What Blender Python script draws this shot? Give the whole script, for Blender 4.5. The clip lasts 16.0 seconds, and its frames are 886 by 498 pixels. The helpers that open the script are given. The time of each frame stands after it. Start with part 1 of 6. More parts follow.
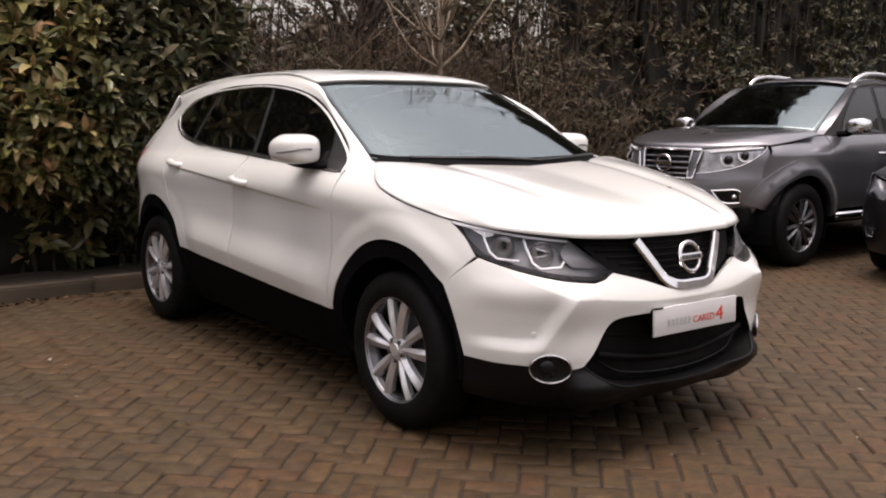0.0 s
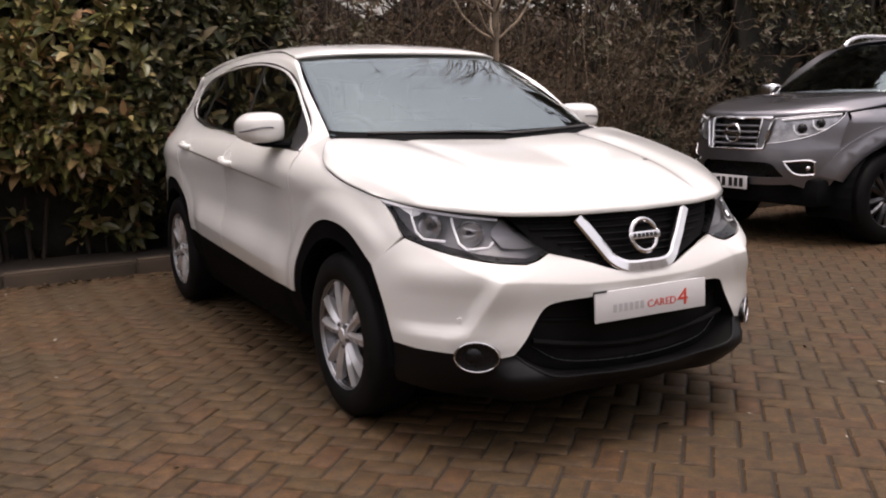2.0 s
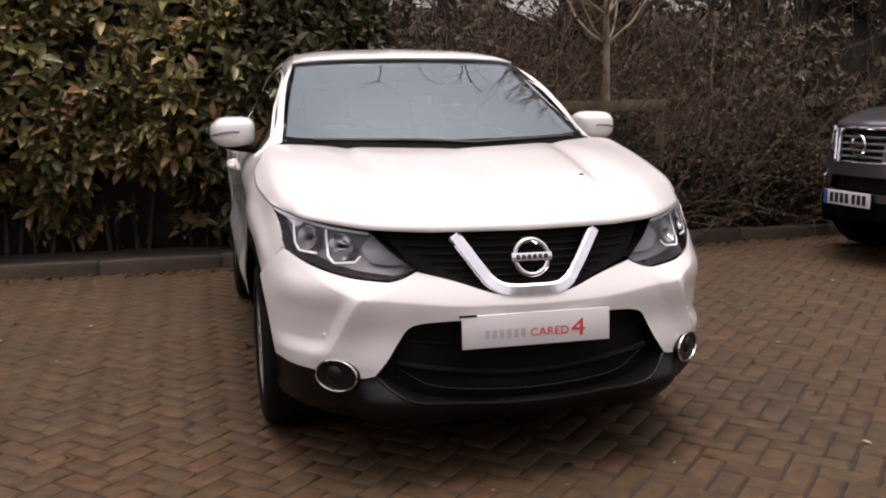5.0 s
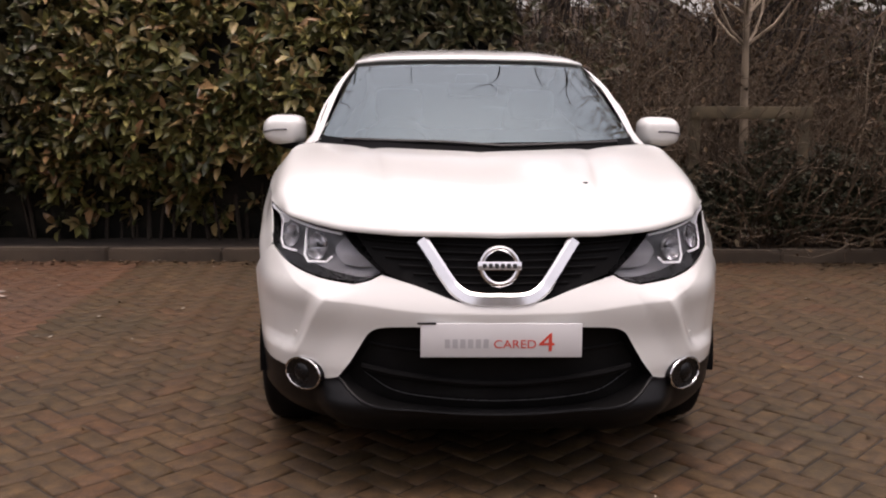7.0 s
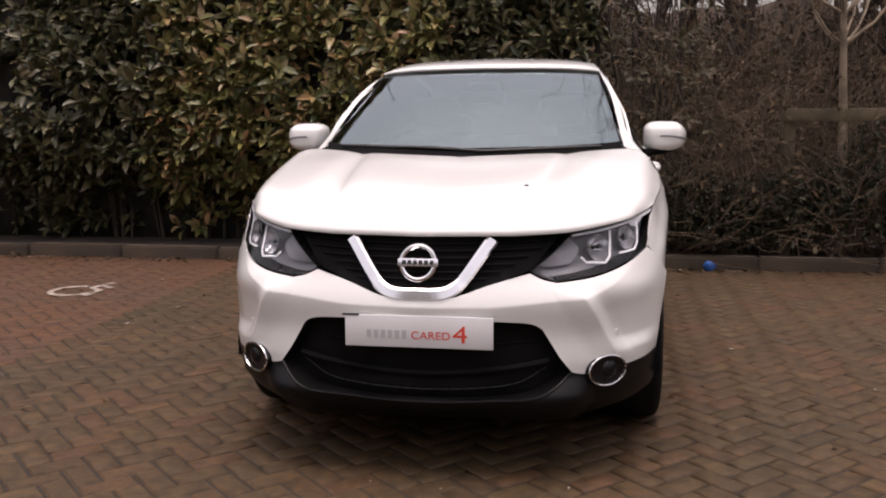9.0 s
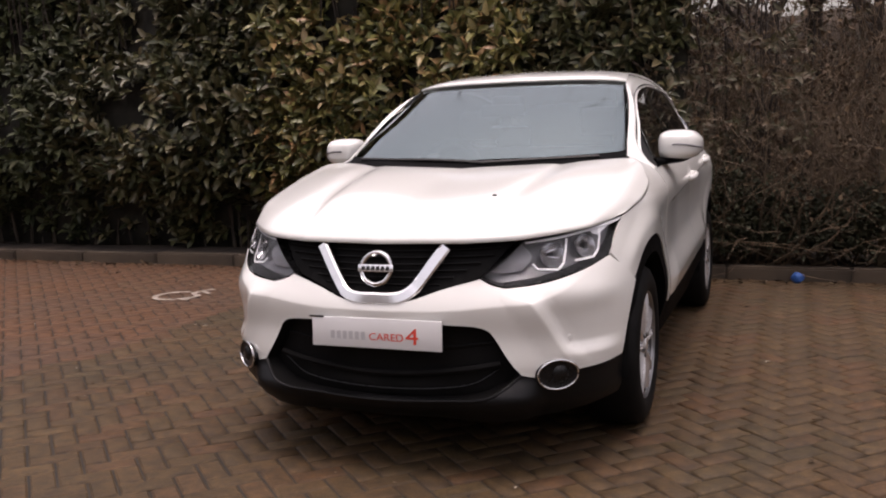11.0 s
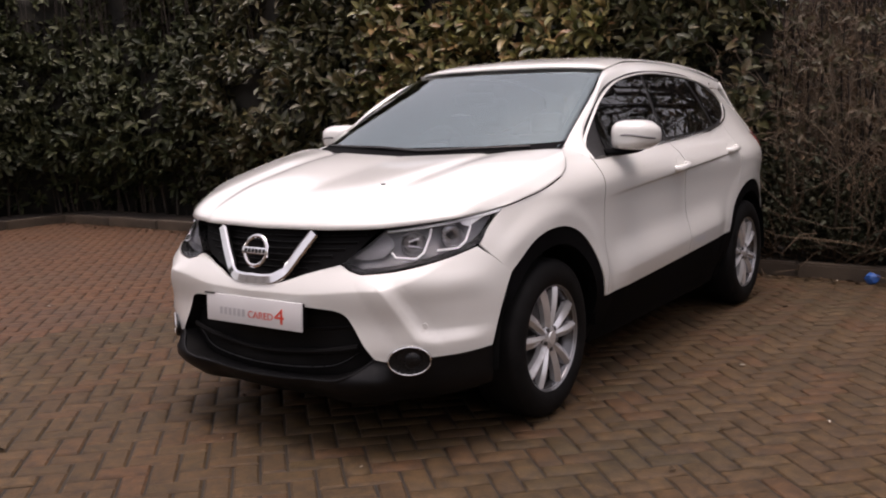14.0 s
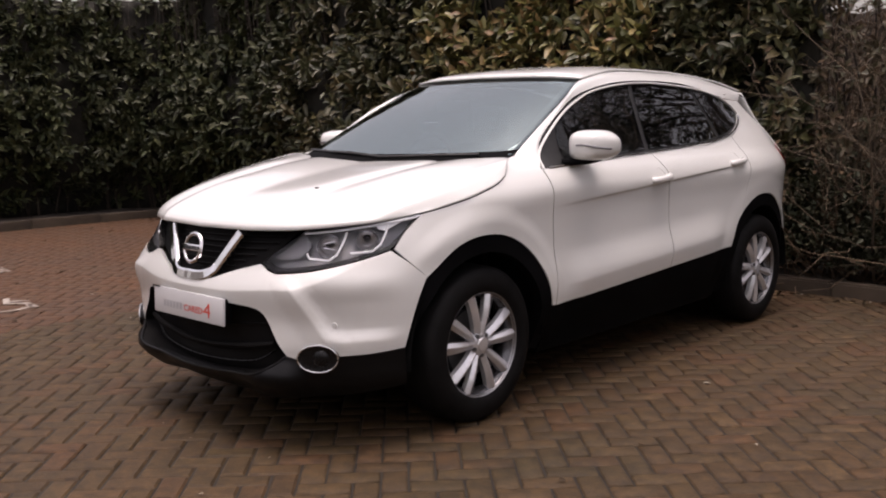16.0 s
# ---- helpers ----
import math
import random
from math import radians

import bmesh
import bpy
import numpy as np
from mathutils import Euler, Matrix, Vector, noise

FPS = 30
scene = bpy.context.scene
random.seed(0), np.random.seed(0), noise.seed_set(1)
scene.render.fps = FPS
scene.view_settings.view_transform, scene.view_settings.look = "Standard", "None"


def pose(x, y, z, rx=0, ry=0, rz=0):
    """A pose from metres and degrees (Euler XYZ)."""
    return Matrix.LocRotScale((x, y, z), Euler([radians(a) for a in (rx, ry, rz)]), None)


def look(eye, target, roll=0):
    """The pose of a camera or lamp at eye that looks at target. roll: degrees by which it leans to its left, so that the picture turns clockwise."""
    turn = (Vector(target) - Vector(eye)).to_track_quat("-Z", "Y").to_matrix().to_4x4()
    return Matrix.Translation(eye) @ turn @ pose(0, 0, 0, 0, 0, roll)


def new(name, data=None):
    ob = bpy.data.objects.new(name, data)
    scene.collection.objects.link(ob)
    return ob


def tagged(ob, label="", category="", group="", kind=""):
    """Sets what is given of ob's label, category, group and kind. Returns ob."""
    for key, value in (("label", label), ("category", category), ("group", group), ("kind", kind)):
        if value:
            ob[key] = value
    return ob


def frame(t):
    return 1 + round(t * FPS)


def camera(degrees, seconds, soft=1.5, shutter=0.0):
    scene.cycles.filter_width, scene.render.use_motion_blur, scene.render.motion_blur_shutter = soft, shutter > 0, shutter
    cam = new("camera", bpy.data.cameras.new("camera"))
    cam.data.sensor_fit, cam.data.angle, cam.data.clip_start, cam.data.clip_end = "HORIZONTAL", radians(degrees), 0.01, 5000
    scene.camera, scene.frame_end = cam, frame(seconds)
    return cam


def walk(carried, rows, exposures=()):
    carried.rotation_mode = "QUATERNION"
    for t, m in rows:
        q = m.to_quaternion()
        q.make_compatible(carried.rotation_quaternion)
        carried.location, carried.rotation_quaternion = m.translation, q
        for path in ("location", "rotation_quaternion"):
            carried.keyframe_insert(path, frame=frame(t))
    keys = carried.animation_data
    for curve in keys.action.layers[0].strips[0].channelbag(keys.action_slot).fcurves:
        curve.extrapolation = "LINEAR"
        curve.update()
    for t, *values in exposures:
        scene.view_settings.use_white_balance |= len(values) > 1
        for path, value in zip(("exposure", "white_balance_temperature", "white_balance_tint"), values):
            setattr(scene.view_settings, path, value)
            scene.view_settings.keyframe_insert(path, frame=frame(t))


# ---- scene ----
from mathutils import geometry

cam = camera(50.4, 16.0, soft=2.0)
PATH = [
    (0, (-3.065, -3.185, 1.323), (-1.852, -1.62, 1.041), 0.6),
    (0.5, (-2.954, -3.245, 1.303), (-1.751, -1.677, 0.998), -0.5),
    (1, (-2.732, -3.236, 1.286), (-1.558, -1.646, 0.979), -0.8),
    (1.5, (-2.514, -3.294, 1.3), (-1.419, -1.653, 0.973), -1.3),
    (2, (-2.278, -3.453, 1.295), (-1.324, -1.726, 0.969), -1.2),
    (2.5, (-2.073, -3.496, 1.277), (-1.16, -1.744, 0.967), -1.2),
    (3, (-1.873, -3.487, 1.307), (-1.037, -1.703, 0.963), 0.6),
    (3.5, (-1.658, -3.566, 1.315), (-0.94, -1.731, 0.971), -1.4),
    (3.7, (-1.562, -3.629, 1.32), (-0.882, -1.778, 0.984), -1.5),
    (5.8, (-0.754, -3.807, 1.28), (-0.415, -1.86, 0.97), -1.4),
    (6, (-0.669, -3.819, 1.282), (-0.381, -1.864, 0.975), -1.8),
    (6.5, (-0.456, -3.793, 1.268), (-0.305, -1.821, 0.974), -1.6),
    (7, (-0.267, -3.818, 1.295), (-0.211, -1.843, 0.985), 0.4),
    (7.5, (-0.031, -3.911, 1.31), (-0.052, -1.935, 1.006), -0.1),
    (8, (0.209, -4.001, 1.301), (0.105, -2.023, 1.022), -0.4),
    (8.5, (0.446, -3.987, 1.265), (0.223, -2.016, 1.008), -0.9),
    (9, (0.653, -3.981, 1.297), (0.302, -2.034, 1.002), -0.5),
    (9.2, (0.742, -3.986, 1.304), (0.363, -2.045, 1.002), -1.1),
    (11.3, (1.615, -3.935, 1.286), (0.847, -2.107, 1.022), -1.4),
    (11.5, (1.724, -3.928, 1.288), (0.924, -2.115, 1.015), -1.2),
    (12, (1.924, -3.867, 1.286), (1.063, -2.082, 1.018), -1.3),
    (12.5, (2.087, -3.717, 1.284), (1.157, -1.975, 0.973), -0.5),
    (13, (2.233, -3.58, 1.296), (1.255, -1.864, 0.981), -0.3),
    (13.5, (2.48, -3.497, 1.299), (1.425, -1.826, 0.991), -1.0),
    (14, (2.684, -3.418, 1.293), (1.553, -1.794, 1.003), -1.6),
    (14.5, (2.837, -3.263, 1.267), (1.65, -1.677, 0.995), -0.8),
    (15, (2.984, -3.146, 1.296), (1.74, -1.607, 1.01), -0.1),
    (15.5, (3.244, -3.053, 1.291), (1.919, -1.581, 1.014), -0.8),
    (16, (3.394, -2.956, 1.288), (2.04, -1.51, 1.014), -0.7),
]
walk(cam, [(t, look(eye, target, roll)) for t, eye, target, roll in PATH], exposures=[(0.0, 0.39, 6950, 21), (4.0, 0.28, 6900, 25), (10.0, 0.23, 6900, 26), (16.0, 0.13, 6900, 26)])

# ---------------------------------------------------------------- light
world = bpy.data.worlds.new("overcast_sky")
scene.world = world
world.use_nodes = True
wn = world.node_tree.nodes
sky = wn.new("ShaderNodeTexSky")
sky.sky_type = "NISHITA"
sky.sun_disc = False
sky.sun_elevation = radians(85)
sky.sun_rotation = radians(165)
sky.air_density = 1.6
sky.dust_density = 6.0
sky.ozone_density = 1.0
wn["Background"].inputs["Strength"].default_value = 0.190
cloud = wn.new("ShaderNodeHueSaturation")
cloud.inputs["Saturation"].default_value = 0.30
world.node_tree.links.new(sky.outputs[0], cloud.inputs["Color"])
world.node_tree.links.new(cloud.outputs[0], wn["Background"].inputs["Color"])

sun_data = bpy.data.lights.new("sun", "SUN")
sun_data.energy = 0.98
sun_data.angle = radians(44)
sun_data.color = (1.0, 0.96, 0.9)
sun = new("sun", sun_data)
sun.matrix_world = look((0.0, 0.2, 9.0), (0, 0, 0))


# ---------------------------------------------------------------- materials
def material(name, colour, rough=0.5, metal=0.0, coat=0.0, vary=0.12, scale=6.0, bump=0.0, bump_scale=80.0, spec=0.5, tint=None):
    """A surface with a slow stain and a fine grain in its colour, gloss and relief."""
    m = bpy.data.materials.new(name)
    m.use_nodes = True
    nt = m.node_tree
    b = nt.nodes["Principled BSDF"]
    b.inputs["Roughness"].default_value = rough
    b.inputs["Metallic"].default_value = metal
    b.inputs["Coat Weight"].default_value = coat
    b.inputs["Coat Roughness"].default_value = 0.06
    b.inputs["Specular IOR Level"].default_value = spec
    tc = nt.nodes.new("ShaderNodeTexCoord")
    slow = nt.nodes.new("ShaderNodeTexNoise")
    slow.inputs["Scale"].default_value = scale
    slow.inputs["Detail"].default_value = 5
    fine = nt.nodes.new("ShaderNodeTexNoise")
    fine.inputs["Scale"].default_value = bump_scale
    fine.inputs["Detail"].default_value = 4
    for n in (slow, fine):
        nt.links.new(tc.outputs["Object"], n.inputs["Vector"])
    mix = nt.nodes.new("ShaderNodeMix")
    mix.data_type = "RGBA"
    c = Vector(colour)
    d = Vector(tint) if tint else c * (1 - 2 * vary)
    mix.inputs["A"].default_value = (*c, 1)
    mix.inputs["B"].default_value = (*d, 1)
    ramp = nt.nodes.new("ShaderNodeMapRange")
    ramp.inputs["From Min"].default_value = 0.38
    ramp.inputs["From Max"].default_value = 0.66
    nt.links.new(slow.outputs["Fac"], ramp.inputs["Value"])
    nt.links.new(ramp.outputs["Result"], mix.inputs["Factor"])
    nt.links.new(mix.outputs["Result"], b.inputs["Base Color"])
    rr = nt.nodes.new("ShaderNodeMapRange")
    rr.inputs["To Min"].default_value = max(0.02, rough * 0.85)
    rr.inputs["To Max"].default_value = min(1, rough * 1.15)
    nt.links.new(fine.outputs["Fac"], rr.inputs["Value"])
    nt.links.new(rr.outputs["Result"], b.inputs["Roughness"])
    if bump:
        bp = nt.nodes.new("ShaderNodeBump")
        bp.inputs["Strength"].default_value = min(1, bump * 10)
        bp.inputs["Distance"].default_value = 0.01 * bump * 10
        nt.links.new(fine.outputs["Fac"], bp.inputs["Height"])
        nt.links.new(bp.outputs["Normal"], b.inputs["Normal"])
    return m


def random_material(name, colours, rough, bump=0.0, bump_scale=120.0, island=False, spec=0.4, stain=0.35, stain_scale=0.9, stain_colour=(0.03, 0.028, 0.022), mottle=0.0):
    """A surface whose colour differs from piece to piece, with stains across the pieces."""
    m = bpy.data.materials.new(name)
    m.use_nodes = True
    nt = m.node_tree
    b = nt.nodes["Principled BSDF"]
    b.inputs["Roughness"].default_value = rough
    b.inputs["Specular IOR Level"].default_value = spec
    if island:
        src = nt.nodes.new("ShaderNodeNewGeometry").outputs["Random Per Island"]
    else:
        src = nt.nodes.new("ShaderNodeObjectInfo").outputs["Random"]
    ramp = nt.nodes.new("ShaderNodeValToRGB")
    ramp.color_ramp.interpolation = "LINEAR"
    e = ramp.color_ramp.elements
    e[0].color = (*colours[0], 1)
    e[1].color = (*colours[-1], 1)
    for i, c in enumerate(colours[1:-1], 1):
        e.new(i / (len(colours) - 1)).color = (*c, 1)
    nt.links.new(src, ramp.inputs["Fac"])
    geo = nt.nodes.new("ShaderNodeNewGeometry")
    n1 = nt.nodes.new("ShaderNodeTexNoise")
    n1.inputs["Scale"].default_value = stain_scale
    n1.inputs["Detail"].default_value = 6
    n2 = nt.nodes.new("ShaderNodeTexNoise")
    n2.inputs["Scale"].default_value = bump_scale
    n2.inputs["Detail"].default_value = 5
    for n in (n1, n2):
        nt.links.new(geo.outputs["Position"], n.inputs["Vector"])
    mr = nt.nodes.new("ShaderNodeMapRange")
    mr.inputs["From Min"].default_value = 0.42
    mr.inputs["From Max"].default_value = 0.72
    mr.inputs["To Max"].default_value = stain
    nt.links.new(n1.outputs["Fac"], mr.inputs["Value"])
    mix = nt.nodes.new("ShaderNodeMix")
    mix.data_type = "RGBA"
    nt.links.new(mr.outputs["Result"], mix.inputs["Factor"])
    nt.links.new(ramp.outputs["Color"], mix.inputs["A"])
    mix.inputs["B"].default_value = (*stain_colour, 1)
    grain = nt.nodes.new("ShaderNodeMix")
    grain.data_type = "RGBA"
    grain.blend_type = "MULTIPLY"
    grain.inputs["Factor"].default_value = 0.55
    g2 = nt.nodes.new("ShaderNodeMapRange")
    g2.inputs["From Min"].default_value = 0.3
    g2.inputs["From Max"].default_value = 0.7
    g2.inputs["To Min"].default_value = 0.55
    g2.inputs["To Max"].default_value = 1.25
    nt.links.new(n2.outputs["Fac"], g2.inputs["Value"])
    nt.links.new(mix.outputs["Result"], grain.inputs["A"])
    nt.links.new(g2.outputs["Result"], grain.inputs["B"])
    last = grain
    if mottle:
        # blotches of a few centimetres and pale scuffs
        n3 = nt.nodes.new("ShaderNodeTexNoise")
        n3.inputs["Scale"].default_value = 17
        n3.inputs["Detail"].default_value = 7
        n3.inputs["Roughness"].default_value = 0.65
        nt.links.new(geo.outputs["Position"], n3.inputs["Vector"])
        g3 = nt.nodes.new("ShaderNodeMapRange")
        g3.inputs["From Min"].default_value = 0.34
        g3.inputs["From Max"].default_value = 0.70
        g3.inputs["To Min"].default_value = 1 - mottle
        g3.inputs["To Max"].default_value = 1 + mottle * 1.1
        nt.links.new(n3.outputs["Fac"], g3.inputs["Value"])
        last = nt.nodes.new("ShaderNodeMix")
        last.data_type = "RGBA"
        last.blend_type = "MULTIPLY"
        last.inputs["Factor"].default_value = 1.0
        nt.links.new(grain.outputs["Result"], last.inputs["A"])
        nt.links.new(g3.outputs["Result"], last.inputs["B"])
    nt.links.new(last.outputs["Result"], b.inputs["Base Color"])
    if bump:
        bp = nt.nodes.new("ShaderNodeBump")
        bp.inputs["Strength"].default_value = 0.6
        bp.inputs["Distance"].default_value = bump
        nt.links.new(n2.outputs["Fac"], bp.inputs["Height"])
        nt.links.new(bp.outputs["Normal"], b.inputs["Normal"])
    return m


def glass_material(name, colour, rough=0.0, ior=1.5, tint=(1, 1, 1)):
    m = bpy.data.materials.new(name)
    m.use_nodes = True
    b = m.node_tree.nodes["Principled BSDF"]
    b.inputs["Base Color"].default_value = (*colour, 1)
    b.inputs["Roughness"].default_value = rough
    b.inputs["IOR"].default_value = ior
    b.inputs["Transmission Weight"].default_value = 1.0
    b.inputs["Specular Tint"].default_value = (*tint, 1)
    return m


WHITE = material("white_car_paint", (0.72, 0.723, 0.692), 0.30, coat=1.0, vary=0.012, scale=1.5, spec=0.5)
GREY = material("grey_metallic_paint", (0.185, 0.183, 0.197), 0.34, metal=0.8, coat=1.0, vary=0.05, scale=3)
BLACK_PAINT = material("black_car_paint", (0.006, 0.006, 0.007), 0.3, coat=0.1, vary=0.1)
PLASTIC = material("black_textured_plastic", (0.0035, 0.0035, 0.004), 0.7, vary=0.2, scale=5, bump=0.02, bump_scale=500, spec=0.05)
GLOSS_BLACK = material("gloss_black_plastic", (0.006, 0.006, 0.0065), 0.28, vary=0.2, spec=0.3)
MESH = material("matt_black_grille", (0.0075, 0.0072, 0.0072), 0.6, vary=0.2, spec=0.08)
LIP = material("satin_black_lip", (0.0045, 0.0045, 0.005), 0.42, vary=0.2, scale=5, bump=0.01, bump_scale=500, spec=0.2)
SEAL = material("black_rubber_seal", (0.012, 0.012, 0.012), 0.6, vary=0.2)
DARK = material("dark_underbody", (0.006, 0.006, 0.006), 0.85, vary=0.3, spec=0.06)
CHROME = material("chrome", (0.78, 0.78, 0.79), 0.09, metal=1.0, vary=0.03, scale=12)
ALLOY = material("silver_alloy", (0.72, 0.72, 0.73), 0.16, metal=0.62, vary=0.06, scale=10)
RIM_EDGE = material("satin_rim_edge", (0.30, 0.30, 0.305), 0.3, metal=0.8, vary=0.1)
# barrel grey set well below the alloy, carrying the shade inside the rim
BARREL = material("shade_grey_barrel", (0.13, 0.13, 0.135), 0.25, metal=0.9, vary=0.2, scale=10)
ALLOY_DARK = material("brake_disc_steel", (0.10, 0.10, 0.10), 0.5, metal=0.6, vary=0.2)
TYRE = material("tyre_rubber", (0.0055, 0.0052, 0.0052), 0.7, vary=0.3, scale=14, bump=0.02, bump_scale=160, spec=0.15)
GLASS = glass_material("car_glass", (0.30, 0.38, 0.39), ior=2.65, tint=(0.82, 0.99, 1.0))
TINT = glass_material("privacy_glass", (0.10, 0.11, 0.115))
LENS = glass_material("lamp_lens", (0.97, 0.98, 0.99), ior=1.3)
TRIM_GREY = material("grey_cabin_trim", (0.045, 0.045, 0.045), 0.7, vary=0.1)
FABRIC = material("dark_seat_fabric", (0.010, 0.010, 0.011), 0.85, vary=0.25, bump=0.03, bump_scale=300)
LINER = material("grey_headliner", (0.34, 0.34, 0.33), 0.9, vary=0.06)
PLATE_WHITE = material("white_plate_acrylic", (0.64, 0.64, 0.64), 0.2, vary=0.02)
RED = material("red_print", (0.62, 0.06, 0.035), 0.4, vary=0.05)
PRINT_GREY = material("grey_print", (0.42, 0.42, 0.43), 0.4, vary=0.05)
BLACK_PRINT = material("black_print", (0.015, 0.015, 0.015), 0.4)
BLUE = material("blue_plastic", (0.02, 0.10, 0.36), 0.45, vary=0.2, scale=30)
SILVER_PLASTIC = material("silver_reflector", (0.62, 0.63, 0.65), 0.16, metal=1.0, vary=0.05, scale=20)
LAMP_GREY = material("smoked_lamp_housing", (0.19, 0.19, 0.20), 0.36, metal=0.5, vary=0.15)
BOWL = material("grey_reflector", (0.60, 0.60, 0.62), 0.18, metal=0.9, vary=0.1)
PICK_LAMP = material("satin_reflector", (0.50, 0.50, 0.52), 0.3, metal=0.75, vary=0.25, scale=14)
BLADE = material("satin_lamp_bezel", (0.34, 0.34, 0.36), 0.5, metal=0.4, vary=0.15)
LAMP_WHITE = material("white_lamp_strip", (0.85, 0.87, 0.9), 0.25, vary=0.02)
TAIL_RED = material("red_tail_lens", (0.28, 0.012, 0.012), 0.12, coat=1.0, vary=0.1)


# ---------------------------------------------------------------- mesh helpers
def cr(pts, n=8):
    """A smooth curve through points of any dimension."""
    p = [np.array(q, float) for q in pts]
    if len(p) < 3:
        return [p[0] + (p[-1] - p[0]) * k / n for k in range(n + 1)] if len(p) == 2 else p
    p = [2 * p[0] - p[1]] + p + [2 * p[-1] - p[-2]]
    out = []
    for i in range(1, len(p) - 2):
        a, b, c, d = p[i - 1 : i + 3]
        for k in range(n):
            t = k / n
            out.append(0.5 * (2 * b + (c - a) * t + (2 * a - 5 * b + 4 * c - d) * t * t + (3 * b - a - 3 * c + d) * t**3))
    out.append(p[-2])
    return out


def outline(*segs, n=8):
    """A closed outline of curves that meet in corners."""
    out = []
    for s in segs:
        out += cr(s, n)[:-1]
    return out


def resample(curve, n):
    c = np.array(curve)
    d = np.r_[0, np.cumsum(np.linalg.norm(np.diff(c, axis=0), axis=1))]
    s = np.linspace(0, d[-1], n)
    return np.stack([np.interp(s, d, c[:, k]) for k in range(c.shape[1])], 1)


def smooth(a, b, x):
    t = min(1.0, max(0.0, (x - a) / (b - a)))
    return t * t * (3 - 2 * t)


def link_mesh(name, verts, faces, mat, parent=None, label="", shade=True, normals=None):
    me = bpy.data.meshes.new(name)
    me.from_pydata([tuple(map(float, v)) for v in verts], [], faces)
    me.update()
    if shade:
        me.polygons.foreach_set("use_smooth", [True] * len(me.polygons))
    if normals is not None:
        me.normals_split_custom_set_from_vertices([tuple(map(float, v)) for v in normals])
    me.materials.append(mat)
    ob = new(name, me)
    if parent:
        ob.parent = parent
    if label:
        tagged(ob, label)
    return ob


def part(name, bm, mat, parent, label="", shade=False):
    me = bpy.data.meshes.new(name)
    bm.to_mesh(me)
    bm.free()
    if shade:
        me.polygons.foreach_set("use_smooth", [True] * len(me.polygons))
        me.set_sharp_from_angle(angle=radians(35))
    me.materials.append(mat)
    ob = new(name, me)
    ob.parent = parent
    if label:
        tagged(ob, label)
    return ob


def thing(name, label, category, at=None, group="", kind=""):
    ob = new(name)
    ob.empty_display_size = 0.2
    if at is not None:
        ob.matrix_world = at
    return tagged(ob, label, category, group, kind)


CENTRE = Vector((0, 1.2, 0.65))


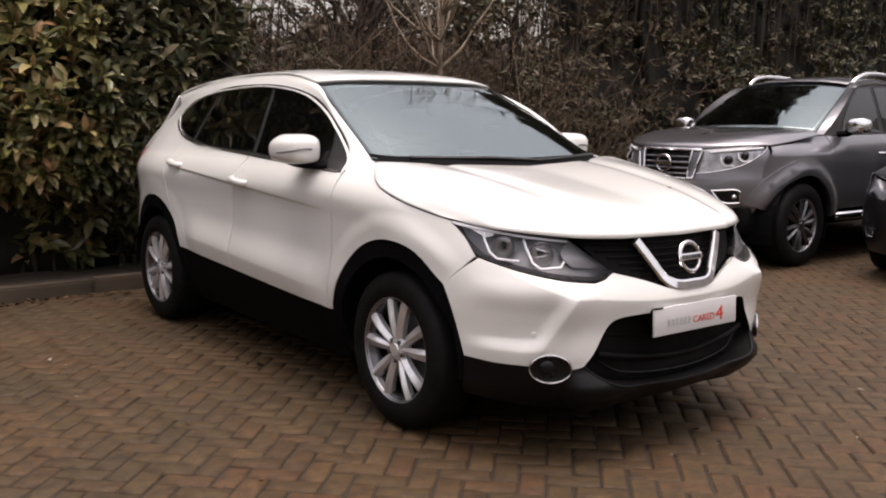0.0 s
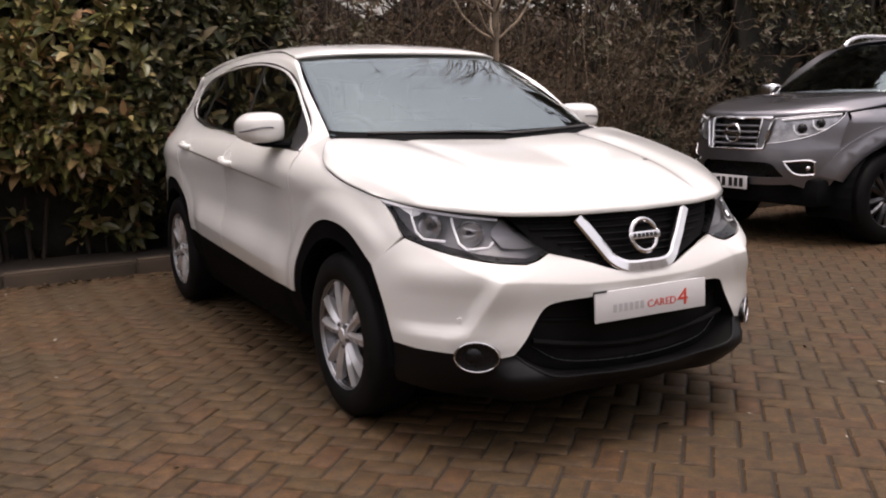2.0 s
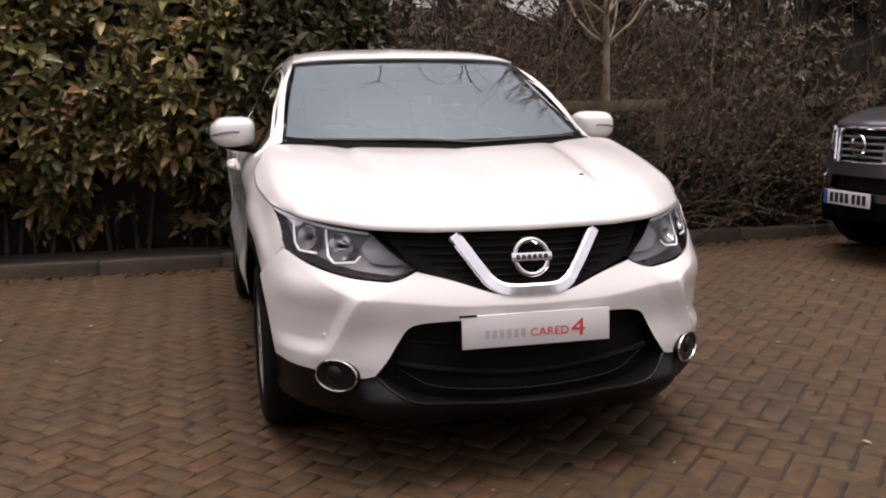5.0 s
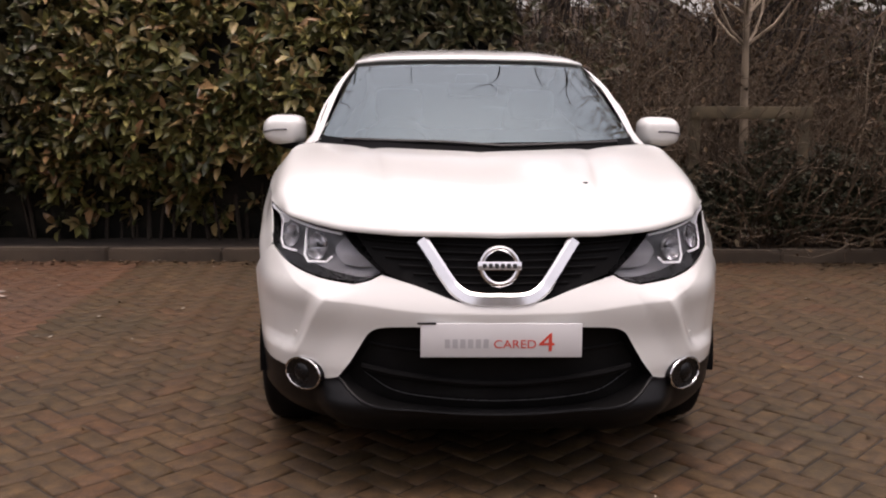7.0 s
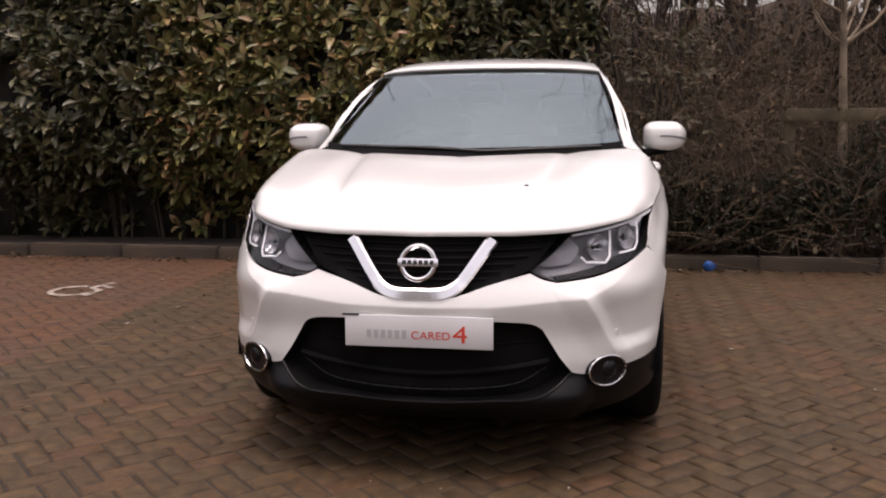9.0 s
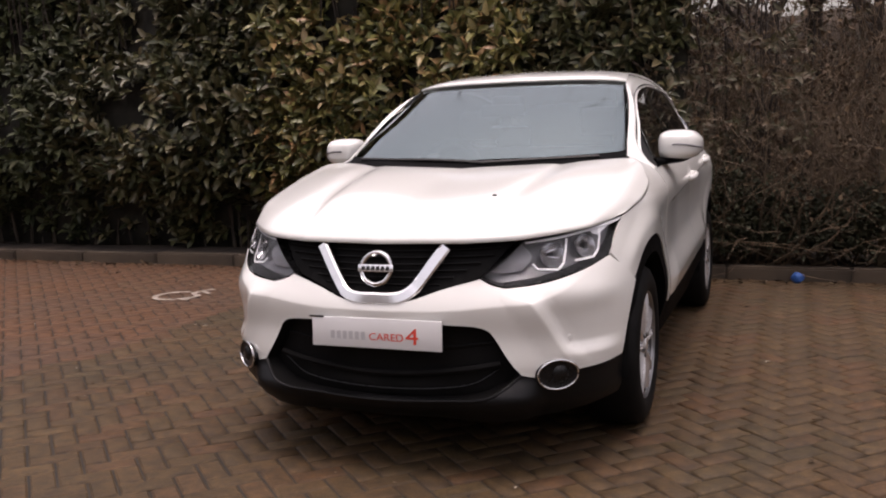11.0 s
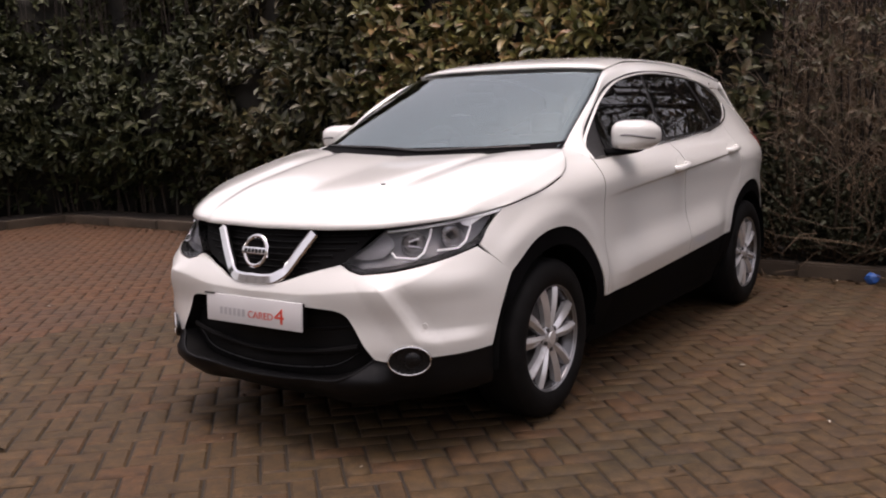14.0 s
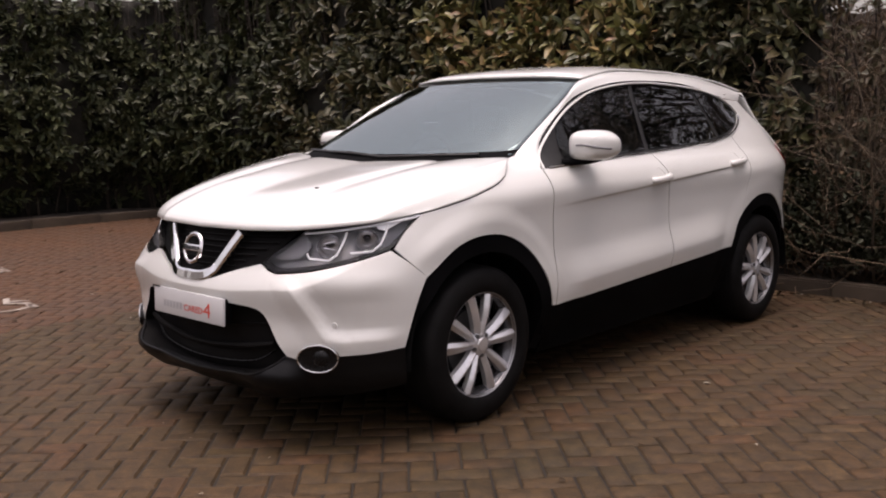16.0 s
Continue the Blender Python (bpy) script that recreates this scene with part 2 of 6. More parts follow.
def trimmed(name, poly, surf, mat, parent, step=0.045, flange=0.012, side=1, label="", lift=0.0, centre=CENTRE, lines=()):
    """The piece of the surface surf(u, v) inside a closed outline, with turned-in edges. side -1: its mirror image."""
    ring = []
    for i in range(len(poly)):
        p, q = np.array(poly[i], float), np.array(poly[(i + 1) % len(poly)], float)
        if np.linalg.norm(q - p) < 1e-4:
            continue
        k = max(1, int(np.linalg.norm(q - p) / step))
        ring += [p + (q - p) * t / k for t in range(k)]
    pts = np.array(ring)
    lo, hi = pts.min(0), pts.max(0)
    gx, gy = np.meshgrid(np.arange(lo[0] + step / 2, hi[0], step), np.arange(lo[1] + step / 2, hi[1], step))
    grid = np.stack([gx.ravel(), gy.ravel()], 1)
    if lines:
        kept = np.array([p for line in lines for p in line], float)
        away = np.min(np.linalg.norm(grid[:, None] - kept[None], axis=2), axis=1)
        grid = np.concatenate([grid[away > step * 0.4], kept])
        marks = np.r_[np.zeros(len(grid) - len(kept)), np.ones(len(kept))]
    else:
        marks = np.zeros(len(grid))
    a, b = pts, np.roll(pts, -1, 0)
    inside = np.zeros(len(grid), bool)
    near = np.full(len(grid), 9.0)
    for p, q in zip(a, b):
        cross = (p[1] > grid[:, 1]) != (q[1] > grid[:, 1])
        inside ^= cross & (grid[:, 0] < (q[0] - p[0]) * (grid[:, 1] - p[1]) / (q[1] - p[1] + 1e-12) + p[0])
        d = q - p
        t = np.clip(((grid - p) @ d) / (d @ d), 0, 1)
        near = np.minimum(near, np.linalg.norm(grid - p - t[:, None] * d, axis=1))
    grid = grid[inside & ((near > step * 0.45) | ((marks > 0) & (near > 0.004)))]
    flat = [Vector(p) for p in pts] + [Vector(p) for p in grid]
    cv, _, cf, *_ = geometry.delaunay_2d_cdt(flat, [], [list(range(len(pts)))], 1, 1e-6)
    bm = bmesh.new()
    vs = [bm.verts.new((v.x, v.y, 0)) for v in cv]
    for f in cf:
        bm.faces.new([vs[i] for i in f])
    bm.verts.index_update()
    h = 2e-3
    verts, norms = [], []
    for v in bm.verts:
        u, w = v.co.x, v.co.y
        p = Vector(surf(u, w))
        n = (Vector(surf(u + h, w)) - Vector(surf(u - h, w))).cross(Vector(surf(u, w + h)) - Vector(surf(u, w - h)))
        n.normalize()
        if n.dot(p - Vector((0, *centre[1:]))) < 0:
            n = -n
        p = p + n * lift
        if side < 0:
            p.x, n.x = -p.x, -n.x
        verts.append(p)
        norms.append(n)
    faces = []
    for f in bm.faces:
        ids = [v.index for v in f.verts]
        a, b, c = (verts[i] for i in ids[:3])
        fn = Vector((0, 0, 0))
        for i in range(len(ids)):
            fn += verts[ids[i]].cross(verts[ids[(i + 1) % len(ids)]])
        faces.append(ids if fn.dot(norms[ids[0]]) > 0 else ids[::-1])
    if flange:
        for e in bm.edges:
            if len(e.link_faces) != 1:
                continue
            a, b = e.verts[0].index, e.verts[1].index
            mid = sum((verts[v.index] for v in e.link_faces[0].verts), Vector()) / len(e.link_faces[0].verts)
            n = (norms[a] + norms[b]).normalized()
            out = (verts[b] - verts[a]).cross(n)
            if out.length < 1e-9:
                continue
            out.normalize()
            if out.dot(verts[a] - mid) < 0:
                out = -out
            k = len(verts)
            verts += [verts[a], verts[b], verts[b] - norms[b] * flange, verts[a] - norms[a] * flange]
            norms += [out] * 4
            q = [k, k + 1, k + 2, k + 3]
            fn = (verts[k + 1] - verts[k]).cross(verts[k + 3] - verts[k])
            faces.append(q if fn.dot(out) > 0 else q[::-1])
    bm.free()
    return link_mesh(name, verts, faces, mat, parent, label, normals=norms)


def loft(name, curves, mat, parent, nu=40, nv=6, side=1, label="", flip=False, thick=0.0, both=False):
    """A skin over curves that each run the same way; both: with its mirror image joined to it."""
    rows = [resample(cr(c, 10), nu) for c in curves]
    cols = [cr([r[i] for r in rows], nv) for i in range(nu)]
    m = len(cols[0])
    verts = [cols[i][j] for i in range(nu) for j in range(m)]
    faces = [[i * m + j, i * m + j + 1, (i + 1) * m + j + 1, (i + 1) * m + j] for i in range(nu - 1) for j in range(m - 1)]
    if flip:
        faces = [f[::-1] for f in faces]
    verts = [np.array(v) * (side, 1, 1) for v in verts]
    if side < 0:
        faces = [f[::-1] for f in faces]
    if both:
        k = len(verts)
        verts = verts + [v * (-1, 1, 1) for v in verts]
        faces = faces + [[i + k for i in f[::-1]] for f in faces]
        bm = bmesh.new()
        vs = [bm.verts.new(v) for v in verts]
        for f in faces:
            try:
                bm.faces.new([vs[i] for i in f])
            except ValueError:
                pass
        bmesh.ops.remove_doubles(bm, verts=bm.verts[:], dist=1e-4)
        me = bpy.data.meshes.new(name)
        bm.to_mesh(me)
        bm.free()
        me.polygons.foreach_set("use_smooth", [True] * len(me.polygons))
        me.materials.append(mat)
        ob = new(name, me)
        ob.parent = parent
        if label:
            tagged(ob, label)
    else:
        ob = link_mesh(name, verts, faces, mat, parent, label)
    if thick:
        md = ob.modifiers.new("thickness", "SOLIDIFY")
        md.thickness, md.offset = thick, -1
    return ob


def tube(name, path, radius, mat, parent, label="", seg=8, closed=False, flat=1.0, up=(0, 0, 1), side=1):
    """A bar along a path; radius a number or one per point; flat squashes it along up."""
    p = [Vector(q) for q in path]
    if side < 0:
        p = [Vector((-q.x, q.y, q.z)) for q in p]
    n = len(p)
    rad = radius if isinstance(radius, (list, tuple)) else [radius] * n
    verts, faces = [], []
    for i in range(n):
        if closed:
            t = (p[(i + 1) % n] - p[i - 1]).normalized()
        else:
            t = (p[min(i + 1, n - 1)] - p[max(i - 1, 0)]).normalized()
        a = t.cross(Vector(up))
        if a.length < 1e-4:
            a = t.cross(Vector((1, 0, 0)))
        a.normalize()
        b = a.cross(t)
        for k in range(seg):
            w = 2 * math.pi * k / seg
            verts.append(p[i] + a * math.cos(w) * rad[i] + b * math.sin(w) * rad[i] * flat)
    for i in range(n if closed else n - 1):
        for k in range(seg):
            j = (i + 1) % n
            faces.append([i * seg + k, i * seg + (k + 1) % seg, j * seg + (k + 1) % seg, j * seg + k])
    if not closed:
        faces += [list(range(seg)), list(range((n - 1) * seg, n * seg))[::-1]]
    bm = bmesh.new()
    vs = [bm.verts.new(v) for v in verts]
    for f in faces:
        bm.faces.new([vs[i] for i in f])
    bmesh.ops.recalc_face_normals(bm, faces=bm.faces[:])
    return part(name, bm, mat, parent, label, shade=True)


def block(name, lo, hi, mat, parent, label="", bevel=0.01, seg=2, side=1, m=None):
    """A rounded box between two corners."""
    bm = bmesh.new()
    bmesh.ops.create_cube(bm, size=1)
    lo, hi = Vector(lo), Vector(hi)
    for v in bm.verts:
        v.co = Vector(((lo[i] + hi[i]) / 2 + v.co[i] * (hi[i] - lo[i]) for i in range(3)))
        if side < 0:
            v.co.x = -v.co.x
    if side < 0:
        bmesh.ops.reverse_faces(bm, faces=bm.faces[:])
    if bevel:
        bmesh.ops.bevel(bm, geom=bm.edges[:], offset=bevel, segments=seg, affect="EDGES", profile=0.5)
    if m is not None:
        bm.transform(m)
    return part(name, bm, mat, parent, label, shade=bevel > 0)


def lathe(name, profile, mat, parent, label="", seg=48, m=None):
    """A turned part about the x axis; profile of (x, radius)."""
    bm = bmesh.new()
    rings = []
    for x, r in profile:
        rings.append([bm.verts.new((x, r * math.cos(2 * math.pi * k / seg), r * math.sin(2 * math.pi * k / seg))) for k in range(seg)])
    for a, b in zip(rings, rings[1:]):
        for k in range(seg):
            bm.faces.new((a[k], a[(k + 1) % seg], b[(k + 1) % seg], b[k]))
    if profile[0][1] < 0.05 and profile[0][1] > 0:
        bm.faces.new(rings[0])
    if profile[-1][1] < 0.05 and profile[-1][1] > 0:
        bm.faces.new(rings[-1])
    bmesh.ops.recalc_face_normals(bm, faces=bm.faces[:])
    if m is not None:
        bm.transform(m)
    return part(name, bm, mat, parent, label, shade=True)


def text_part(name, words, size, mat, parent, m, label=""):
    cu = bpy.data.curves.new(name, "FONT")
    cu.body, cu.size, cu.extrude = words, size, 0.0006
    cu.align_x, cu.align_y = "LEFT", "BOTTOM_BASELINE"
    tmp = bpy.data.objects.new(name, cu)
    me = bpy.data.meshes.new_from_object(tmp)
    bpy.data.objects.remove(tmp)
    me.transform(m)
    me.materials.clear()
    me.materials.append(mat)
    ob = new(name, me)
    ob.parent = parent
    if label:
        tagged(ob, label)
    return ob


# ---------------------------------------------------------------- the white crossover
# The car faces -y; its front axle stands over the origin.
HUBS = ((0.0, 0.335), (2.646, 0.335))
ARCH = 0.475
NOSE_Z = (0.16, 0.28, 0.40, 0.52, 0.64, 0.74, 0.84, 0.93)
NOSE_A = (0, 12, 24, 36, 48, 60, 72)
NOSE_R = np.array((
    (0.800, 0.965, 0.955, 0.955, 0.958, 0.930, 0.905, 0.885),
    (0.810, 0.970, 0.965, 0.962, 0.964, 0.940, 0.910, 0.890),
    (0.850, 0.995, 1.005, 0.988, 0.992, 0.962, 0.925, 0.895),
    (0.880, 1.010, 1.042, 1.030, 1.036, 0.995, 0.945, 0.910),
    (0.885, 0.995, 1.028, 1.035, 1.035, 0.991, 0.946, 0.915),
    (0.868, 0.950, 0.972, 0.979, 0.980, 0.968, 0.938, 0.905),
    (0.900, 0.938, 0.952, 0.957, 0.957, 0.951, 0.930, 0.900)))


def cubic(xs, ys, x):
    """A smooth run through (xs, ys), straight beyond the ends."""
    xs = list(xs)
    i = min(max(int(np.searchsorted(xs, x)) - 1, 0), len(xs) - 2)
    h = xs[i + 1] - xs[i]
    t = (x - xs[i]) / h
    m0 = (ys[i + 1] - ys[i - 1]) / (xs[i + 1] - xs[i - 1]) if i else (ys[1] - ys[0]) / h
    m1 = (ys[i + 2] - ys[i]) / (xs[i + 2] - xs[i]) if i + 2 < len(xs) else (ys[i + 1] - ys[i]) / h
    if t < 0:
        return ys[0] + m0 * (x - xs[0])
    if t > 1:
        return ys[-1] + m1 * (x - xs[-1])
    return (2 * t**3 - 3 * t * t + 1) * ys[i] + (t**3 - 2 * t * t + t) * h * m0 + (3 * t * t - 2 * t**3) * ys[i + 1] + (t**3 - t * t) * h * m1


NOSE_CACHE = {}


def nose_column(z):
    k = round(z, 4)
    if k not in NOSE_CACHE:
        NOSE_CACHE[k] = [cubic(NOSE_Z, row, k) for row in NOSE_R]
    return NOSE_CACHE[k]


def nose(a, z, off=0.0):
    """The front skin: a is the angle round the nose in radians, z the height."""
    d = abs(math.degrees(a))
    r = cubic(NOSE_A, nose_column(z), d) + off
    # upper fold of the bumper, its corner edge and the hollow beside it
    fold = 0.622 + 0.026 * smooth(12, 33, d) + 0.125 * smooth(30, 56, d)
    r += 0.025 * max(0.0, 1 - (z - fold) / 0.085 if z > fold else 1 - (fold - z) / 0.26) * (1 - 0.85 * smooth(34, 53, d))
    edge = 32.5 + (0.65 - z) * 36
    r += 0.013 * max(0.0, 1 - abs(d - edge) / 5.0) * smooth(0.40, 0.46, z) * smooth(0.70, 0.645, z)
    r -= 0.021 * smooth(edge, edge + 4, d) * smooth(59, 49, d) * smooth(0.440, 0.500, z) * smooth(0.70, 0.58, z)
    return (r * math.sin(a), 0.1 - r * math.cos(a), z)


def lip_skin(a, z):
    """The black lower lip, drawn out at its front corners."""
    d = abs(math.degrees(a))
    return nose(a, z, 0.046 * smooth(14, 26, d) * smooth(37, 30, d) * smooth(0.385, 0.305, z) + 0.010 * smooth(0.33, 0.28, z))


def deg(*pts):
    return [(radians(a), z) for a, z in pts]


SIDE_Z = (0.18, 0.30, 0.37, 0.45, 0.56, 0.70, 0.84, 0.95, 1.00, 1.05, 1.09, 1.13, 1.22, 1.32, 1.42, 1.52)
SIDE_X = (0.770, 0.815, 0.845, 0.867, 0.876, 0.868, 0.871, 0.880, 0.866, 0.836, 0.800, 0.775, 0.730, 0.680, 0.627, 0.586)
PLAN_Y = (-0.60, -0.45, -0.33, -0.20, 0.0, 0.40, 1.3, 2.2, 2.65, 2.9, 3.05, 3.2, 3.33, 3.42)
PLAN_D = (-0.134, -0.066, -0.026, -0.010, 0.004, 0.0, 0.0, 0.0, 0.002, -0.022, -0.055, -0.115, -0.215, -0.36)


def flank(y, z):
    """The side skin: half width over length and height."""
    x = cubic(SIDE_Z, SIDE_X, z) + cubic(PLAN_Y, PLAN_D, y)
    zs = 0.83 + 0.26 * y
    back = smooth(-0.22, 0.12, y)
    x -= ((0.080 - 0.040 * back) * smooth(zs, zs + 0.28, z) + 0.036 * back * smooth(1.055, 1.125, z)) * smooth(0.75, 0.32, y)
    d = 0.862 + 0.060 * y - z
    x -= 0.013 * smooth(-0.003, 0.014, d) * smooth(0.40, 0.04, d) * smooth(0.45, 1.0, y) * smooth(2.55, 2.0, y)
    u = z - (0.437 + 0.054 * (y - 0.488) + 0.080)
    x += 0.026 * (smooth(0.17, 0.0, u) if u > 0 else 1 - 0.6 * min(1.0, -u / 0.10)) * smooth(0.50, 0.72, y) * smooth(2.25, 1.95, y)
    x -= 0.055 * smooth(2.2, 2.95, y) * smooth(1.1, 1.35, z)
    for hy, hz in HUBS:
        r = math.hypot(y - hy, z - hz)
        x += (0.011 if hy < 1 else 0.006) * smooth(0.600, 0.52, r) * smooth(0.2, 0.5, z)
    return (x, y, z)


def arc(hub, a0, a1, r=ARCH, n=24):
    """Points of an arch; angles in degrees from straight back (+y), rising over the top."""
    hy, hz = HUBS[hub]
    return [(hy + r * math.cos(radians(a0 + (a1 - a0) * k / n)), hz + r * math.sin(radians(a0 + (a1 - a0) * k / n))) for k in range(n + 1)]


def build_crossover():
    car = thing("crossover_car", "white compact crossover car parked on brick paving, promotional front plate", "car")
    for s in (1, -1):
        build_side(car, s)
        build_nose_half(car, s)
        build_wheel(car, (s * 0.750, 0.0, 0.338), s, 17)
        build_wheel(car, (s * 0.750, 2.646, 0.338), s, 41)
        build_mirror(car, s)
    build_bonnet_and_roof(car)
    build_rear(car)
    build_front_details(car)
    build_cabin(car)
    return car


DLO = [
    [(0.455, 1.066), (0.56, 1.175), (0.755, 1.305), (1.02, 1.405), (1.28, 1.457), (1.64, 1.484), (2.05, 1.472), (2.36, 1.441), (2.53, 1.406), (2.64, 1.365), (2.712, 1.30)],
    [(2.712, 1.30), (2.59, 1.234), (2.41, 1.175), (2.15, 1.135)],
    [(2.15, 1.135), (1.8, 1.118), (1.41, 1.100), (0.95, 1.080), (0.50, 1.062)],
    [(0.50, 1.062), (0.455, 1.066)],
]


def door_folds(y0, y1):
    """Lines along the fold of the doors, for a crisp edge."""
    ys = np.arange(y0, y1, 0.025)
    up = [[(y, 0.862 + 0.060 * y - d) for y in ys] for d in (-0.012, -0.003, 0.003, 0.0085, 0.014, 0.024, 0.04)]
    return up + [[(y, 0.517 + 0.054 * (y - 0.488) + d) for y in ys] for d in (-0.02, -0.005, 0.0, 0.005, 0.02)]


def flare_lines(hub):
    """Rings along the flare of a wheel arch."""
    return [arc(hub, 0, 180, r, 60) for r in (0.602, 0.585, 0.568, 0.551, 0.534, 0.517)]


def nose_folds():
    """Lines along the folds of the bumper."""
    out = []
    for d in (-0.018, -0.005, 0.0, 0.005, 0.018, 0.085):
        out.append([(radians(a), 0.622 + 0.026 * smooth(12, 33, a) + 0.125 * smooth(30, 56, a) + d) for a in np.arange(0.3, 60, 0.55)])
    for d in (-5, -0.5, 0, 0.5, 2, 4, 5):
        out.append([(radians(32.5 + (0.65 - z) * 36 + d), z) for z in np.arange(0.44, 0.66, 0.009)])
    for z in (0.440, 0.455, 0.470, 0.485, 0.500):
        out.append([(radians(a), z) for a in np.arange(38, 58, 1.2)])
    return out


def build_side(car, s):
    g = 0.0032
    # front wing
    poly = outline(
        [(-0.448, 0.790), (-0.401, 0.738), (-0.336, 0.675)],
        [(ARCH * math.cos(radians(a)), 0.335 + ARCH * math.sin(radians(a))) for a in (135, 110, 90, 70, 50, 30, 13)],
        [(0.463, 0.44), (0.488 - g, 0.437)],
        [(0.488 - g, 0.437), (0.484 - g, 0.62), (0.468 - g, 0.85), (0.462 - g, 0.95), (0.452 - g, 1.062)],
        [(0.452, 1.064), (0.40, 1.122)],
        [(0.40, 1.122), (0.30, 1.104), (0.215, 1.075), (0.188, 1.040)],
        [(0.188, 1.040), (0.10, 1.006), (-0.06, 0.964), (-0.20, 0.934), (-0.31, 0.916)],
        [(-0.31, 0.916), (-0.385, 0.86), (-0.452, 0.787)],
    )
    trimmed("front_wing", poly, flank, WHITE, car, side=s, step=0.03, lines=flare_lines(0))
    # front door
    belt = [(1.43, 1.098), (0.95, 1.077), (0.50, 1.059), (0.456 + g, 1.060)]
    poly = outline(
        [(0.488 + g, 0.437), (1.0, 0.462), (1.50 - g, 0.489)],
        [(1.50 - g, 0.489), (1.515 - g, 0.80), (1.49 - g, 0.98), (1.43 - g, 1.098)],
        belt,
        [(0.456 + g, 1.060), (0.462 + g, 0.95), (0.468 + g, 0.85), (0.484 + g, 0.62), (0.488 + g, 0.437)],
    )
    d = trimmed("front_door", poly, flank, WHITE, car, side=s, step=0.035, lines=door_folds(0.46, 1.50) + flare_lines(0))
    build_handle(d, 1.40, 0.968, s)
    # rear door
    poly = outline(
        [(1.50 + g, 0.489), (1.85, 0.508), (2.185, 0.527)],
        [(2.185, 0.527), (2.22, 0.60), (2.30, 0.69), (2.37, 0.77), (2.43, 0.92), (2.45, 1.06), (2.41, 1.174)],
        [(2.41, 1.174), (2.30, 1.153), (2.15, 1.132), (1.8, 1.115), (1.43 + g, 1.098)],
        [(1.43 + g, 1.098), (1.49 + g, 0.98), (1.515 + g, 0.80), (1.50 + g, 0.489)],
    )
    d = trimmed("rear_door", poly, flank, WHITE, car, side=s, step=0.035, lines=door_folds(1.50, 2.55) + flare_lines(1))
    build_handle(d, 2.30, 1.018, s)
    # rear quarter
    poly = outline(
        [(2.185 + g, 0.530), (2.22 + g, 0.60), (2.30 + g, 0.69), (2.37 + g, 0.77), (2.43 + g, 0.92), (2.45 + g, 1.06), (2.41 + g, 1.177)],
        [(2.41, 1.177), (2.59, 1.236), (2.712, 1.300)],
        [(2.712, 1.300), (2.64, 1.367), (2.53, 1.409)],
        [(2.53, 1.409), (2.70, 1.396), (2.85, 1.375)],
        [(2.85, 1.375), (3.01, 1.24), (3.14, 1.12), (3.27, 0.98), (3.36, 0.75), (3.36, 0.56)],
        [(3.36, 0.56), (3.2, 0.545), (3.06, 0.54)],
        [(2.646 + ARCH * math.cos(radians(a)), 0.335 + ARCH * math.sin(radians(a))) for a in (26, 45, 70, 90, 110, 135, 157)],
        [(2.209, 0.521), (2.185, 0.530)],
    )
    trimmed("rear_quarter", poly, flank, WHITE, car, side=s, step=0.035, lines=door_folds(2.2, 2.6) + flare_lines(1))
    # black arch cladding and sill
    for hub, a0, a1 in ((0, -14, 169), (1, -10, 192)):
        out = arc(hub, a0, a1, ARCH - 0.002, 30)
        inn = arc(hub, a1, a0, ARCH - 0.075, 30)
        k = trimmed("arch_cladding", out + inn, lambda y, z: (flank(y, z)[0] - 0.040 * smooth(-0.30, -0.46, y), y, z), PLASTIC, car, side=s, step=0.06, flange=0.05, lift=-0.004, label="black plastic wheel arch cladding")
    poly = outline(
        [(0.462, 0.435), (0.49, 0.434), (1.0, 0.459), (1.5, 0.486), (2.19, 0.524), (2.215, 0.518)],
        [(2.215, 0.518), (2.185, 0.40), (2.17, 0.22)],
        [(2.17, 0.22), (0.475, 0.20)],
        [(0.475, 0.20), (0.478, 0.33), (0.462, 0.435)],
    )
    trimmed("sill_cladding", poly, flank, PLASTIC, car, side=s, flange=0.03, lift=-0.006, label="black plastic sill cladding")
    # side glass: frame seal, panes, pillar
    trimmed("window_seal", outline(*DLO), flank, SEAL, car, side=s, lift=-0.008, flange=0.012)
    front = outline(
        [(0.66, 1.085), (0.70, 1.24), (0.82, 1.318), (1.03, 1.390), (1.25, 1.435), (1.49, 1.461)],
        [(1.49, 1.461), (1.44, 1.30), (1.395, 1.118)],
        [(1.395, 1.118), (1.0, 1.10), (0.66, 1.085)],
    )
    rear = outline(
        [(1.535, 1.463), (1.75, 1.468), (2.0, 1.458), (2.14, 1.446)],
        [(2.14, 1.446), (2.20, 1.30), (2.235, 1.165)],
        [(2.235, 1.165), (2.0, 1.14), (1.44, 1.12)],
        [(1.44, 1.12), (1.48, 1.30), (1.535, 1.463)],
    )
    quarter = outline(
        [(2.18, 1.443), (2.33, 1.425), (2.50, 1.391), (2.61, 1.352), (2.676, 1.30)],
        [(2.676, 1.30), (2.57, 1.243), (2.42, 1.195), (2.275, 1.168)],
        [(2.275, 1.172), (2.24, 1.30), (2.18, 1.441)],
    )
    trimmed("front_window", front, flank, TINT, car, side=s, lift=-0.003, flange=0.004, label="dark side window glass")
    trimmed("rear_window", rear, flank, TINT, car, side=s, lift=-0.003, flange=0.004, label="dark privacy glass")
    trimmed("quarter_window", quarter, flank, TINT, car, side=s, lift=-0.003, flange=0.004, label="dark privacy glass")
    edge = [Vector(flank(y, z)) + Vector((0.003, 0, 0)) for y, z in cr(DLO[1], 8)[2:] + cr(DLO[2], 8)]
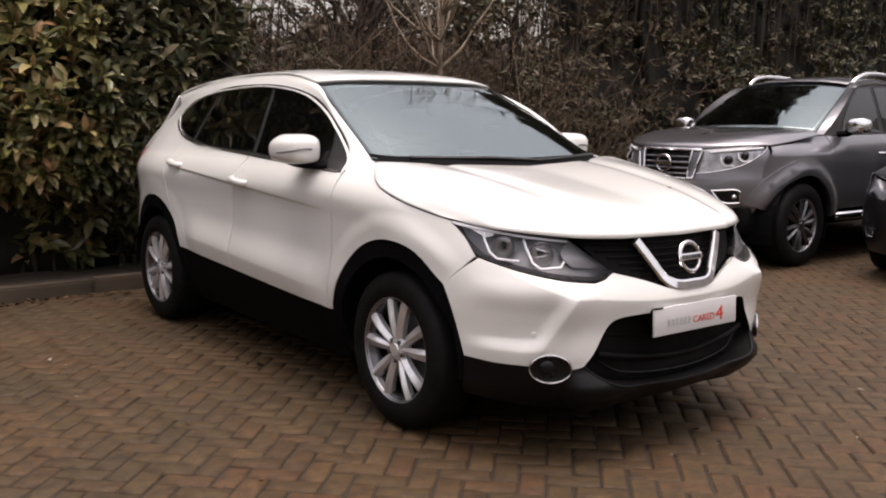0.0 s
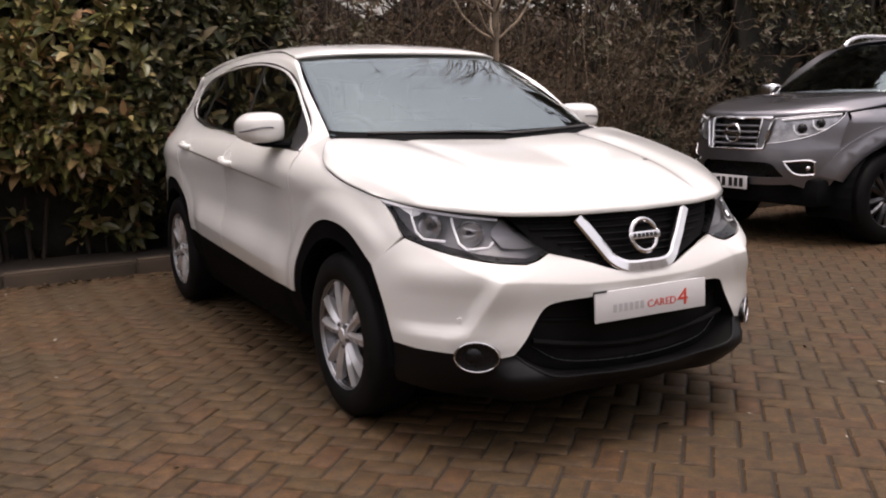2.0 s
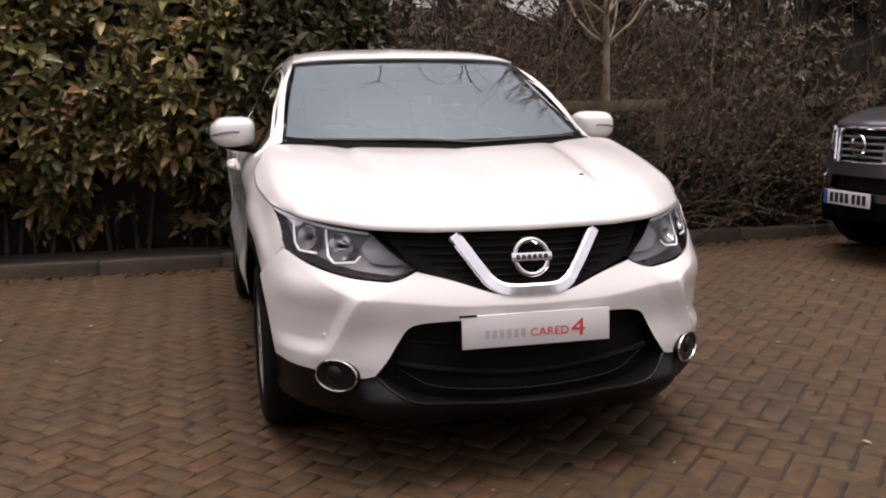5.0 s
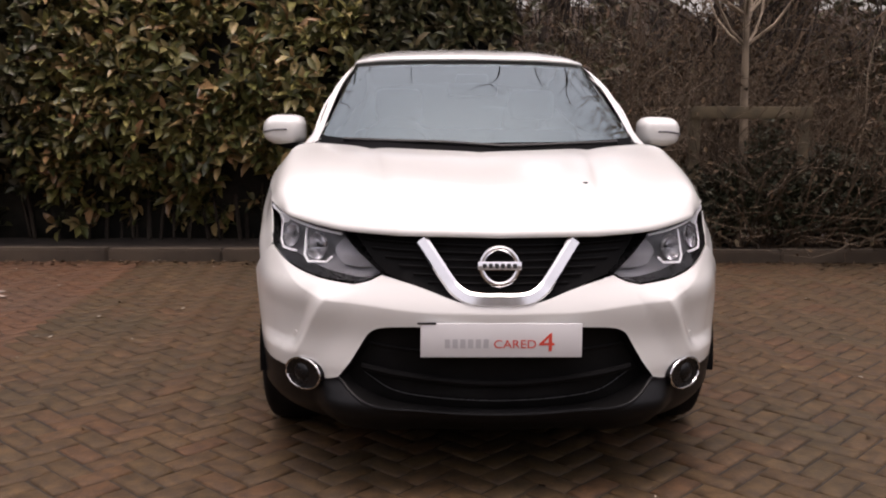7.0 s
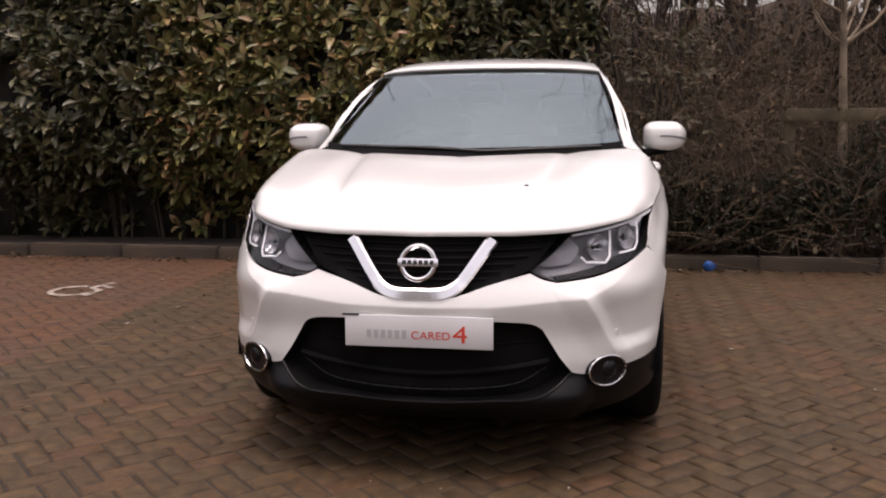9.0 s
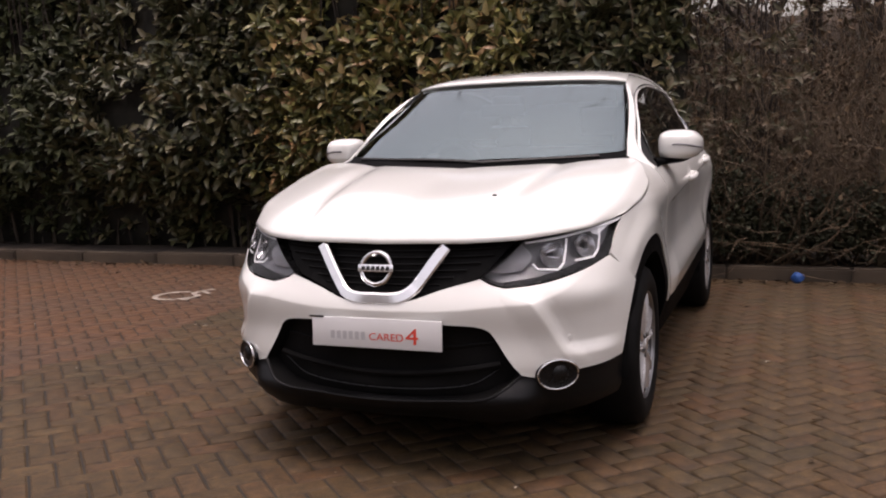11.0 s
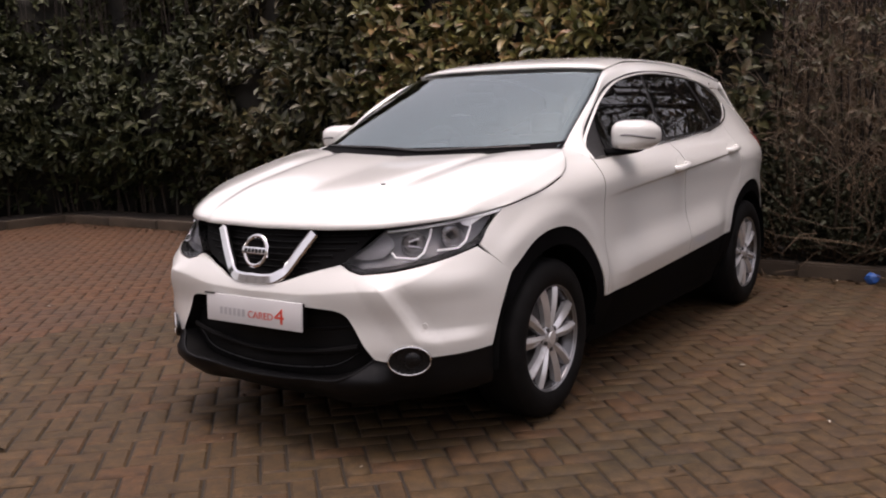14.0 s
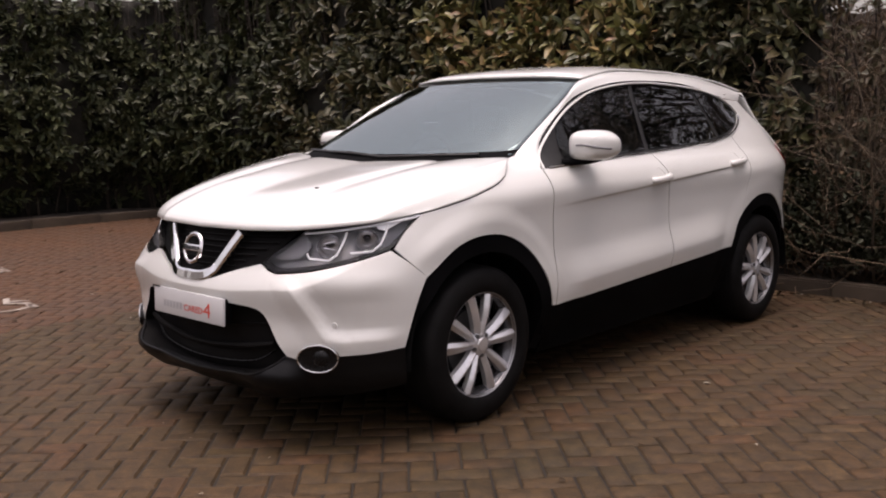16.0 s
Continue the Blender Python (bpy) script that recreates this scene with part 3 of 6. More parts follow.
    tube("window_trim", edge, 0.0055, SILVER_PLASTIC, car, "thin bright waistline trim", seg=6, side=s, flat=1.3)
    top = np.array(cr(DLO[0][:-1], 8))
    t = np.gradient(top, axis=0)
    t /= np.linalg.norm(t, axis=1, keepdims=True)
    inset = top + np.stack([t[:, 1], -t[:, 0]], 1) * 0.013
    frame_path = [Vector(flank(y, z)) + Vector((0.0, 0, 0)) for y, z in inset]
    tube("door_frame", frame_path, 0.0075, WHITE, car, "white door frame round the glass", seg=6, side=s, flat=0.8)
    # A pillar and roof rail
    inner = [(0.700, 0.400, 1.122), (0.672, 0.62, 1.245), (0.632, 0.87, 1.375), (0.578, 1.095, 1.476), (0.540, 1.45, 1.528), (0.522, 2.0, 1.5335), (0.518, 2.45, 1.513), (0.552, 2.93, 1.437)]
    outer = [flank(y, z) for y, z in ((0.452, 1.064), (0.56, 1.178), (0.755, 1.308), (1.02, 1.409), (1.46, 1.476), (2.05, 1.475), (2.53, 1.409), (2.85, 1.374))]
    mid = []
    for a, b in zip(inner, outer):
        m = (Vector(a) + Vector(b)) / 2
        w = (Vector(a) - Vector(b)).length
        mid.append(tuple(m + Vector((0.5, -0.1, 0.86)) * w * 0.085))
    mid[0] = flank(0.427, 1.092)
    loft("roof_rail", [inner, mid, outer], WHITE, car, nu=60, nv=6, side=s, flip=True, label="white A pillar and roof rail")
    tube("roof_seam", [tuple(np.array(p) + (0, 0, -0.002)) for p in cr(inner[3:], 8)], 0.0028, SEAL, car, seg=6, side=s)


def build_handle(door, y, z, s):
    x = flank(y, z)[0]
    path = [(x - 0.004, y - 0.085, z - 0.008), (x + 0.018, y - 0.06, z - 0.006), (x + 0.026, y, z), (x + 0.020, y + 0.06, z + 0.006), (x - 0.004, y + 0.085, z + 0.008)]
    tube("door_handle", cr(path, 5), 0.0165, WHITE, door, "body-coloured door handle", seg=10, flat=1.0, side=s)
    cup = [(y + 0.048 * math.cos(t), z + 0.012 + 0.042 * math.sin(t)) for t in np.linspace(0, 2 * math.pi, 20, endpoint=False)]
    trimmed("handle_cup", cup, lambda u, v: (flank(u, v)[0] + 0.001 - 0.016 * (1 - min(1, ((u - y) / 0.05) ** 2 + ((v - z - 0.012) / 0.044) ** 2)), u, v), WHITE, door, step=0.012, flange=0.0, side=s, lift=0.0015)


def build_nose_half(car, s):
    """One half of the bumper, its lamps and the black skirt; both halves meet on the centre line."""
    c = 0.0
    arch_edge = [(62.6, 0.677), (60.6, 0.60), (58.6, 0.50), (57.0, 0.405)]
    white = outline(
        deg((c, 0.652), (6, 0.655), (9, 0.664), (15, 0.697), (23.3, 0.733)),
        deg((23.3, 0.733), (25.6, 0.712), (28.3, 0.700)),
        deg((28.3, 0.700), (36, 0.714), (46, 0.748), (54.3, 0.785)),
        deg((54.3, 0.785), (58.5, 0.735), (62.6, 0.677)),
        deg(*arch_edge),
        deg((57.0, 0.405), (50, 0.397), (42.5, 0.392)),
        deg((42.5, 0.392), (38, 0.375), (33, 0.380), (30.8, 0.388)),
        deg((30.8, 0.388), (28.5, 0.44), (26.2, 0.51), (24.6, 0.548), (22.0, 0.566), (17, 0.573)),
        deg((17, 0.573), (8, 0.578), (c, 0.580)),
        deg((c, 0.580), (c, 0.652)),
    )
    trimmed("front_bumper", white, nose, WHITE, car, side=s, step=0.02, flange=0.02, lines=nose_folds())
    skirt = outline(
        deg((57.0, 0.402), (50, 0.394), (42.5, 0.389), (38, 0.372), (33, 0.377), (30.8, 0.385)),
        deg((30.8, 0.385), (27.5, 0.345), (22, 0.306), (12, 0.290), (c, 0.286)),
        deg((c, 0.286), (c, 0.200)),
        deg((c, 0.200), (20, 0.202), (40, 0.215), (57.5, 0.25)),
        deg((57.5, 0.25), (57.3, 0.32), (57.0, 0.402)),
    )
    trimmed("bumper_skirt", skirt, lip_skin, LIP, car, side=s, step=0.035, flange=0.03, lift=0.002, label="black plastic lower bumper lip")
    intake = outline(
        deg((c, 0.590), (8, 0.588), (17, 0.583), (26.5, 0.558), (29.5, 0.50), (34.5, 0.375)),
        deg((34.5, 0.375), (29, 0.265), (20, 0.225), (10, 0.215), (c, 0.215)),
        deg((c, 0.215), (c, 0.590)),
    )
    trimmed("lower_intake", intake, lambda a, z: nose(a, z, -0.055), MESH, car, side=s, step=0.05, flange=0, label="black lower air intake")
    for zc, ze, off, r in ((0.378, 0.425, -0.030, 0.010), (0.470, 0.50, -0.05, 0.005)):
        bar = [nose(radians(a), zc + (ze - zc) * (a / 27.0) ** 2, off) for a in np.linspace(0, 27, 14)]
        tube("intake_bar", bar, r, MESH, car, seg=8, side=s, flat=1.2)
    lip = [lip_skin(radians(a), z) for a, z in cr([(0, 0.287), (12, 0.291), (22, 0.307), (27.5, 0.346), (30.8, 0.386)], 6)]
    tube("lip_edge", lip, 0.006, LIP, car, seg=8, side=s)
    # the return of the bumper round the air intake
    edge = cr([(0, 0.2865), (12, 0.2905), (22, 0.3065), (27.5, 0.3455), (30.8, 0.387)], 6)[:-1] + cr([(30.8, 0.387), (28.5, 0.44), (26.2, 0.51), (24.6, 0.548), (22.0, 0.566), (17, 0.573), (8, 0.578), (0, 0.580)], 6)
    verts, faces = [], []
    for k, (a, z) in enumerate(edge):
        verts += [(lip_skin if z < 0.39 else nose)(radians(a), z), nose(radians(a), z, -0.075)]
    for k in range(len(edge) - 1):
        faces.append([2 * k, 2 * k + 1, 2 * k + 3, 2 * k + 2])
    link_mesh("intake_return", [(x * s, y, z) for x, y, z in verts], faces, MESH, car)
    low = [nose(radians(a), z, -0.046) for a, z in cr([(0, 0.318), (12, 0.324), (21, 0.345), (27, 0.40)], 6)]
    tube("intake_edge", low, 0.0022, GLOSS_BLACK, car, "thin gloss edge inside the intake", seg=6, side=s)
    grille = outline(
        deg((c, 0.862), (12, 0.862), (24, 0.862), (33, 0.868)),
        deg((33, 0.868), (29.5, 0.82), (24, 0.735)),
        deg((24, 0.735), (15, 0.69), (9, 0.657), (c, 0.645)),
        deg((c, 0.645), (c, 0.862)),
    )
    trimmed("grille_back", grille, lambda a, z: nose(a, z, -0.035), MESH, car, side=s, step=0.06, flange=0, label="black grille insert")
    for k in range(7):
        z = 0.685 + 0.024 * k
        a1 = 8 + (z - 0.66) * 130
        pts = [nose(radians(a), z + 0.004 * (a / 20) ** 2, -0.026) for a in np.linspace(0, min(a1, 29), 10)]
        tube("grille_slat", pts, 0.004, MESH, car, seg=6, side=s)
    build_headlight(car, s)
    build_fog(car, s)
    # parking sensor
    p, q = Vector(nose(radians(41.4), 0.508)), Vector(nose(radians(41.4), 0.508, 0.01))
    bm = bmesh.new()
    bmesh.ops.create_cone(bm, cap_ends=True, segments=20, radius1=0.013, radius2=0.0115, depth=0.008)
    bm.transform(Matrix.Translation(p) @ (q - p).to_track_quat("Z", "Y").to_matrix().to_4x4())
    if s < 0:
        bm.transform(Matrix.Diagonal((-1, 1, 1, 1)))
        bmesh.ops.reverse_faces(bm, faces=bm.faces[:])
    part("parking_sensor", bm, WHITE, car, shade=True)


HL = [
    [(63.0, 0.922), (57, 0.906), (48, 0.886), (41, 0.872), (34, 0.862)],
    [(34, 0.862), (30, 0.812), (26.5, 0.772), (23.6, 0.738)],
    [(23.6, 0.738), (25.8, 0.717), (28.3, 0.705)],
    [(28.3, 0.705), (36, 0.719), (46, 0.752), (54.0, 0.788)],
    [(54.0, 0.788), (58.5, 0.845), (63.0, 0.922)],
]


def build_headlight(car, s):
    lamp = trimmed("headlight", outline(*[deg(*q) for q in HL]), lambda a, z: nose(a, z, -0.075), LAMP_GREY, car, side=s, step=0.05, flange=0.0, label="smoked headlamp housing")
    rim = cr([(63, 0.922), (57, 0.906), (48, 0.886), (41, 0.872), (34, 0.862)], 5)
    # walls of the housing
    pts = outline(*[deg(*q) for q in HL])
    verts, faces = [], []
    for a, z in pts:
        verts += [nose(a, z, -0.004), nose(a, z, -0.076)]
    n = len(pts)
    for i in range(n):
        j = (i + 1) % n
        faces.append([2 * i, 2 * j, 2 * j + 1, 2 * i + 1])
    if s < 0:
        verts = [(-x, y, z) for x, y, z in verts]
    link_mesh("housing_wall", verts, faces, GLOSS_BLACK, lamp)
    # light strip along the upper edge and hooks round the two bowls
    strip = [nose(radians(a), z - 0.012, -0.014) for a, z in rim]
    tube("daylight_strip", strip, [0.0065 - 0.002 * k / (len(strip) - 1) for k in range(len(strip))], LAMP_WHITE, lamp, "white daytime light strip", seg=8, side=s)
    for a, z, r in ((49.0, 0.822, 0.043), (40.0, 0.800, 0.047)):
        c = Vector(nose(radians(a), z, -0.03))
        n = (Vector(nose(radians(a), z, 0.1)) - c).normalized()
        q = n.to_track_quat("Z", "Y").to_matrix().to_4x4()
        bm = bmesh.new()
        seg, rings = 28, []
        for f, d in ((0.02, -0.036), (0.45, -0.034), (0.5, -0.012), (0.62, -0.016), (0.92, 0.004), (1.0, 0.010), (1.06, 0.0)):
            rings.append([bm.verts.new((r * f * math.cos(2 * math.pi * k / seg), r * f * math.sin(2 * math.pi * k / seg), d)) for k in range(seg)])
        for u, w in zip(rings, rings[1:]):
            for k in range(seg):
                bm.faces.new((u[k], u[(k + 1) % seg], w[(k + 1) % seg], w[k]))
        bm.faces.new(rings[0])
        bmesh.ops.recalc_face_normals(bm, faces=bm.faces[:])
        m = Matrix.Translation(c) @ q
        bm.transform(m)
        if s < 0:
            bm.transform(Matrix.Diagonal((-1, 1, 1, 1)))
            bmesh.ops.reverse_faces(bm, faces=bm.faces[:])
        part("reflector_bowl", bm, BOWL, lamp, "grey lamp reflector", shade=True)
        bm = bmesh.new()
        bmesh.ops.create_uvsphere(bm, u_segments=20, v_segments=10, radius=r * 0.32)
        for v in bm.verts:
            v.co.z *= 0.5
        bm.transform(m @ Matrix.Translation((0, 0, -0.020)))
        if s < 0:
            bm.transform(Matrix.Diagonal((-1, 1, 1, 1)))
            bmesh.ops.reverse_faces(bm, faces=bm.faces[:])
        part("projector_lens", bm, GLOSS_BLACK, lamp, "dark projector lens", shade=True)
    # angular light hooks and the broad end of the strip
    for run in (((54.0, 0.880), (53.5, 0.850), (52.0, 0.806), (50.0, 0.783), (45.0, 0.777)), ((44.2, 0.856), (43.6, 0.825), (42.0, 0.772), (40.2, 0.752), (35.8, 0.757), (35.0, 0.775))):
        hook = []
        for p, q in zip(run, run[1:]):
            hook += [nose(radians(p[0] + (q[0] - p[0]) * t), p[1] + (q[1] - p[1]) * t, -0.016) for t in (0, 0.35, 0.7)]
        hook.append(nose(radians(run[-1][0]), run[-1][1], -0.020))
        tube("light_hook", hook, 0.0048, LAMP_WHITE, lamp, "white light signature", seg=8, side=s)
    patch = deg((58.5, 0.896), (51.0, 0.881), (51.8, 0.864), (53.4, 0.858), (55.5, 0.874))
    trimmed("light_patch", patch, lambda a, z: nose(a, z, -0.018), LAMP_WHITE, lamp, side=s, step=0.02, flange=0.006, label="broad white end of the light strip")
    # silver bars added as the bright glints of the inner bowl
    for z, k in ((0.815, 0.004), (0.792, -0.003)):
        tube("glint_bar", [nose(radians(a), z + k * (a - 40), -0.028) for a in (38.8, 40.0, 41.4)], 0.0030, SILVER_PLASTIC, lamp, seg=6, side=s)
    # silver inner divider
    blade = outline(deg((33.5, 0.845), (30.5, 0.80), (26.0, 0.748)), deg((26.0, 0.748), (29, 0.742), (33, 0.748)), deg((33, 0.748), (35.5, 0.80), (33.5, 0.845)))
    trimmed("inner_blade", blade, lambda a, z: nose(a, z, -0.04 - 0.25 * abs(z - 0.79)), BLADE, lamp, side=s, step=0.02, flange=0.01, label="silver inner bezel")
    trimmed("lens", outline(*[deg(*q) for q in HL]), lambda a, z: nose(a, z, -0.002), LENS, lamp, side=s, step=0.05, flange=0.0, label="clear headlamp lens").visible_shadow = False


def build_fog(car, s):
    a0, z0 = radians(38.0), 0.386
    c = Vector(nose(a0, z0, 0.012))
    n = (Vector(nose(a0, z0, 0.1)) - Vector(nose(a0, z0, 0))).normalized()
    q = n.to_track_quat("Z", "Y").to_matrix().to_4x4()
    m = Matrix.Translation(c) @ q @ Matrix.Diagonal((1.0, 1.0, 1, 1))
    flip = Matrix.Diagonal((s, 1, 1, 1))

    def ring(r0, seg=40, w=0.079, h=0.053):
        return [(w * r0 * math.cos(2 * math.pi * k / seg), h * r0 * math.sin(2 * math.pi * k / seg)) for k in range(seg)]

    rim = [flip @ (m @ Vector((x, y, 0.002))) for x, y in ring(1.0)]
    lamp = tube("fog_lamp", rim, 0.0036, CHROME, car, "oval fog lamp with a chrome ring", seg=8, closed=True)
    bm = bmesh.new()
    rows = []
    for f, d in ((0.05, -0.003), (0.5, -0.004), (0.8, -0.003), (0.97, 0.0), (1.02, -0.012), (1.03, -0.03)):
        rows.append([bm.verts.new(flip @ (m @ Vector((x, y, d)))) for x, y in ring(f)])
    for u, w in zip(rows, rows[1:]):
        for k in range(40):
            bm.faces.new((u[k], u[(k + 1) % 40], w[(k + 1) % 40], w[k]))
    bm.faces.new(rows[0])
    bmesh.ops.recalc_face_normals(bm, faces=bm.faces[:])
    part("fog_recess", bm, GLOSS_BLACK, lamp, shade=True)
    bm = bmesh.new()
    bmesh.ops.create_uvsphere(bm, u_segments=24, v_segments=12, radius=0.034)
    for v in bm.verts:
        v.co.z *= 0.45
    bm.transform(flip @ m @ Matrix.Translation((0.012, 0, -0.008)))
    bmesh.ops.recalc_face_normals(bm, faces=bm.faces[:])
    part("fog_lens", bm, GLOSS_BLACK, lamp, "dark fog lamp lens", shade=True)


def build_bonnet_and_roof(car):
    curves = [
        [(0, -0.803, 0.857), (0, -0.775, 0.893), (0, -0.68, 0.938), (0, -0.45, 0.993), (0, -0.1, 1.052), (0, 0.13, 1.085)],
        [(0.28, -0.785, 0.860), (0.285, -0.755, 0.898), (0.29, -0.66, 0.945), (0.31, -0.45, 1.005), (0.34, -0.1, 1.066), (0.36, 0.16, 1.095)],
        [(0.36, -0.765, 0.861), (0.365, -0.735, 0.896), (0.375, -0.640, 0.938), (0.400, -0.445, 0.992), (0.435, -0.095, 1.056), (0.455, 0.188, 1.094)],
        [(0.53, -0.690, 0.868), (0.53, -0.660, 0.902), (0.525, -0.58, 0.945), (0.52, -0.42, 0.996), (0.54, -0.08, 1.066), (0.56, 0.23, 1.103)],
        [(0.70, -0.520, 0.888), (0.695, -0.495, 0.912), (0.69, -0.42, 0.954), (0.690, -0.28, 1.000), (0.700, -0.02, 1.058), (0.722, 0.308, 1.108)],
    ]
    edge = [(flank(y, z)[0] - 0.001, y, z + 0.003) for y, z in ((-0.308, 0.9175), (-0.27, 0.9225), (-0.20, 0.9350), (-0.06, 0.9645), (0.10, 1.0065), (0.187, 1.0405))]
    curves.append([tuple((np.array(p) + np.array(q)) / 2 + np.array((0.013, -0.002, 0.018)) * k) for p, q, k in zip(curves[-1], edge, (-0.2, 0.4, 1, 1, 1, 1))])
    curves.append(edge)
    loft("bonnet", curves, WHITE, car, nu=48, nv=8, both=True, flip=True, thick=0.006)
    # a small chip of dirt on the bonnet
    block("dirt_speck", (0.330, -0.462, 1.006), (0.346, -0.446, 1.0125), BLACK_PRINT, car, bevel=0.002)
    roof = [
        [(0, 0.955, 1.496), (0, 1.10, 1.532), (0, 1.5, 1.566), (0, 2.1, 1.566), (0, 2.6, 1.536), (0, 3.02, 1.476)],
        [(0.32, 0.985, 1.493), (0.32, 1.12, 1.525), (0.32, 1.5, 1.557), (0.32, 2.1, 1.557), (0.32, 2.6, 1.527), (0.32, 3.00, 1.467)],
        [(0.50, 1.045, 1.485), (0.48, 1.17, 1.515), (0.44, 1.5, 1.547), (0.43, 2.1, 1.546), (0.42, 2.6, 1.517), (0.42, 2.95, 1.461)],
        [(0.578, 1.095, 1.476), (0.566, 1.22, 1.498), (0.535, 1.5, 1.532), (0.52, 2.1, 1.532), (0.525, 2.6, 1.497), (0.552, 2.93, 1.437)],
    ]
    loft("roof", roof, WHITE, car, nu=40, nv=8, both=True, flip=True, thick=0.012)
    base = [(0, 0.118, 1.090), (0.35, 0.155, 1.097), (0.56, 0.235, 1.106), (0.66, 0.33, 1.113), (0.702, 0.402, 1.122)]
    midl = [(0, 0.535, 1.313), (0.33, 0.565, 1.311), (0.52, 0.635, 1.306), (0.605, 0.70, 1.300), (0.646, 0.748, 1.298)]
    top = [(0, 0.950, 1.490), (0.30, 0.975, 1.487), (0.46, 1.020, 1.483), (0.54, 1.065, 1.478), (0.576, 1.094, 1.475)]
    loft("windscreen", [base, midl, top], GLASS, car, nu=24, nv=8, both=True, label="tinted laminated windscreen", thick=0.004)
    # dark band printed round the glass, behind it
    def pt(u, v):
        a = resample(cr(base, 8), 33)[int(u * 32)]
        b = resample(cr(midl, 8), 33)[int(u * 32)]
        c = resample(cr(top, 8), 33)[int(u * 32)]
        q = 2 * b - 0.5 * (a + c)
        return (1 - v) ** 2 * a + 2 * v * (1 - v) * q + v * v * c
    def band(name, us, vs, off=(0, 0.004, -0.007), mat=SEAL):
        verts, faces = [], []
        for u in us:
            for v in vs:
                p = pt(u, v)
                verts.append(p + np.array(off))
        m = len(vs)
        for i in range(len(us) - 1):
            for j in range(m - 1):
                faces.append([i * m + j, (i + 1) * m + j, (i + 1) * m + j + 1, i * m + j + 1])
        k = len(verts)
        verts += [v * (-1, 1, 1) for v in verts]
        faces += [[i + k for i in f] for f in faces]
        link_mesh(name, verts, faces, mat, car)
    us = [i / 32 for i in range(33)]
    band("glass_band_top", us, [0.93, 0.965, 1.0])
    band("glass_band_base", us, [0.0, 0.03, 0.06, 0.085])
    band("scuttle_panel", us, [-0.02, 0.0, 0.02, 0.04, 0.06], (0, -0.002, 0.004), PLASTIC)
    band("glass_band_side", [0.93, 0.965, 1.0], [i / 16 for i in range(17)])
    # cowl, wipers
    cowl = [np.array(p) + (0, -0.02, -0.014) for p in cr(base, 6)]
    full = [p * (-1, 1, 1) for p in cowl[::-1]][:-1] + cowl
    tube("cowl", full, 0.022, PLASTIC, car, "black plastic scuttle", seg=8, flat=0.5)
    tube("wiper", cr([(0.10, 0.140, 1.112), (-0.15, 0.168, 1.126), (-0.35, 0.200, 1.129), (-0.58, 0.275, 1.133)], 6), 0.011, SEAL, car, "black wiper blade", seg=6, flat=0.7)
    tube("wiper", cr([(0.60, 0.275, 1.127), (0.42, 0.203, 1.123), (0.24, 0.163, 1.117), (0.08, 0.143, 1.112)], 6), 0.011, SEAL, car, "black wiper blade", seg=6, flat=0.7)


def build_rear(car):
    tail = [[(x * f, y + (1 - f * f) * b, z) for f in (0.0, 0.35, 0.7, 1.0)] for x, y, z, b in
            ((0.560, 2.935, 1.430, 0.08), (flank(3.01, 1.24)[0], 3.01, 1.24, 0.08), (flank(3.14, 1.12)[0], 3.14, 1.12, 0.10), (flank(3.27, 0.98)[0], 3.27, 0.98, 0.12), (flank(3.36, 0.75)[0], 3.36, 0.75, 0.12), (flank(3.36, 0.56)[0], 3.36, 0.56, 0.12))]
    loft("tailgate", tail, WHITE, car, nu=12, nv=5, both=True, thick=0.01)
    pane = [[(0.84 * x * f, y + (1 - f * f) * b + 0.014, z + 0.006) for f in (0.0, 0.35, 0.7, 1.0)] for x, y, z, b in
            ((0.560, 2.965, 1.40, 0.08), (flank(3.01, 1.24)[0], 3.01, 1.27, 0.08), (flank(3.14, 1.12)[0], 3.12, 1.14, 0.10))]
    loft("rear_window", pane, TINT, car, nu=12, nv=5, both=True, thick=0.004, label="dark tailgate window")
    low = [[(x * f, y + (1 - f * f) * b, z) for f in (0.0, 0.35, 0.7, 1.0)] for x, y, z, b in
           ((flank(3.36, 0.56)[0], 3.36, 0.56, 0.12), (flank(3.35, 0.40)[0], 3.35, 0.40, 0.11), (flank(3.28, 0.24)[0], 3.28, 0.24, 0.10))]
    loft("rear_bumper", low, PLASTIC, car, nu=12, nv=5, both=True, thick=0.01)
    for s in (1, -1):
        poly = outline([(3.06, 0.537), (3.36, 0.556)], [(3.36, 0.556), (3.35, 0.40), (3.28, 0.24)], [(3.28, 0.24), (3.12, 0.22)], [(3.12, 0.22), (3.10, 0.36), (3.06, 0.537)])
        trimmed("rear_skirt", poly, flank, PLASTIC, car, side=s, flange=0.02)
        lamp = outline([(3.06, 1.075), (3.14, 1.095), (3.19, 1.06)], [(3.19, 1.06), (3.27, 0.975), (3.315, 0.93)], [(3.315, 0.93), (3.20, 0.95), (3.08, 1.02)], [(3.08, 1.02), (3.06, 1.05), (3.08, 1.075)])
        trimmed("tail_light", lamp, flank, TAIL_RED, car, side=s, lift=0.004, flange=0.006, step=0.03, label="red rear lamp")


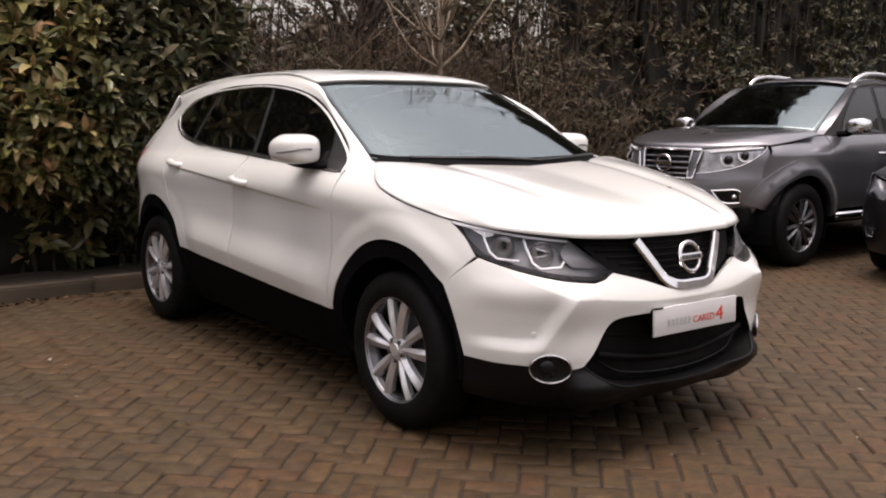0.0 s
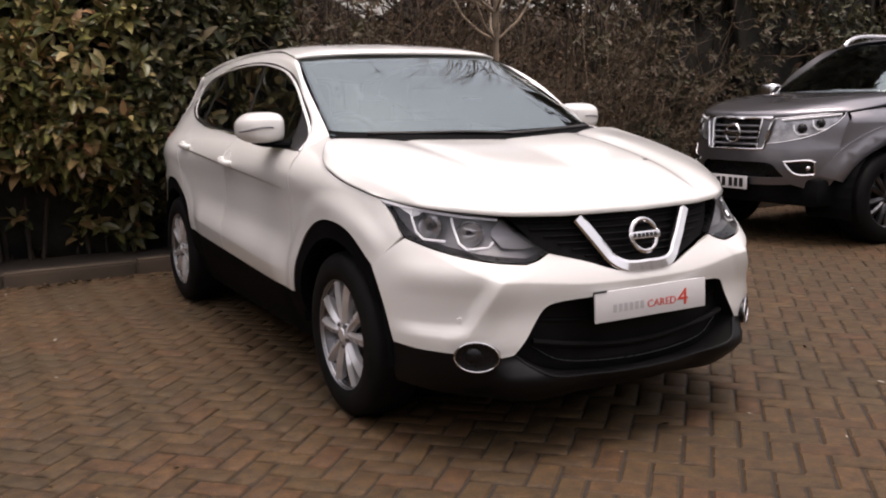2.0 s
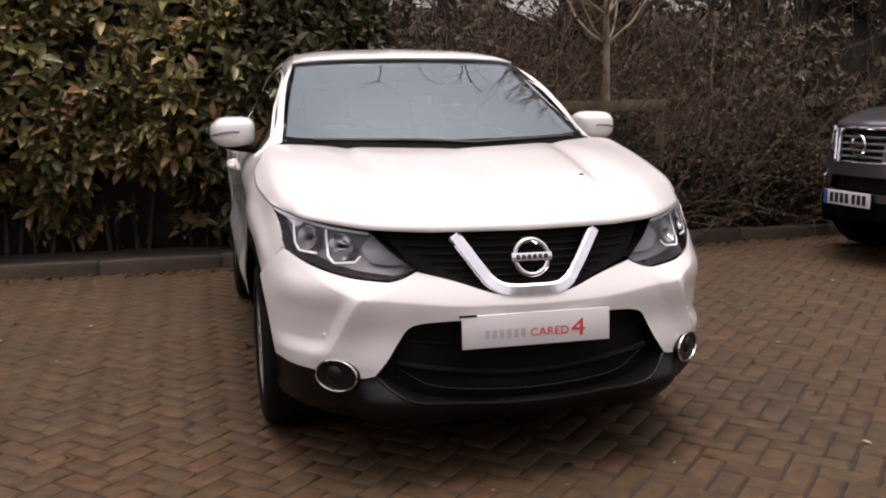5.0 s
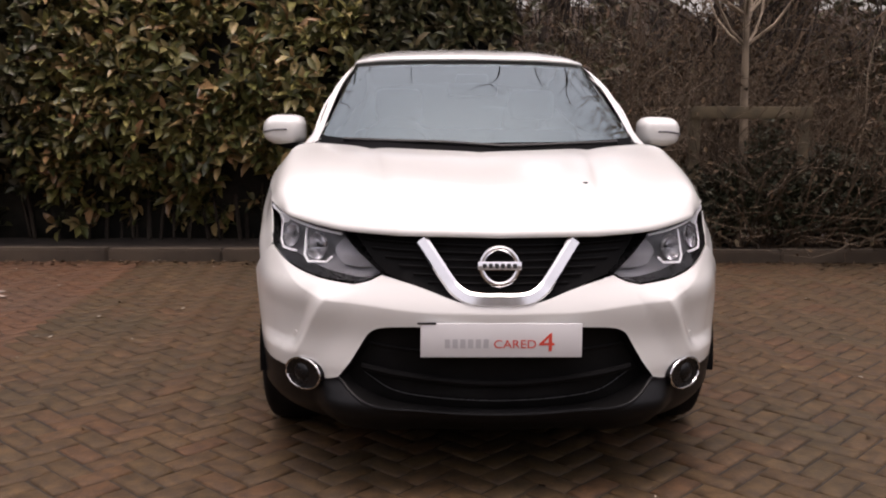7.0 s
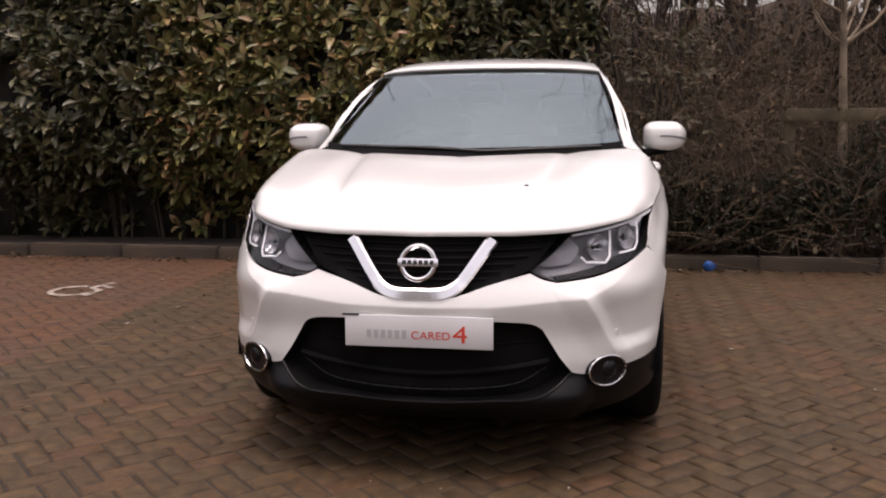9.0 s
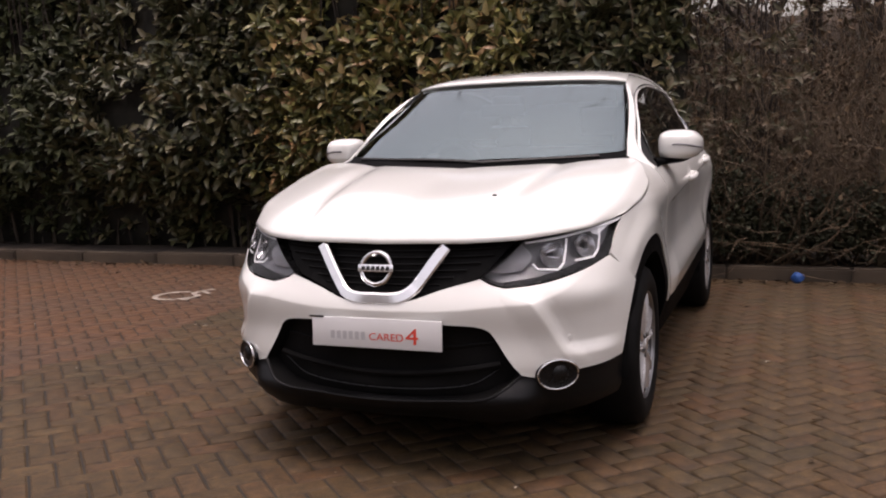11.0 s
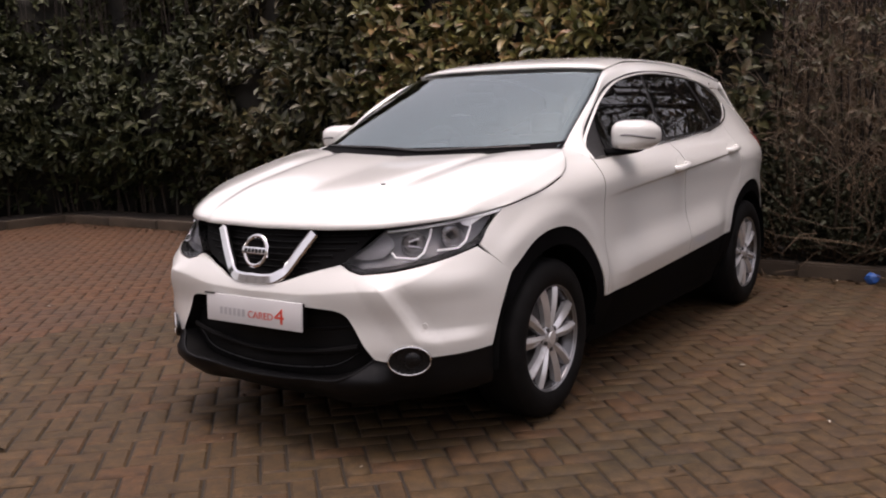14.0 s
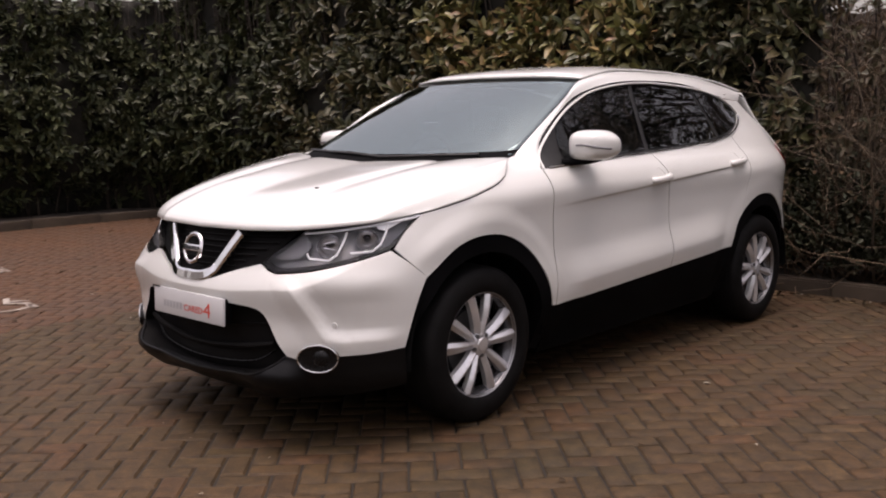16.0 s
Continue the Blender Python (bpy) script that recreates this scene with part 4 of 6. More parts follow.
def build_front_details(car):
    # chrome V of the grille
    for s in (1, -1):
        path = cr([(16.0, 0.850), (13.3, 0.794), (10.3, 0.729), (8.5, 0.695), (6.0, 0.672), (3.0, 0.665), (0, 0.665)], 5)
        mids = [Vector(nose(radians(a), z, 0.002)) for a, z in path]
        verts, faces = [], []
        prof = ((-0.023, -0.012), (-0.021, 0.006), (-0.013, 0.0125), (0.014, 0.0050), (0.021, -0.002), (0.022, -0.012))
        n = len(mids)
        for i, p in enumerate(mids):
            t = (mids[min(i + 1, n - 1)] - mids[max(i - 1, 0)]).normalized()
            a, z = path[i]
            nn = (Vector(nose(radians(a), z, 0.1)) - Vector(nose(radians(a), z, 0))).normalized()
            w = t.cross(nn).normalized()
            if i == n - 1:
                w = Vector((0, 0, 1)) * (1 if w.z > 0 else -1)
            k = 1.0 + 0.08 * smooth(20, 40, i * 40 / n)
            for u, d in prof:
                q = p + w * u * k + nn * d
                verts.append((q.x * s, q.y, q.z))
        m = len(prof)
        for i in range(n - 1):
            for j in range(m - 1):
                faces.append([i * m + j, i * m + j + 1, (i + 1) * m + j + 1, (i + 1) * m + j])
        faces.append(list(range(m)))
        ob = link_mesh("chrome_v", verts, faces, CHROME, car, "chrome V of the radiator grille")
        bm = bmesh.new()
        bm.from_mesh(ob.data)
        bmesh.ops.recalc_face_normals(bm, faces=bm.faces[:])
        bm.to_mesh(ob.data)
        bm.free()
        ob.data.set_sharp_from_angle(angle=radians(16))
    # round emblem: a ring crossed by a bar
    c = Vector((0, -0.842, 0.772))
    tiltm = Matrix.Translation(c) @ pose(0, 0, 0, -14, 0, 0)
    ring = [tiltm @ Vector((0.0585 * math.cos(t), 0, 0.0585 * math.sin(t))) for t in np.linspace(0, 2 * math.pi, 40, endpoint=False)]
    badge = tube("emblem", ring, 0.0095, CHROME, car, "chrome ring emblem", seg=10, closed=True, up=(0, 1, 0))
    block("emblem_bar", (-0.071, -0.010, -0.0145), (0.071, 0.006, 0.0145), CHROME, badge, bevel=0.003, m=tiltm)
    for k in range(6):
        x = -0.055 + 0.0195 * k
        block("emblem_mark", (x, -0.0115, -0.0075), (x + 0.0125, -0.008, 0.0075), BLACK_PRINT, badge, bevel=0, m=tiltm)
    # promotional plate
    pm = Matrix.Translation((0.006, -0.884, 0.538)) @ pose(0, 0, 0, -2, 0, 0)
    plate = block("front_plate", (-0.26, -0.004, -0.0555), (0.26, 0.006, 0.0555), PLATE_WHITE, car, "white promotional plate with red lettering", bevel=0.003, m=pm)
    block("plate_holder", (-0.25, 0.006, -0.05), (0.25, 0.045, 0.05), PLASTIC, plate, bevel=0.004, m=pm)
    tm = pm @ pose(0, -0.0045, 0, 90, 0, 0)
    text_part("plate_words", "CARED", 0.0385, RED, plate, tm @ pose(-0.026, -0.0245, 0.0008) @ Matrix.Diagonal((1.12, 1, 1, 1)), "red capital letters")
    text_part("plate_figure", "4", 0.085, RED, plate, tm @ pose(0.119, -0.034, 0.0008) @ Matrix.Diagonal((1.28, 1, 1, 1)), "large red figure four")
    for k in range(6):
        x = -0.182 + 0.0248 * k
        block("plate_mark", (x, -0.0052, -0.0245), (x + 0.0165, -0.0046, 0.0045), PRINT_GREY, plate, bevel=0, m=pm)
    block("plate_tab", (-0.27, -0.006, 0.052), (-0.21, -0.002, 0.059), SEAL, plate, bevel=0.001, m=pm)
    # floor pan and wheel housings
    block("underbody", (-0.66, -0.50, 0.235), (0.66, 3.2, 0.42), DARK, car, bevel=0.03)
    block("undertray", (-0.45, -0.66, 0.215), (0.45, -0.40, 0.30), DARK, car, bevel=0.02)
    for s in (1, -1):
        for hy, hz in HUBS:
            bm = bmesh.new()
            seg = 28
            rows = []
            for x in (0.45, 0.845):
                rows.append([bm.verts.new((s * x, hy + 0.425 * math.cos(t), hz + 0.425 * math.sin(t))) for t in np.linspace(radians(-4), radians(184), seg)])
            for k in range(seg - 1):
                bm.faces.new((rows[0][k], rows[0][k + 1], rows[1][k + 1], rows[1][k]))
            bm.faces.new(rows[0])
            md = part("wheel_housing", bm, DARK, car)


def build_wheel(car, at, s, turn, tyre_r=0.338, rim_r=0.222, half=0.108, mat=ALLOY, pairs=5, name="wheel"):
    w = new(name)
    w.parent = car
    w.location = at
    m = Matrix.Diagonal((s, 1, 1, 1)) @ Matrix.Rotation(radians(turn), 4, "X")
    h = half
    r = tyre_r
    tp = [(-h + 0.01, rim_r - 0.004), (-h - 0.004, rim_r + 0.03), (-h - 0.002, r - 0.04), (-h + 0.012, r - 0.014), (-h + 0.03, r - 0.004), (0, r), (h - 0.03, r - 0.004), (h - 0.012, r - 0.014), (h + 0.002, r - 0.04), (h + 0.006, r - 0.07), (h + 0.003, rim_r + 0.018), (h - 0.008, rim_r + 0.002), (h - 0.012, rim_r - 0.004)]
    lathe("tyre", tp, TYRE, w, "black rubber tyre", seg=64, m=m)
    lathe("barrel", [(-h + 0.012, rim_r), (-h + 0.02, rim_r - 0.02), (0.0, rim_r - 0.035), (h - 0.035, rim_r - 0.022), (h - 0.019, rim_r - 0.006)], BARREL, w, "grey inside of the rim with its shade put into the colour", seg=64, m=m)
    rp = [(h - 0.019, rim_r - 0.006), (h - 0.008, rim_r - 0.001), (h - 0.005, rim_r + 0.003), (h - 0.010, rim_r + 0.005)]
    rim = lathe("rim", rp, RIM_EDGE, w, "silver alloy rim", seg=64, m=m)
    lathe("brake_disc", [(0.02, 0.03), (0.02, 0.15), (0.035, 0.15), (0.035, 0.03)], ALLOY_DARK, w, seg=40, m=m)
    lathe("hub_back", [(-0.05, 0.21), (-0.045, 0.20), (-0.04, 0.04)], DARK, w, seg=32, m=m)
    for k in range(pairs):
        for side, sp in ((-1, 0.5), (1, 0.5)):
            a = 2 * math.pi * k / pairs + side * radians(36 / pairs * 5 * 0.5 * 0.84)
            a_in = 2 * math.pi * k / pairs + side * radians(15)
            bm = bmesh.new()
            ring = []
            stations = 7
            for i in range(stations):
                f = i / (stations - 1)
                rr = 0.036 + (rim_r - 0.005 - 0.036) * f
                ang = a_in + (a - a_in) * f
                wid = 0.0165 + 0.0090 * f
                x = h - 0.022 + 0.008 * math.sin(f * math.pi) + 0.006 * f
                c, d = math.cos(ang), math.sin(ang)
                pts = []
                for u, dx in ((-wid, -0.030), (-wid, -0.008), (-wid * 0.22 * side - 0.003, 0.006), (-wid * 0.22 * side + 0.003, 0.006), (wid, -0.008), (wid, -0.030)):
                    pts.append(bm.verts.new((x + dx, rr * c - u * d, rr * d + u * c)))
                ring.append(pts)
            for p, q in zip(ring, ring[1:]):
                for j in range(5):
                    bm.faces.new((p[j], p[j + 1], q[j + 1], q[j]))
                bm.faces.new((p[5], p[0], q[0], q[5]))
            bmesh.ops.recalc_face_normals(bm, faces=bm.faces[:])
            bm.transform(m)
            if s < 0:
                bmesh.ops.reverse_faces(bm, faces=bm.faces[:])
            part("spoke", bm, mat, rim)
    lathe("hub_cap", [(h - 0.05, 0.058), (h - 0.022, 0.056), (h - 0.012, 0.044), (h - 0.010, 0.030), (h - 0.006, 0.027), (h - 0.004, 0.004)], mat, rim, seg=32, m=m)
    for k in range(5):
        a = 2 * math.pi * (k + 0.5) / 5
        lathe("wheel_nut", [(h - 0.02, 0.009), (h - 0.008, 0.009), (h - 0.006, 0.004)], ALLOY_DARK, rim, seg=8, m=m @ Matrix.Translation((0, 0.047 * math.cos(a), 0.047 * math.sin(a))))
    return w


def build_mirror(car, s):
    c = Vector((0.901, 0.755, 1.157))
    bm = bmesh.new()
    bmesh.ops.create_uvsphere(bm, u_segments=32, v_segments=20, radius=1)
    for v in bm.verts:
        x, y, z = v.co
        f = lambda q, e: math.copysign(abs(q) ** e, q)
        px, py, pz = f(x, 0.52) * 0.104, f(y, 0.8) * 0.118, f(z, 0.52) * 0.073 * (1.0 - 0.20 * smooth(-0.2, 1.0, x))
        if py > 0:
            py *= 0.62
        pz -= 0.012 * smooth(0.2, 1.0, x) if z > 0 else 0.0
        v.co = (px, py + 0.035 * (x if x > 0 else 0) ** 2, pz + 0.004 * x)
    bm.transform(Matrix.Translation(c))
    if s < 0:
        bm.transform(Matrix.Diagonal((-1, 1, 1, 1)))
        bmesh.ops.reverse_faces(bm, faces=bm.faces[:])
    mir = part("door_mirror", bm, WHITE, car, "white door mirror housing", shade=True)
    p = [(0.79, 0.64, 1.080), (0.84, 0.68, 1.083), (0.90, 0.72, 1.090), (0.94, 0.75, 1.105)]
    tube("mirror_arm", cr(p, 5), [0.03] * 15 + [0.026], PLASTIC, mir, "black mirror foot", seg=10, flat=0.6, side=s)
    line = []
    for t in np.linspace(-0.25, 0.97, 16):
        q = t * t
        line.append(c + Vector((0.104 * t, -0.118 * (1 - q * q) ** 0.4 + 0.035 * (q * q if t > 0 else 0) - 0.0015, 0.004 - 0.020 * q)))
    tube("indicator_strip", line, 0.0042, LAMP_GREY, mir, "grey turn signal strip", seg=8, side=s)
    block("mirror_glass", (0.815, 0.822, 1.11), (0.972, 0.828, 1.205), CHROME, mir, bevel=0.002, side=s)


def build_cabin(car):
    """Seats, dashboard and lining, seen darkly through the glass."""
    dash = [[(x, y, z) for x in (0, 0.3, 0.55, 0.68)] for y, z in ((0.22, 1.04), (0.45, 1.075), (0.72, 1.06), (0.80, 0.95), (0.78, 0.75))]
    loft("dashboard", dash, FABRIC, car, nu=12, nv=4, both=True, thick=0.02)
    for x in (-0.37, 0.37):
        block("front_seat", (x - 0.25, 1.25, 0.55), (x + 0.25, 1.42, 1.16), FABRIC, car, "dark cloth front seat", bevel=0.06, seg=3, m=Matrix.Translation((0, 1.3, 0.6)) @ pose(0, 0, 0, -14) @ Matrix.Translation((0, -1.3, -0.6)))
        block("head_restraint", (x - 0.13, 1.46, 1.19), (x + 0.13, 1.55, 1.36), FABRIC, car, "dark head restraint", bevel=0.04, seg=3)
    block("rear_bench", (-0.62, 2.15, 0.55), (0.62, 2.32, 1.12), FABRIC, car, "dark rear bench", bevel=0.06, seg=3)
    for x in (-0.4, 0.4):
        block("head_restraint", (x - 0.12, 2.24, 1.12), (x + 0.12, 2.31, 1.26), FABRIC, car, bevel=0.03, seg=3)
    block("floor_pan", (-0.68, 0.3, 0.40), (0.68, 3.0, 0.46), DARK, car, bevel=0.01)
    block("firewall", (-0.68, 0.20, 0.40), (0.68, 0.24, 1.02), DARK, car, bevel=0.01)
    wheel = [Vector((-0.37 + 0.185 * math.cos(t), 0.93 + 0.06 * math.sin(t), 1.02 + 0.175 * math.sin(t))) for t in np.linspace(0, 2 * math.pi, 30, endpoint=False)]
    tube("steering_wheel", wheel, 0.016, SEAL, car, "black steering wheel", seg=8, closed=True)
    block("interior_mirror", (-0.12, 0.75, 1.315), (0.12, 0.782, 1.378), TRIM_GREY, car, "dark grey interior mirror", bevel=0.015)
    block("sensor_pod", (-0.08, 0.815, 1.368), (0.08, 0.93, 1.424), TRIM_GREY, car, bevel=0.015)
    lin = [[(x, y, z) for x, z in ((0, z0), (0.3, z0 - 0.006), (0.5, z0 - 0.03), (0.565, z0 - 0.05))] for y, z0 in ((1.0, 1.478), (1.5, 1.535), (2.1, 1.53), (2.9, 1.42))]
    loft("headlining", lin, LINER, car, nu=12, nv=4, both=True)
    for s in (1, -1):
        post = [(0.672, 0.44, 1.115), (0.640, 0.66, 1.235), (0.602, 0.89, 1.355), (0.555, 1.10, 1.452)]
        tube("pillar_trim", cr(post, 5), 0.030, TRIM_GREY, car, "dim grey inner pillar trim", seg=8, flat=0.6, side=s)
    block("windscreen_sticker", (0.03, 0.50, 1.262), (0.13, 0.502, 1.272), LAMP_WHITE, car, bevel=0, m=None)


crossover = build_crossover()


# ---------------------------------------------------------------- the grey pickup truck
def pick_nose(a, z, off=0.0):
    s = cubic((0.30, 0.45, 0.60, 0.75, 0.85, 1.0, 1.08), (0.93, 0.975, 1.0, 1.0, 0.985, 0.965, 0.935), z)
    r = s / ((abs(math.sin(a)) / 0.93) ** 2.1 + (abs(math.cos(a)) / 0.93) ** 2.1) ** (1 / 2.1) + off
    return (r * math.sin(a), 0.10 - r * math.cos(a), z)


PICK_ARCH = 0.485


def pick_flank(y, z):
    x = cubic((0.30, 0.45, 0.60, 0.80, 1.00, 1.10, 1.16, 1.20, 1.40, 1.60, 1.75), (0.84, 0.88, 0.905, 0.905, 0.905, 0.885, 0.850, 0.830, 0.775, 0.70, 0.63), z)
    x += cubic((-0.75, -0.5, -0.42, -0.35, -0.2, -0.05, 0.2, 3.0), (-0.50, -0.185, -0.128, -0.086, -0.024, -0.002, 0.0, 0.0), y)
    r = math.hypot(y, z - 0.375)
    x += 0.03 * math.exp(-(((r - PICK_ARCH) / 0.07) ** 2)) * smooth(0.2, 0.5, z)
    x -= 0.10 * smooth(1.02, 1.16, z) * smooth(0.75, 0.30, y)
    return (x, y, z)


def build_pickup(at):
    t = thing("pickup_truck", "dark metallic grey pickup truck with chrome grille and roof rails", "pickup truck")
    c0 = Vector((0, 1.2, 0.8))

    def skin(name, poly, surf, mat, s, label="", **kw):
        return trimmed(name, poly, surf, mat, t, side=s, label=label, centre=c0, **kw)

    for s in (1, -1):
        # bumper and lamps
        upper = outline(deg((0, 0.775), (15, 0.785), (19, 0.825), (29, 0.845), (40, 0.885), (47, 0.93), (54, 1.0), (59, 1.075)), deg((59, 1.075), (60.5, 0.93), (58.5, 0.80), (54.5, 0.66)), deg((54.5, 0.66), (52.5, 0.53)), deg((52.5, 0.53), (49, 0.475), (42, 0.465), (33, 0.50)), deg((33, 0.50), (27, 0.60), (23, 0.665), (16, 0.68), (0, 0.68)), deg((0, 0.68), (0, 0.775)))
        skin("front_bumper", upper, pick_nose, GREY, s, "grey painted front bumper", step=0.04)
        mouth = outline(deg((0, 0.69), (18, 0.69), (24, 0.67), (34, 0.51)), deg((34, 0.51), (20, 0.44), (0, 0.44)), deg((0, 0.44), (0, 0.69)))
        skin("lower_intake", mouth, lambda a, z: pick_nose(a, z, -0.05), GLOSS_BLACK, s, step=0.06, flange=0)
        bar = outline(deg((0, 0.555), (22, 0.555), (30, 0.56)), deg((30, 0.56), (31, 0.50), (0, 0.49)), deg((0, 0.49), (0, 0.555)))
        skin("bumper_bar", bar, lambda a, z: pick_nose(a, z, -0.01), GREY, s, step=0.05)
        low = outline(deg((0, 0.47), (30, 0.50), (51, 0.495)), deg((51, 0.495), (50, 0.36)), deg((50, 0.36), (30, 0.34), (0, 0.34)), deg((0, 0.34), (0, 0.47)))
        skin("bumper_valance", low, lambda a, z: pick_nose(a, z, -0.03), DARK, s, step=0.06)
        fog = outline(deg((29, 0.685), (40, 0.70), (43.5, 0.685)), deg((43.5, 0.685), (43.5, 0.585)), deg((43.5, 0.585), (37, 0.580), (33, 0.605), (29, 0.685)))
        f = skin("fog_lamp", fog, lambda a, z: pick_nose(a, z, 0.004), GLOSS_BLACK, s, "black fog lamp recess with chrome surround", step=0.03)
        tube("fog_surround", [pick_nose(a, z, 0.010) for a, z in fog], 0.010, CHROME, f, seg=6, closed=True, side=s)
        lens_at = Vector(pick_nose(radians(40.5), 0.635, 0.008))
        bm = bmesh.new()
        bmesh.ops.create_uvsphere(bm, u_segments=14, v_segments=8, radius=0.025)
        bm.transform(Matrix.Translation((lens_at.x * s, lens_at.y, lens_at.z)))
        part("fog_lens", bm, SILVER_PLASTIC, f, shade=True)
        grille = outline(deg((0, 1.035), (17.5, 1.03)), deg((17.5, 1.03), (15.5, 0.785)), deg((15.5, 0.785), (0, 0.785)), deg((0, 0.785), (0, 1.035)))
        g = skin("grille", grille, lambda a, z: pick_nose(a, z, -0.05), GLOSS_BLACK, s, "dark slatted grille", step=0.06, flange=0)
        for k in range(4):
            z = 0.825 + 0.05 * k
            tube("grille_slat", [pick_nose(radians(a), z, -0.02) for a in np.linspace(0, 16.3, 8)], 0.013, LAMP_GREY, g, seg=6, side=s, flat=0.8)
        pil = outline(deg((17, 1.04), (22.5, 1.035)), deg((22.5, 1.035), (18.5, 0.79)), deg((18.5, 0.79), (15, 0.785)), deg((15, 0.785), (17, 1.04)))
        skin("grille_pillar", pil, lambda a, z: pick_nose(a, z, 0.002), LAMP_GREY, s, "grey grille upright edged in chrome", step=0.04)
        tube("upright_trim", [pick_nose(a, z, 0.010) for a, z in pil], 0.011, CHROME, g, seg=6, closed=True, side=s)
        tube("grille_top_strip", [pick_nose(radians(a), 1.043, 0.004) for a in np.linspace(0, 22.5, 8)], 0.014, CHROME, g, seg=6, side=s)
        tube("grille_base_strip", [pick_nose(radians(a), 0.785, 0.004) for a in np.linspace(0, 16, 8)], 0.010, CHROME, g, seg=6, side=s)
        hl = outline(deg((23, 1.035), (36, 1.055), (50, 1.075), (58.5, 1.09)), deg((58.5, 1.09), (57, 1.05), (54, 1.005)), deg((54, 1.005), (47, 0.935), (40, 0.89), (29, 0.85), (19.5, 0.83)), deg((19.5, 0.83), (23, 1.035)))
        h = skin("headlight", hl, lambda a, z: pick_nose(a, z, -0.03), PICK_LAMP, s, "grey-lined headlamp with a white daylight strip", step=0.05)
        tube("lamp_surround", [pick_nose(a, z, 0.004) for a, z in hl], 0.0045, CHROME, h, seg=6, closed=True, side=s)
        for a, z, r in ((37, 0.955, 0.042), (46, 0.995, 0.036)):
            p = Vector(pick_nose(radians(a), z, -0.02))
            bm = bmesh.new()
            bmesh.ops.create_uvsphere(bm, u_segments=16, v_segments=10, radius=r)
            bm.transform(Matrix.Translation((p.x * s, p.y, p.z)))
            part("projector_lens", bm, GLOSS_BLACK, h, shade=True)
            tube("light_hook", [pick_nose(radians(a + da), z + dz, 0.0) for da, dz in ((-4, 0.03), (-3.6, -0.02), (-1.5, -0.05), (3, -0.045))], 0.007, LAMP_WHITE, h, seg=6, side=s)
        tube("daylight_strip", [pick_nose(radians(a), z, 0.0) for a, z in cr([(27, 1.022), (38, 1.040), (50, 1.056), (56, 1.066)], 5)], 0.010, LAMP_WHITE, h, seg=6, side=s)
        trimmed("lens", hl, pick_nose, LENS, h, side=s, step=0.06, flange=0, centre=c0).visible_shadow = False
        # wing, doors, cab
        wing = outline([(-0.34, 1.078), (0.0, 1.115), (0.38, 1.165)], [(0.38, 1.165), (0.50, 1.17)], [(0.50, 1.17), (0.52, 0.80), (0.50, 0.46)], [(PICK_ARCH * math.cos(radians(a)), 0.375 + PICK_ARCH * math.sin(radians(a))) for a in (12, 40, 70, 95, 120, 145, 158)], [(-0.436, 0.55), (-0.440, 0.78), (-0.415, 0.93)], [(-0.415, 0.93), (-0.38, 1.0), (-0.34, 1.078)])
        skin("front_wing", wing, pick_flank, GREY, s, step=0.06)
        ring = [((PICK_ARCH + 0.11) * math.cos(radians(a)), 0.375 + (PICK_ARCH + 0.11) * math.sin(radians(a))) for a in range(8, 168, 8)] + [((PICK_ARCH - 0.03) * math.cos(radians(a)), 0.375 + (PICK_ARCH - 0.03) * math.sin(radians(a))) for a in range(160, 4, -8)]
        skin("arch_flare", ring, pick_flank, GREY, s, "grey wheel arch flare", step=0.06, lift=0.022, flange=0.05)
        door = outline([(0.506, 1.17), (1.0, 1.175), (1.50, 1.18)], [(1.50, 1.18), (1.51, 0.80), (1.49, 0.50)], [(1.49, 0.50), (0.51, 0.49)], [(0.51, 0.49), (0.526, 0.80), (0.506, 1.17)])
        d = skin("front_door", door, pick_flank, GREY, s, step=0.08)
        tube("door_handle", cr([(pick_flank(1.3, 1.0)[0], 1.28, 1.0), (pick_flank(1.3, 1.0)[0] + 0.03, 1.37, 1.0), (pick_flank(1.3, 1.0)[0], 1.46, 1.0)], 4), 0.014, CHROME, d, seg=8, side=s)
        door = outline([(1.506, 1.18), (2.0, 1.185), (2.45, 1.19)], [(2.45, 1.19), (2.45, 0.80), (2.42, 0.50)], [(2.42, 0.50), (1.496, 0.50)], [(1.496, 0.50), (1.516, 0.80), (1.506, 1.18)])
        skin("rear_door", door, pick_flank, GREY, s, step=0.1)
        bed = outline([(2.456, 1.19), (3.4, 1.20), (4.38, 1.20)], [(4.38, 1.20), (4.38, 0.50)], [(4.38, 0.50), (3.60, 0.50), (3.56, 0.70), (3.15, 0.85), (2.74, 0.70), (2.70, 0.50)], [(2.70, 0.50), (2.426, 0.50)], [(2.426, 0.50), (2.456, 1.19)])
        skin("load_bed_side", bed, lambda y, z: (min(pick_flank(y, z)[0], 0.905), y, z), GREY, s, step=0.1)
        dlo = outline([(0.50, 1.18), (0.78, 1.395), (1.10, 1.595), (1.24, 1.645)], [(1.24, 1.645), (1.7, 1.668), (2.3, 1.64)], [(2.3, 1.64), (2.40, 1.45), (2.42, 1.20)], [(2.42, 1.20), (1.4, 1.185), (0.50, 1.18)])
        skin("window_seal", dlo, pick_flank, SEAL, s, step=0.1, lift=-0.008)
        w = outline([(0.72, 1.20), (0.88, 1.40), (1.12, 1.575), (1.24, 1.62), (1.44, 1.635)], [(1.44, 1.635), (1.44, 1.205)], [(1.44, 1.205), (0.72, 1.20)])
        skin("front_window", w, pick_flank, TINT, s, step=0.1, lift=-0.003, flange=0.003)
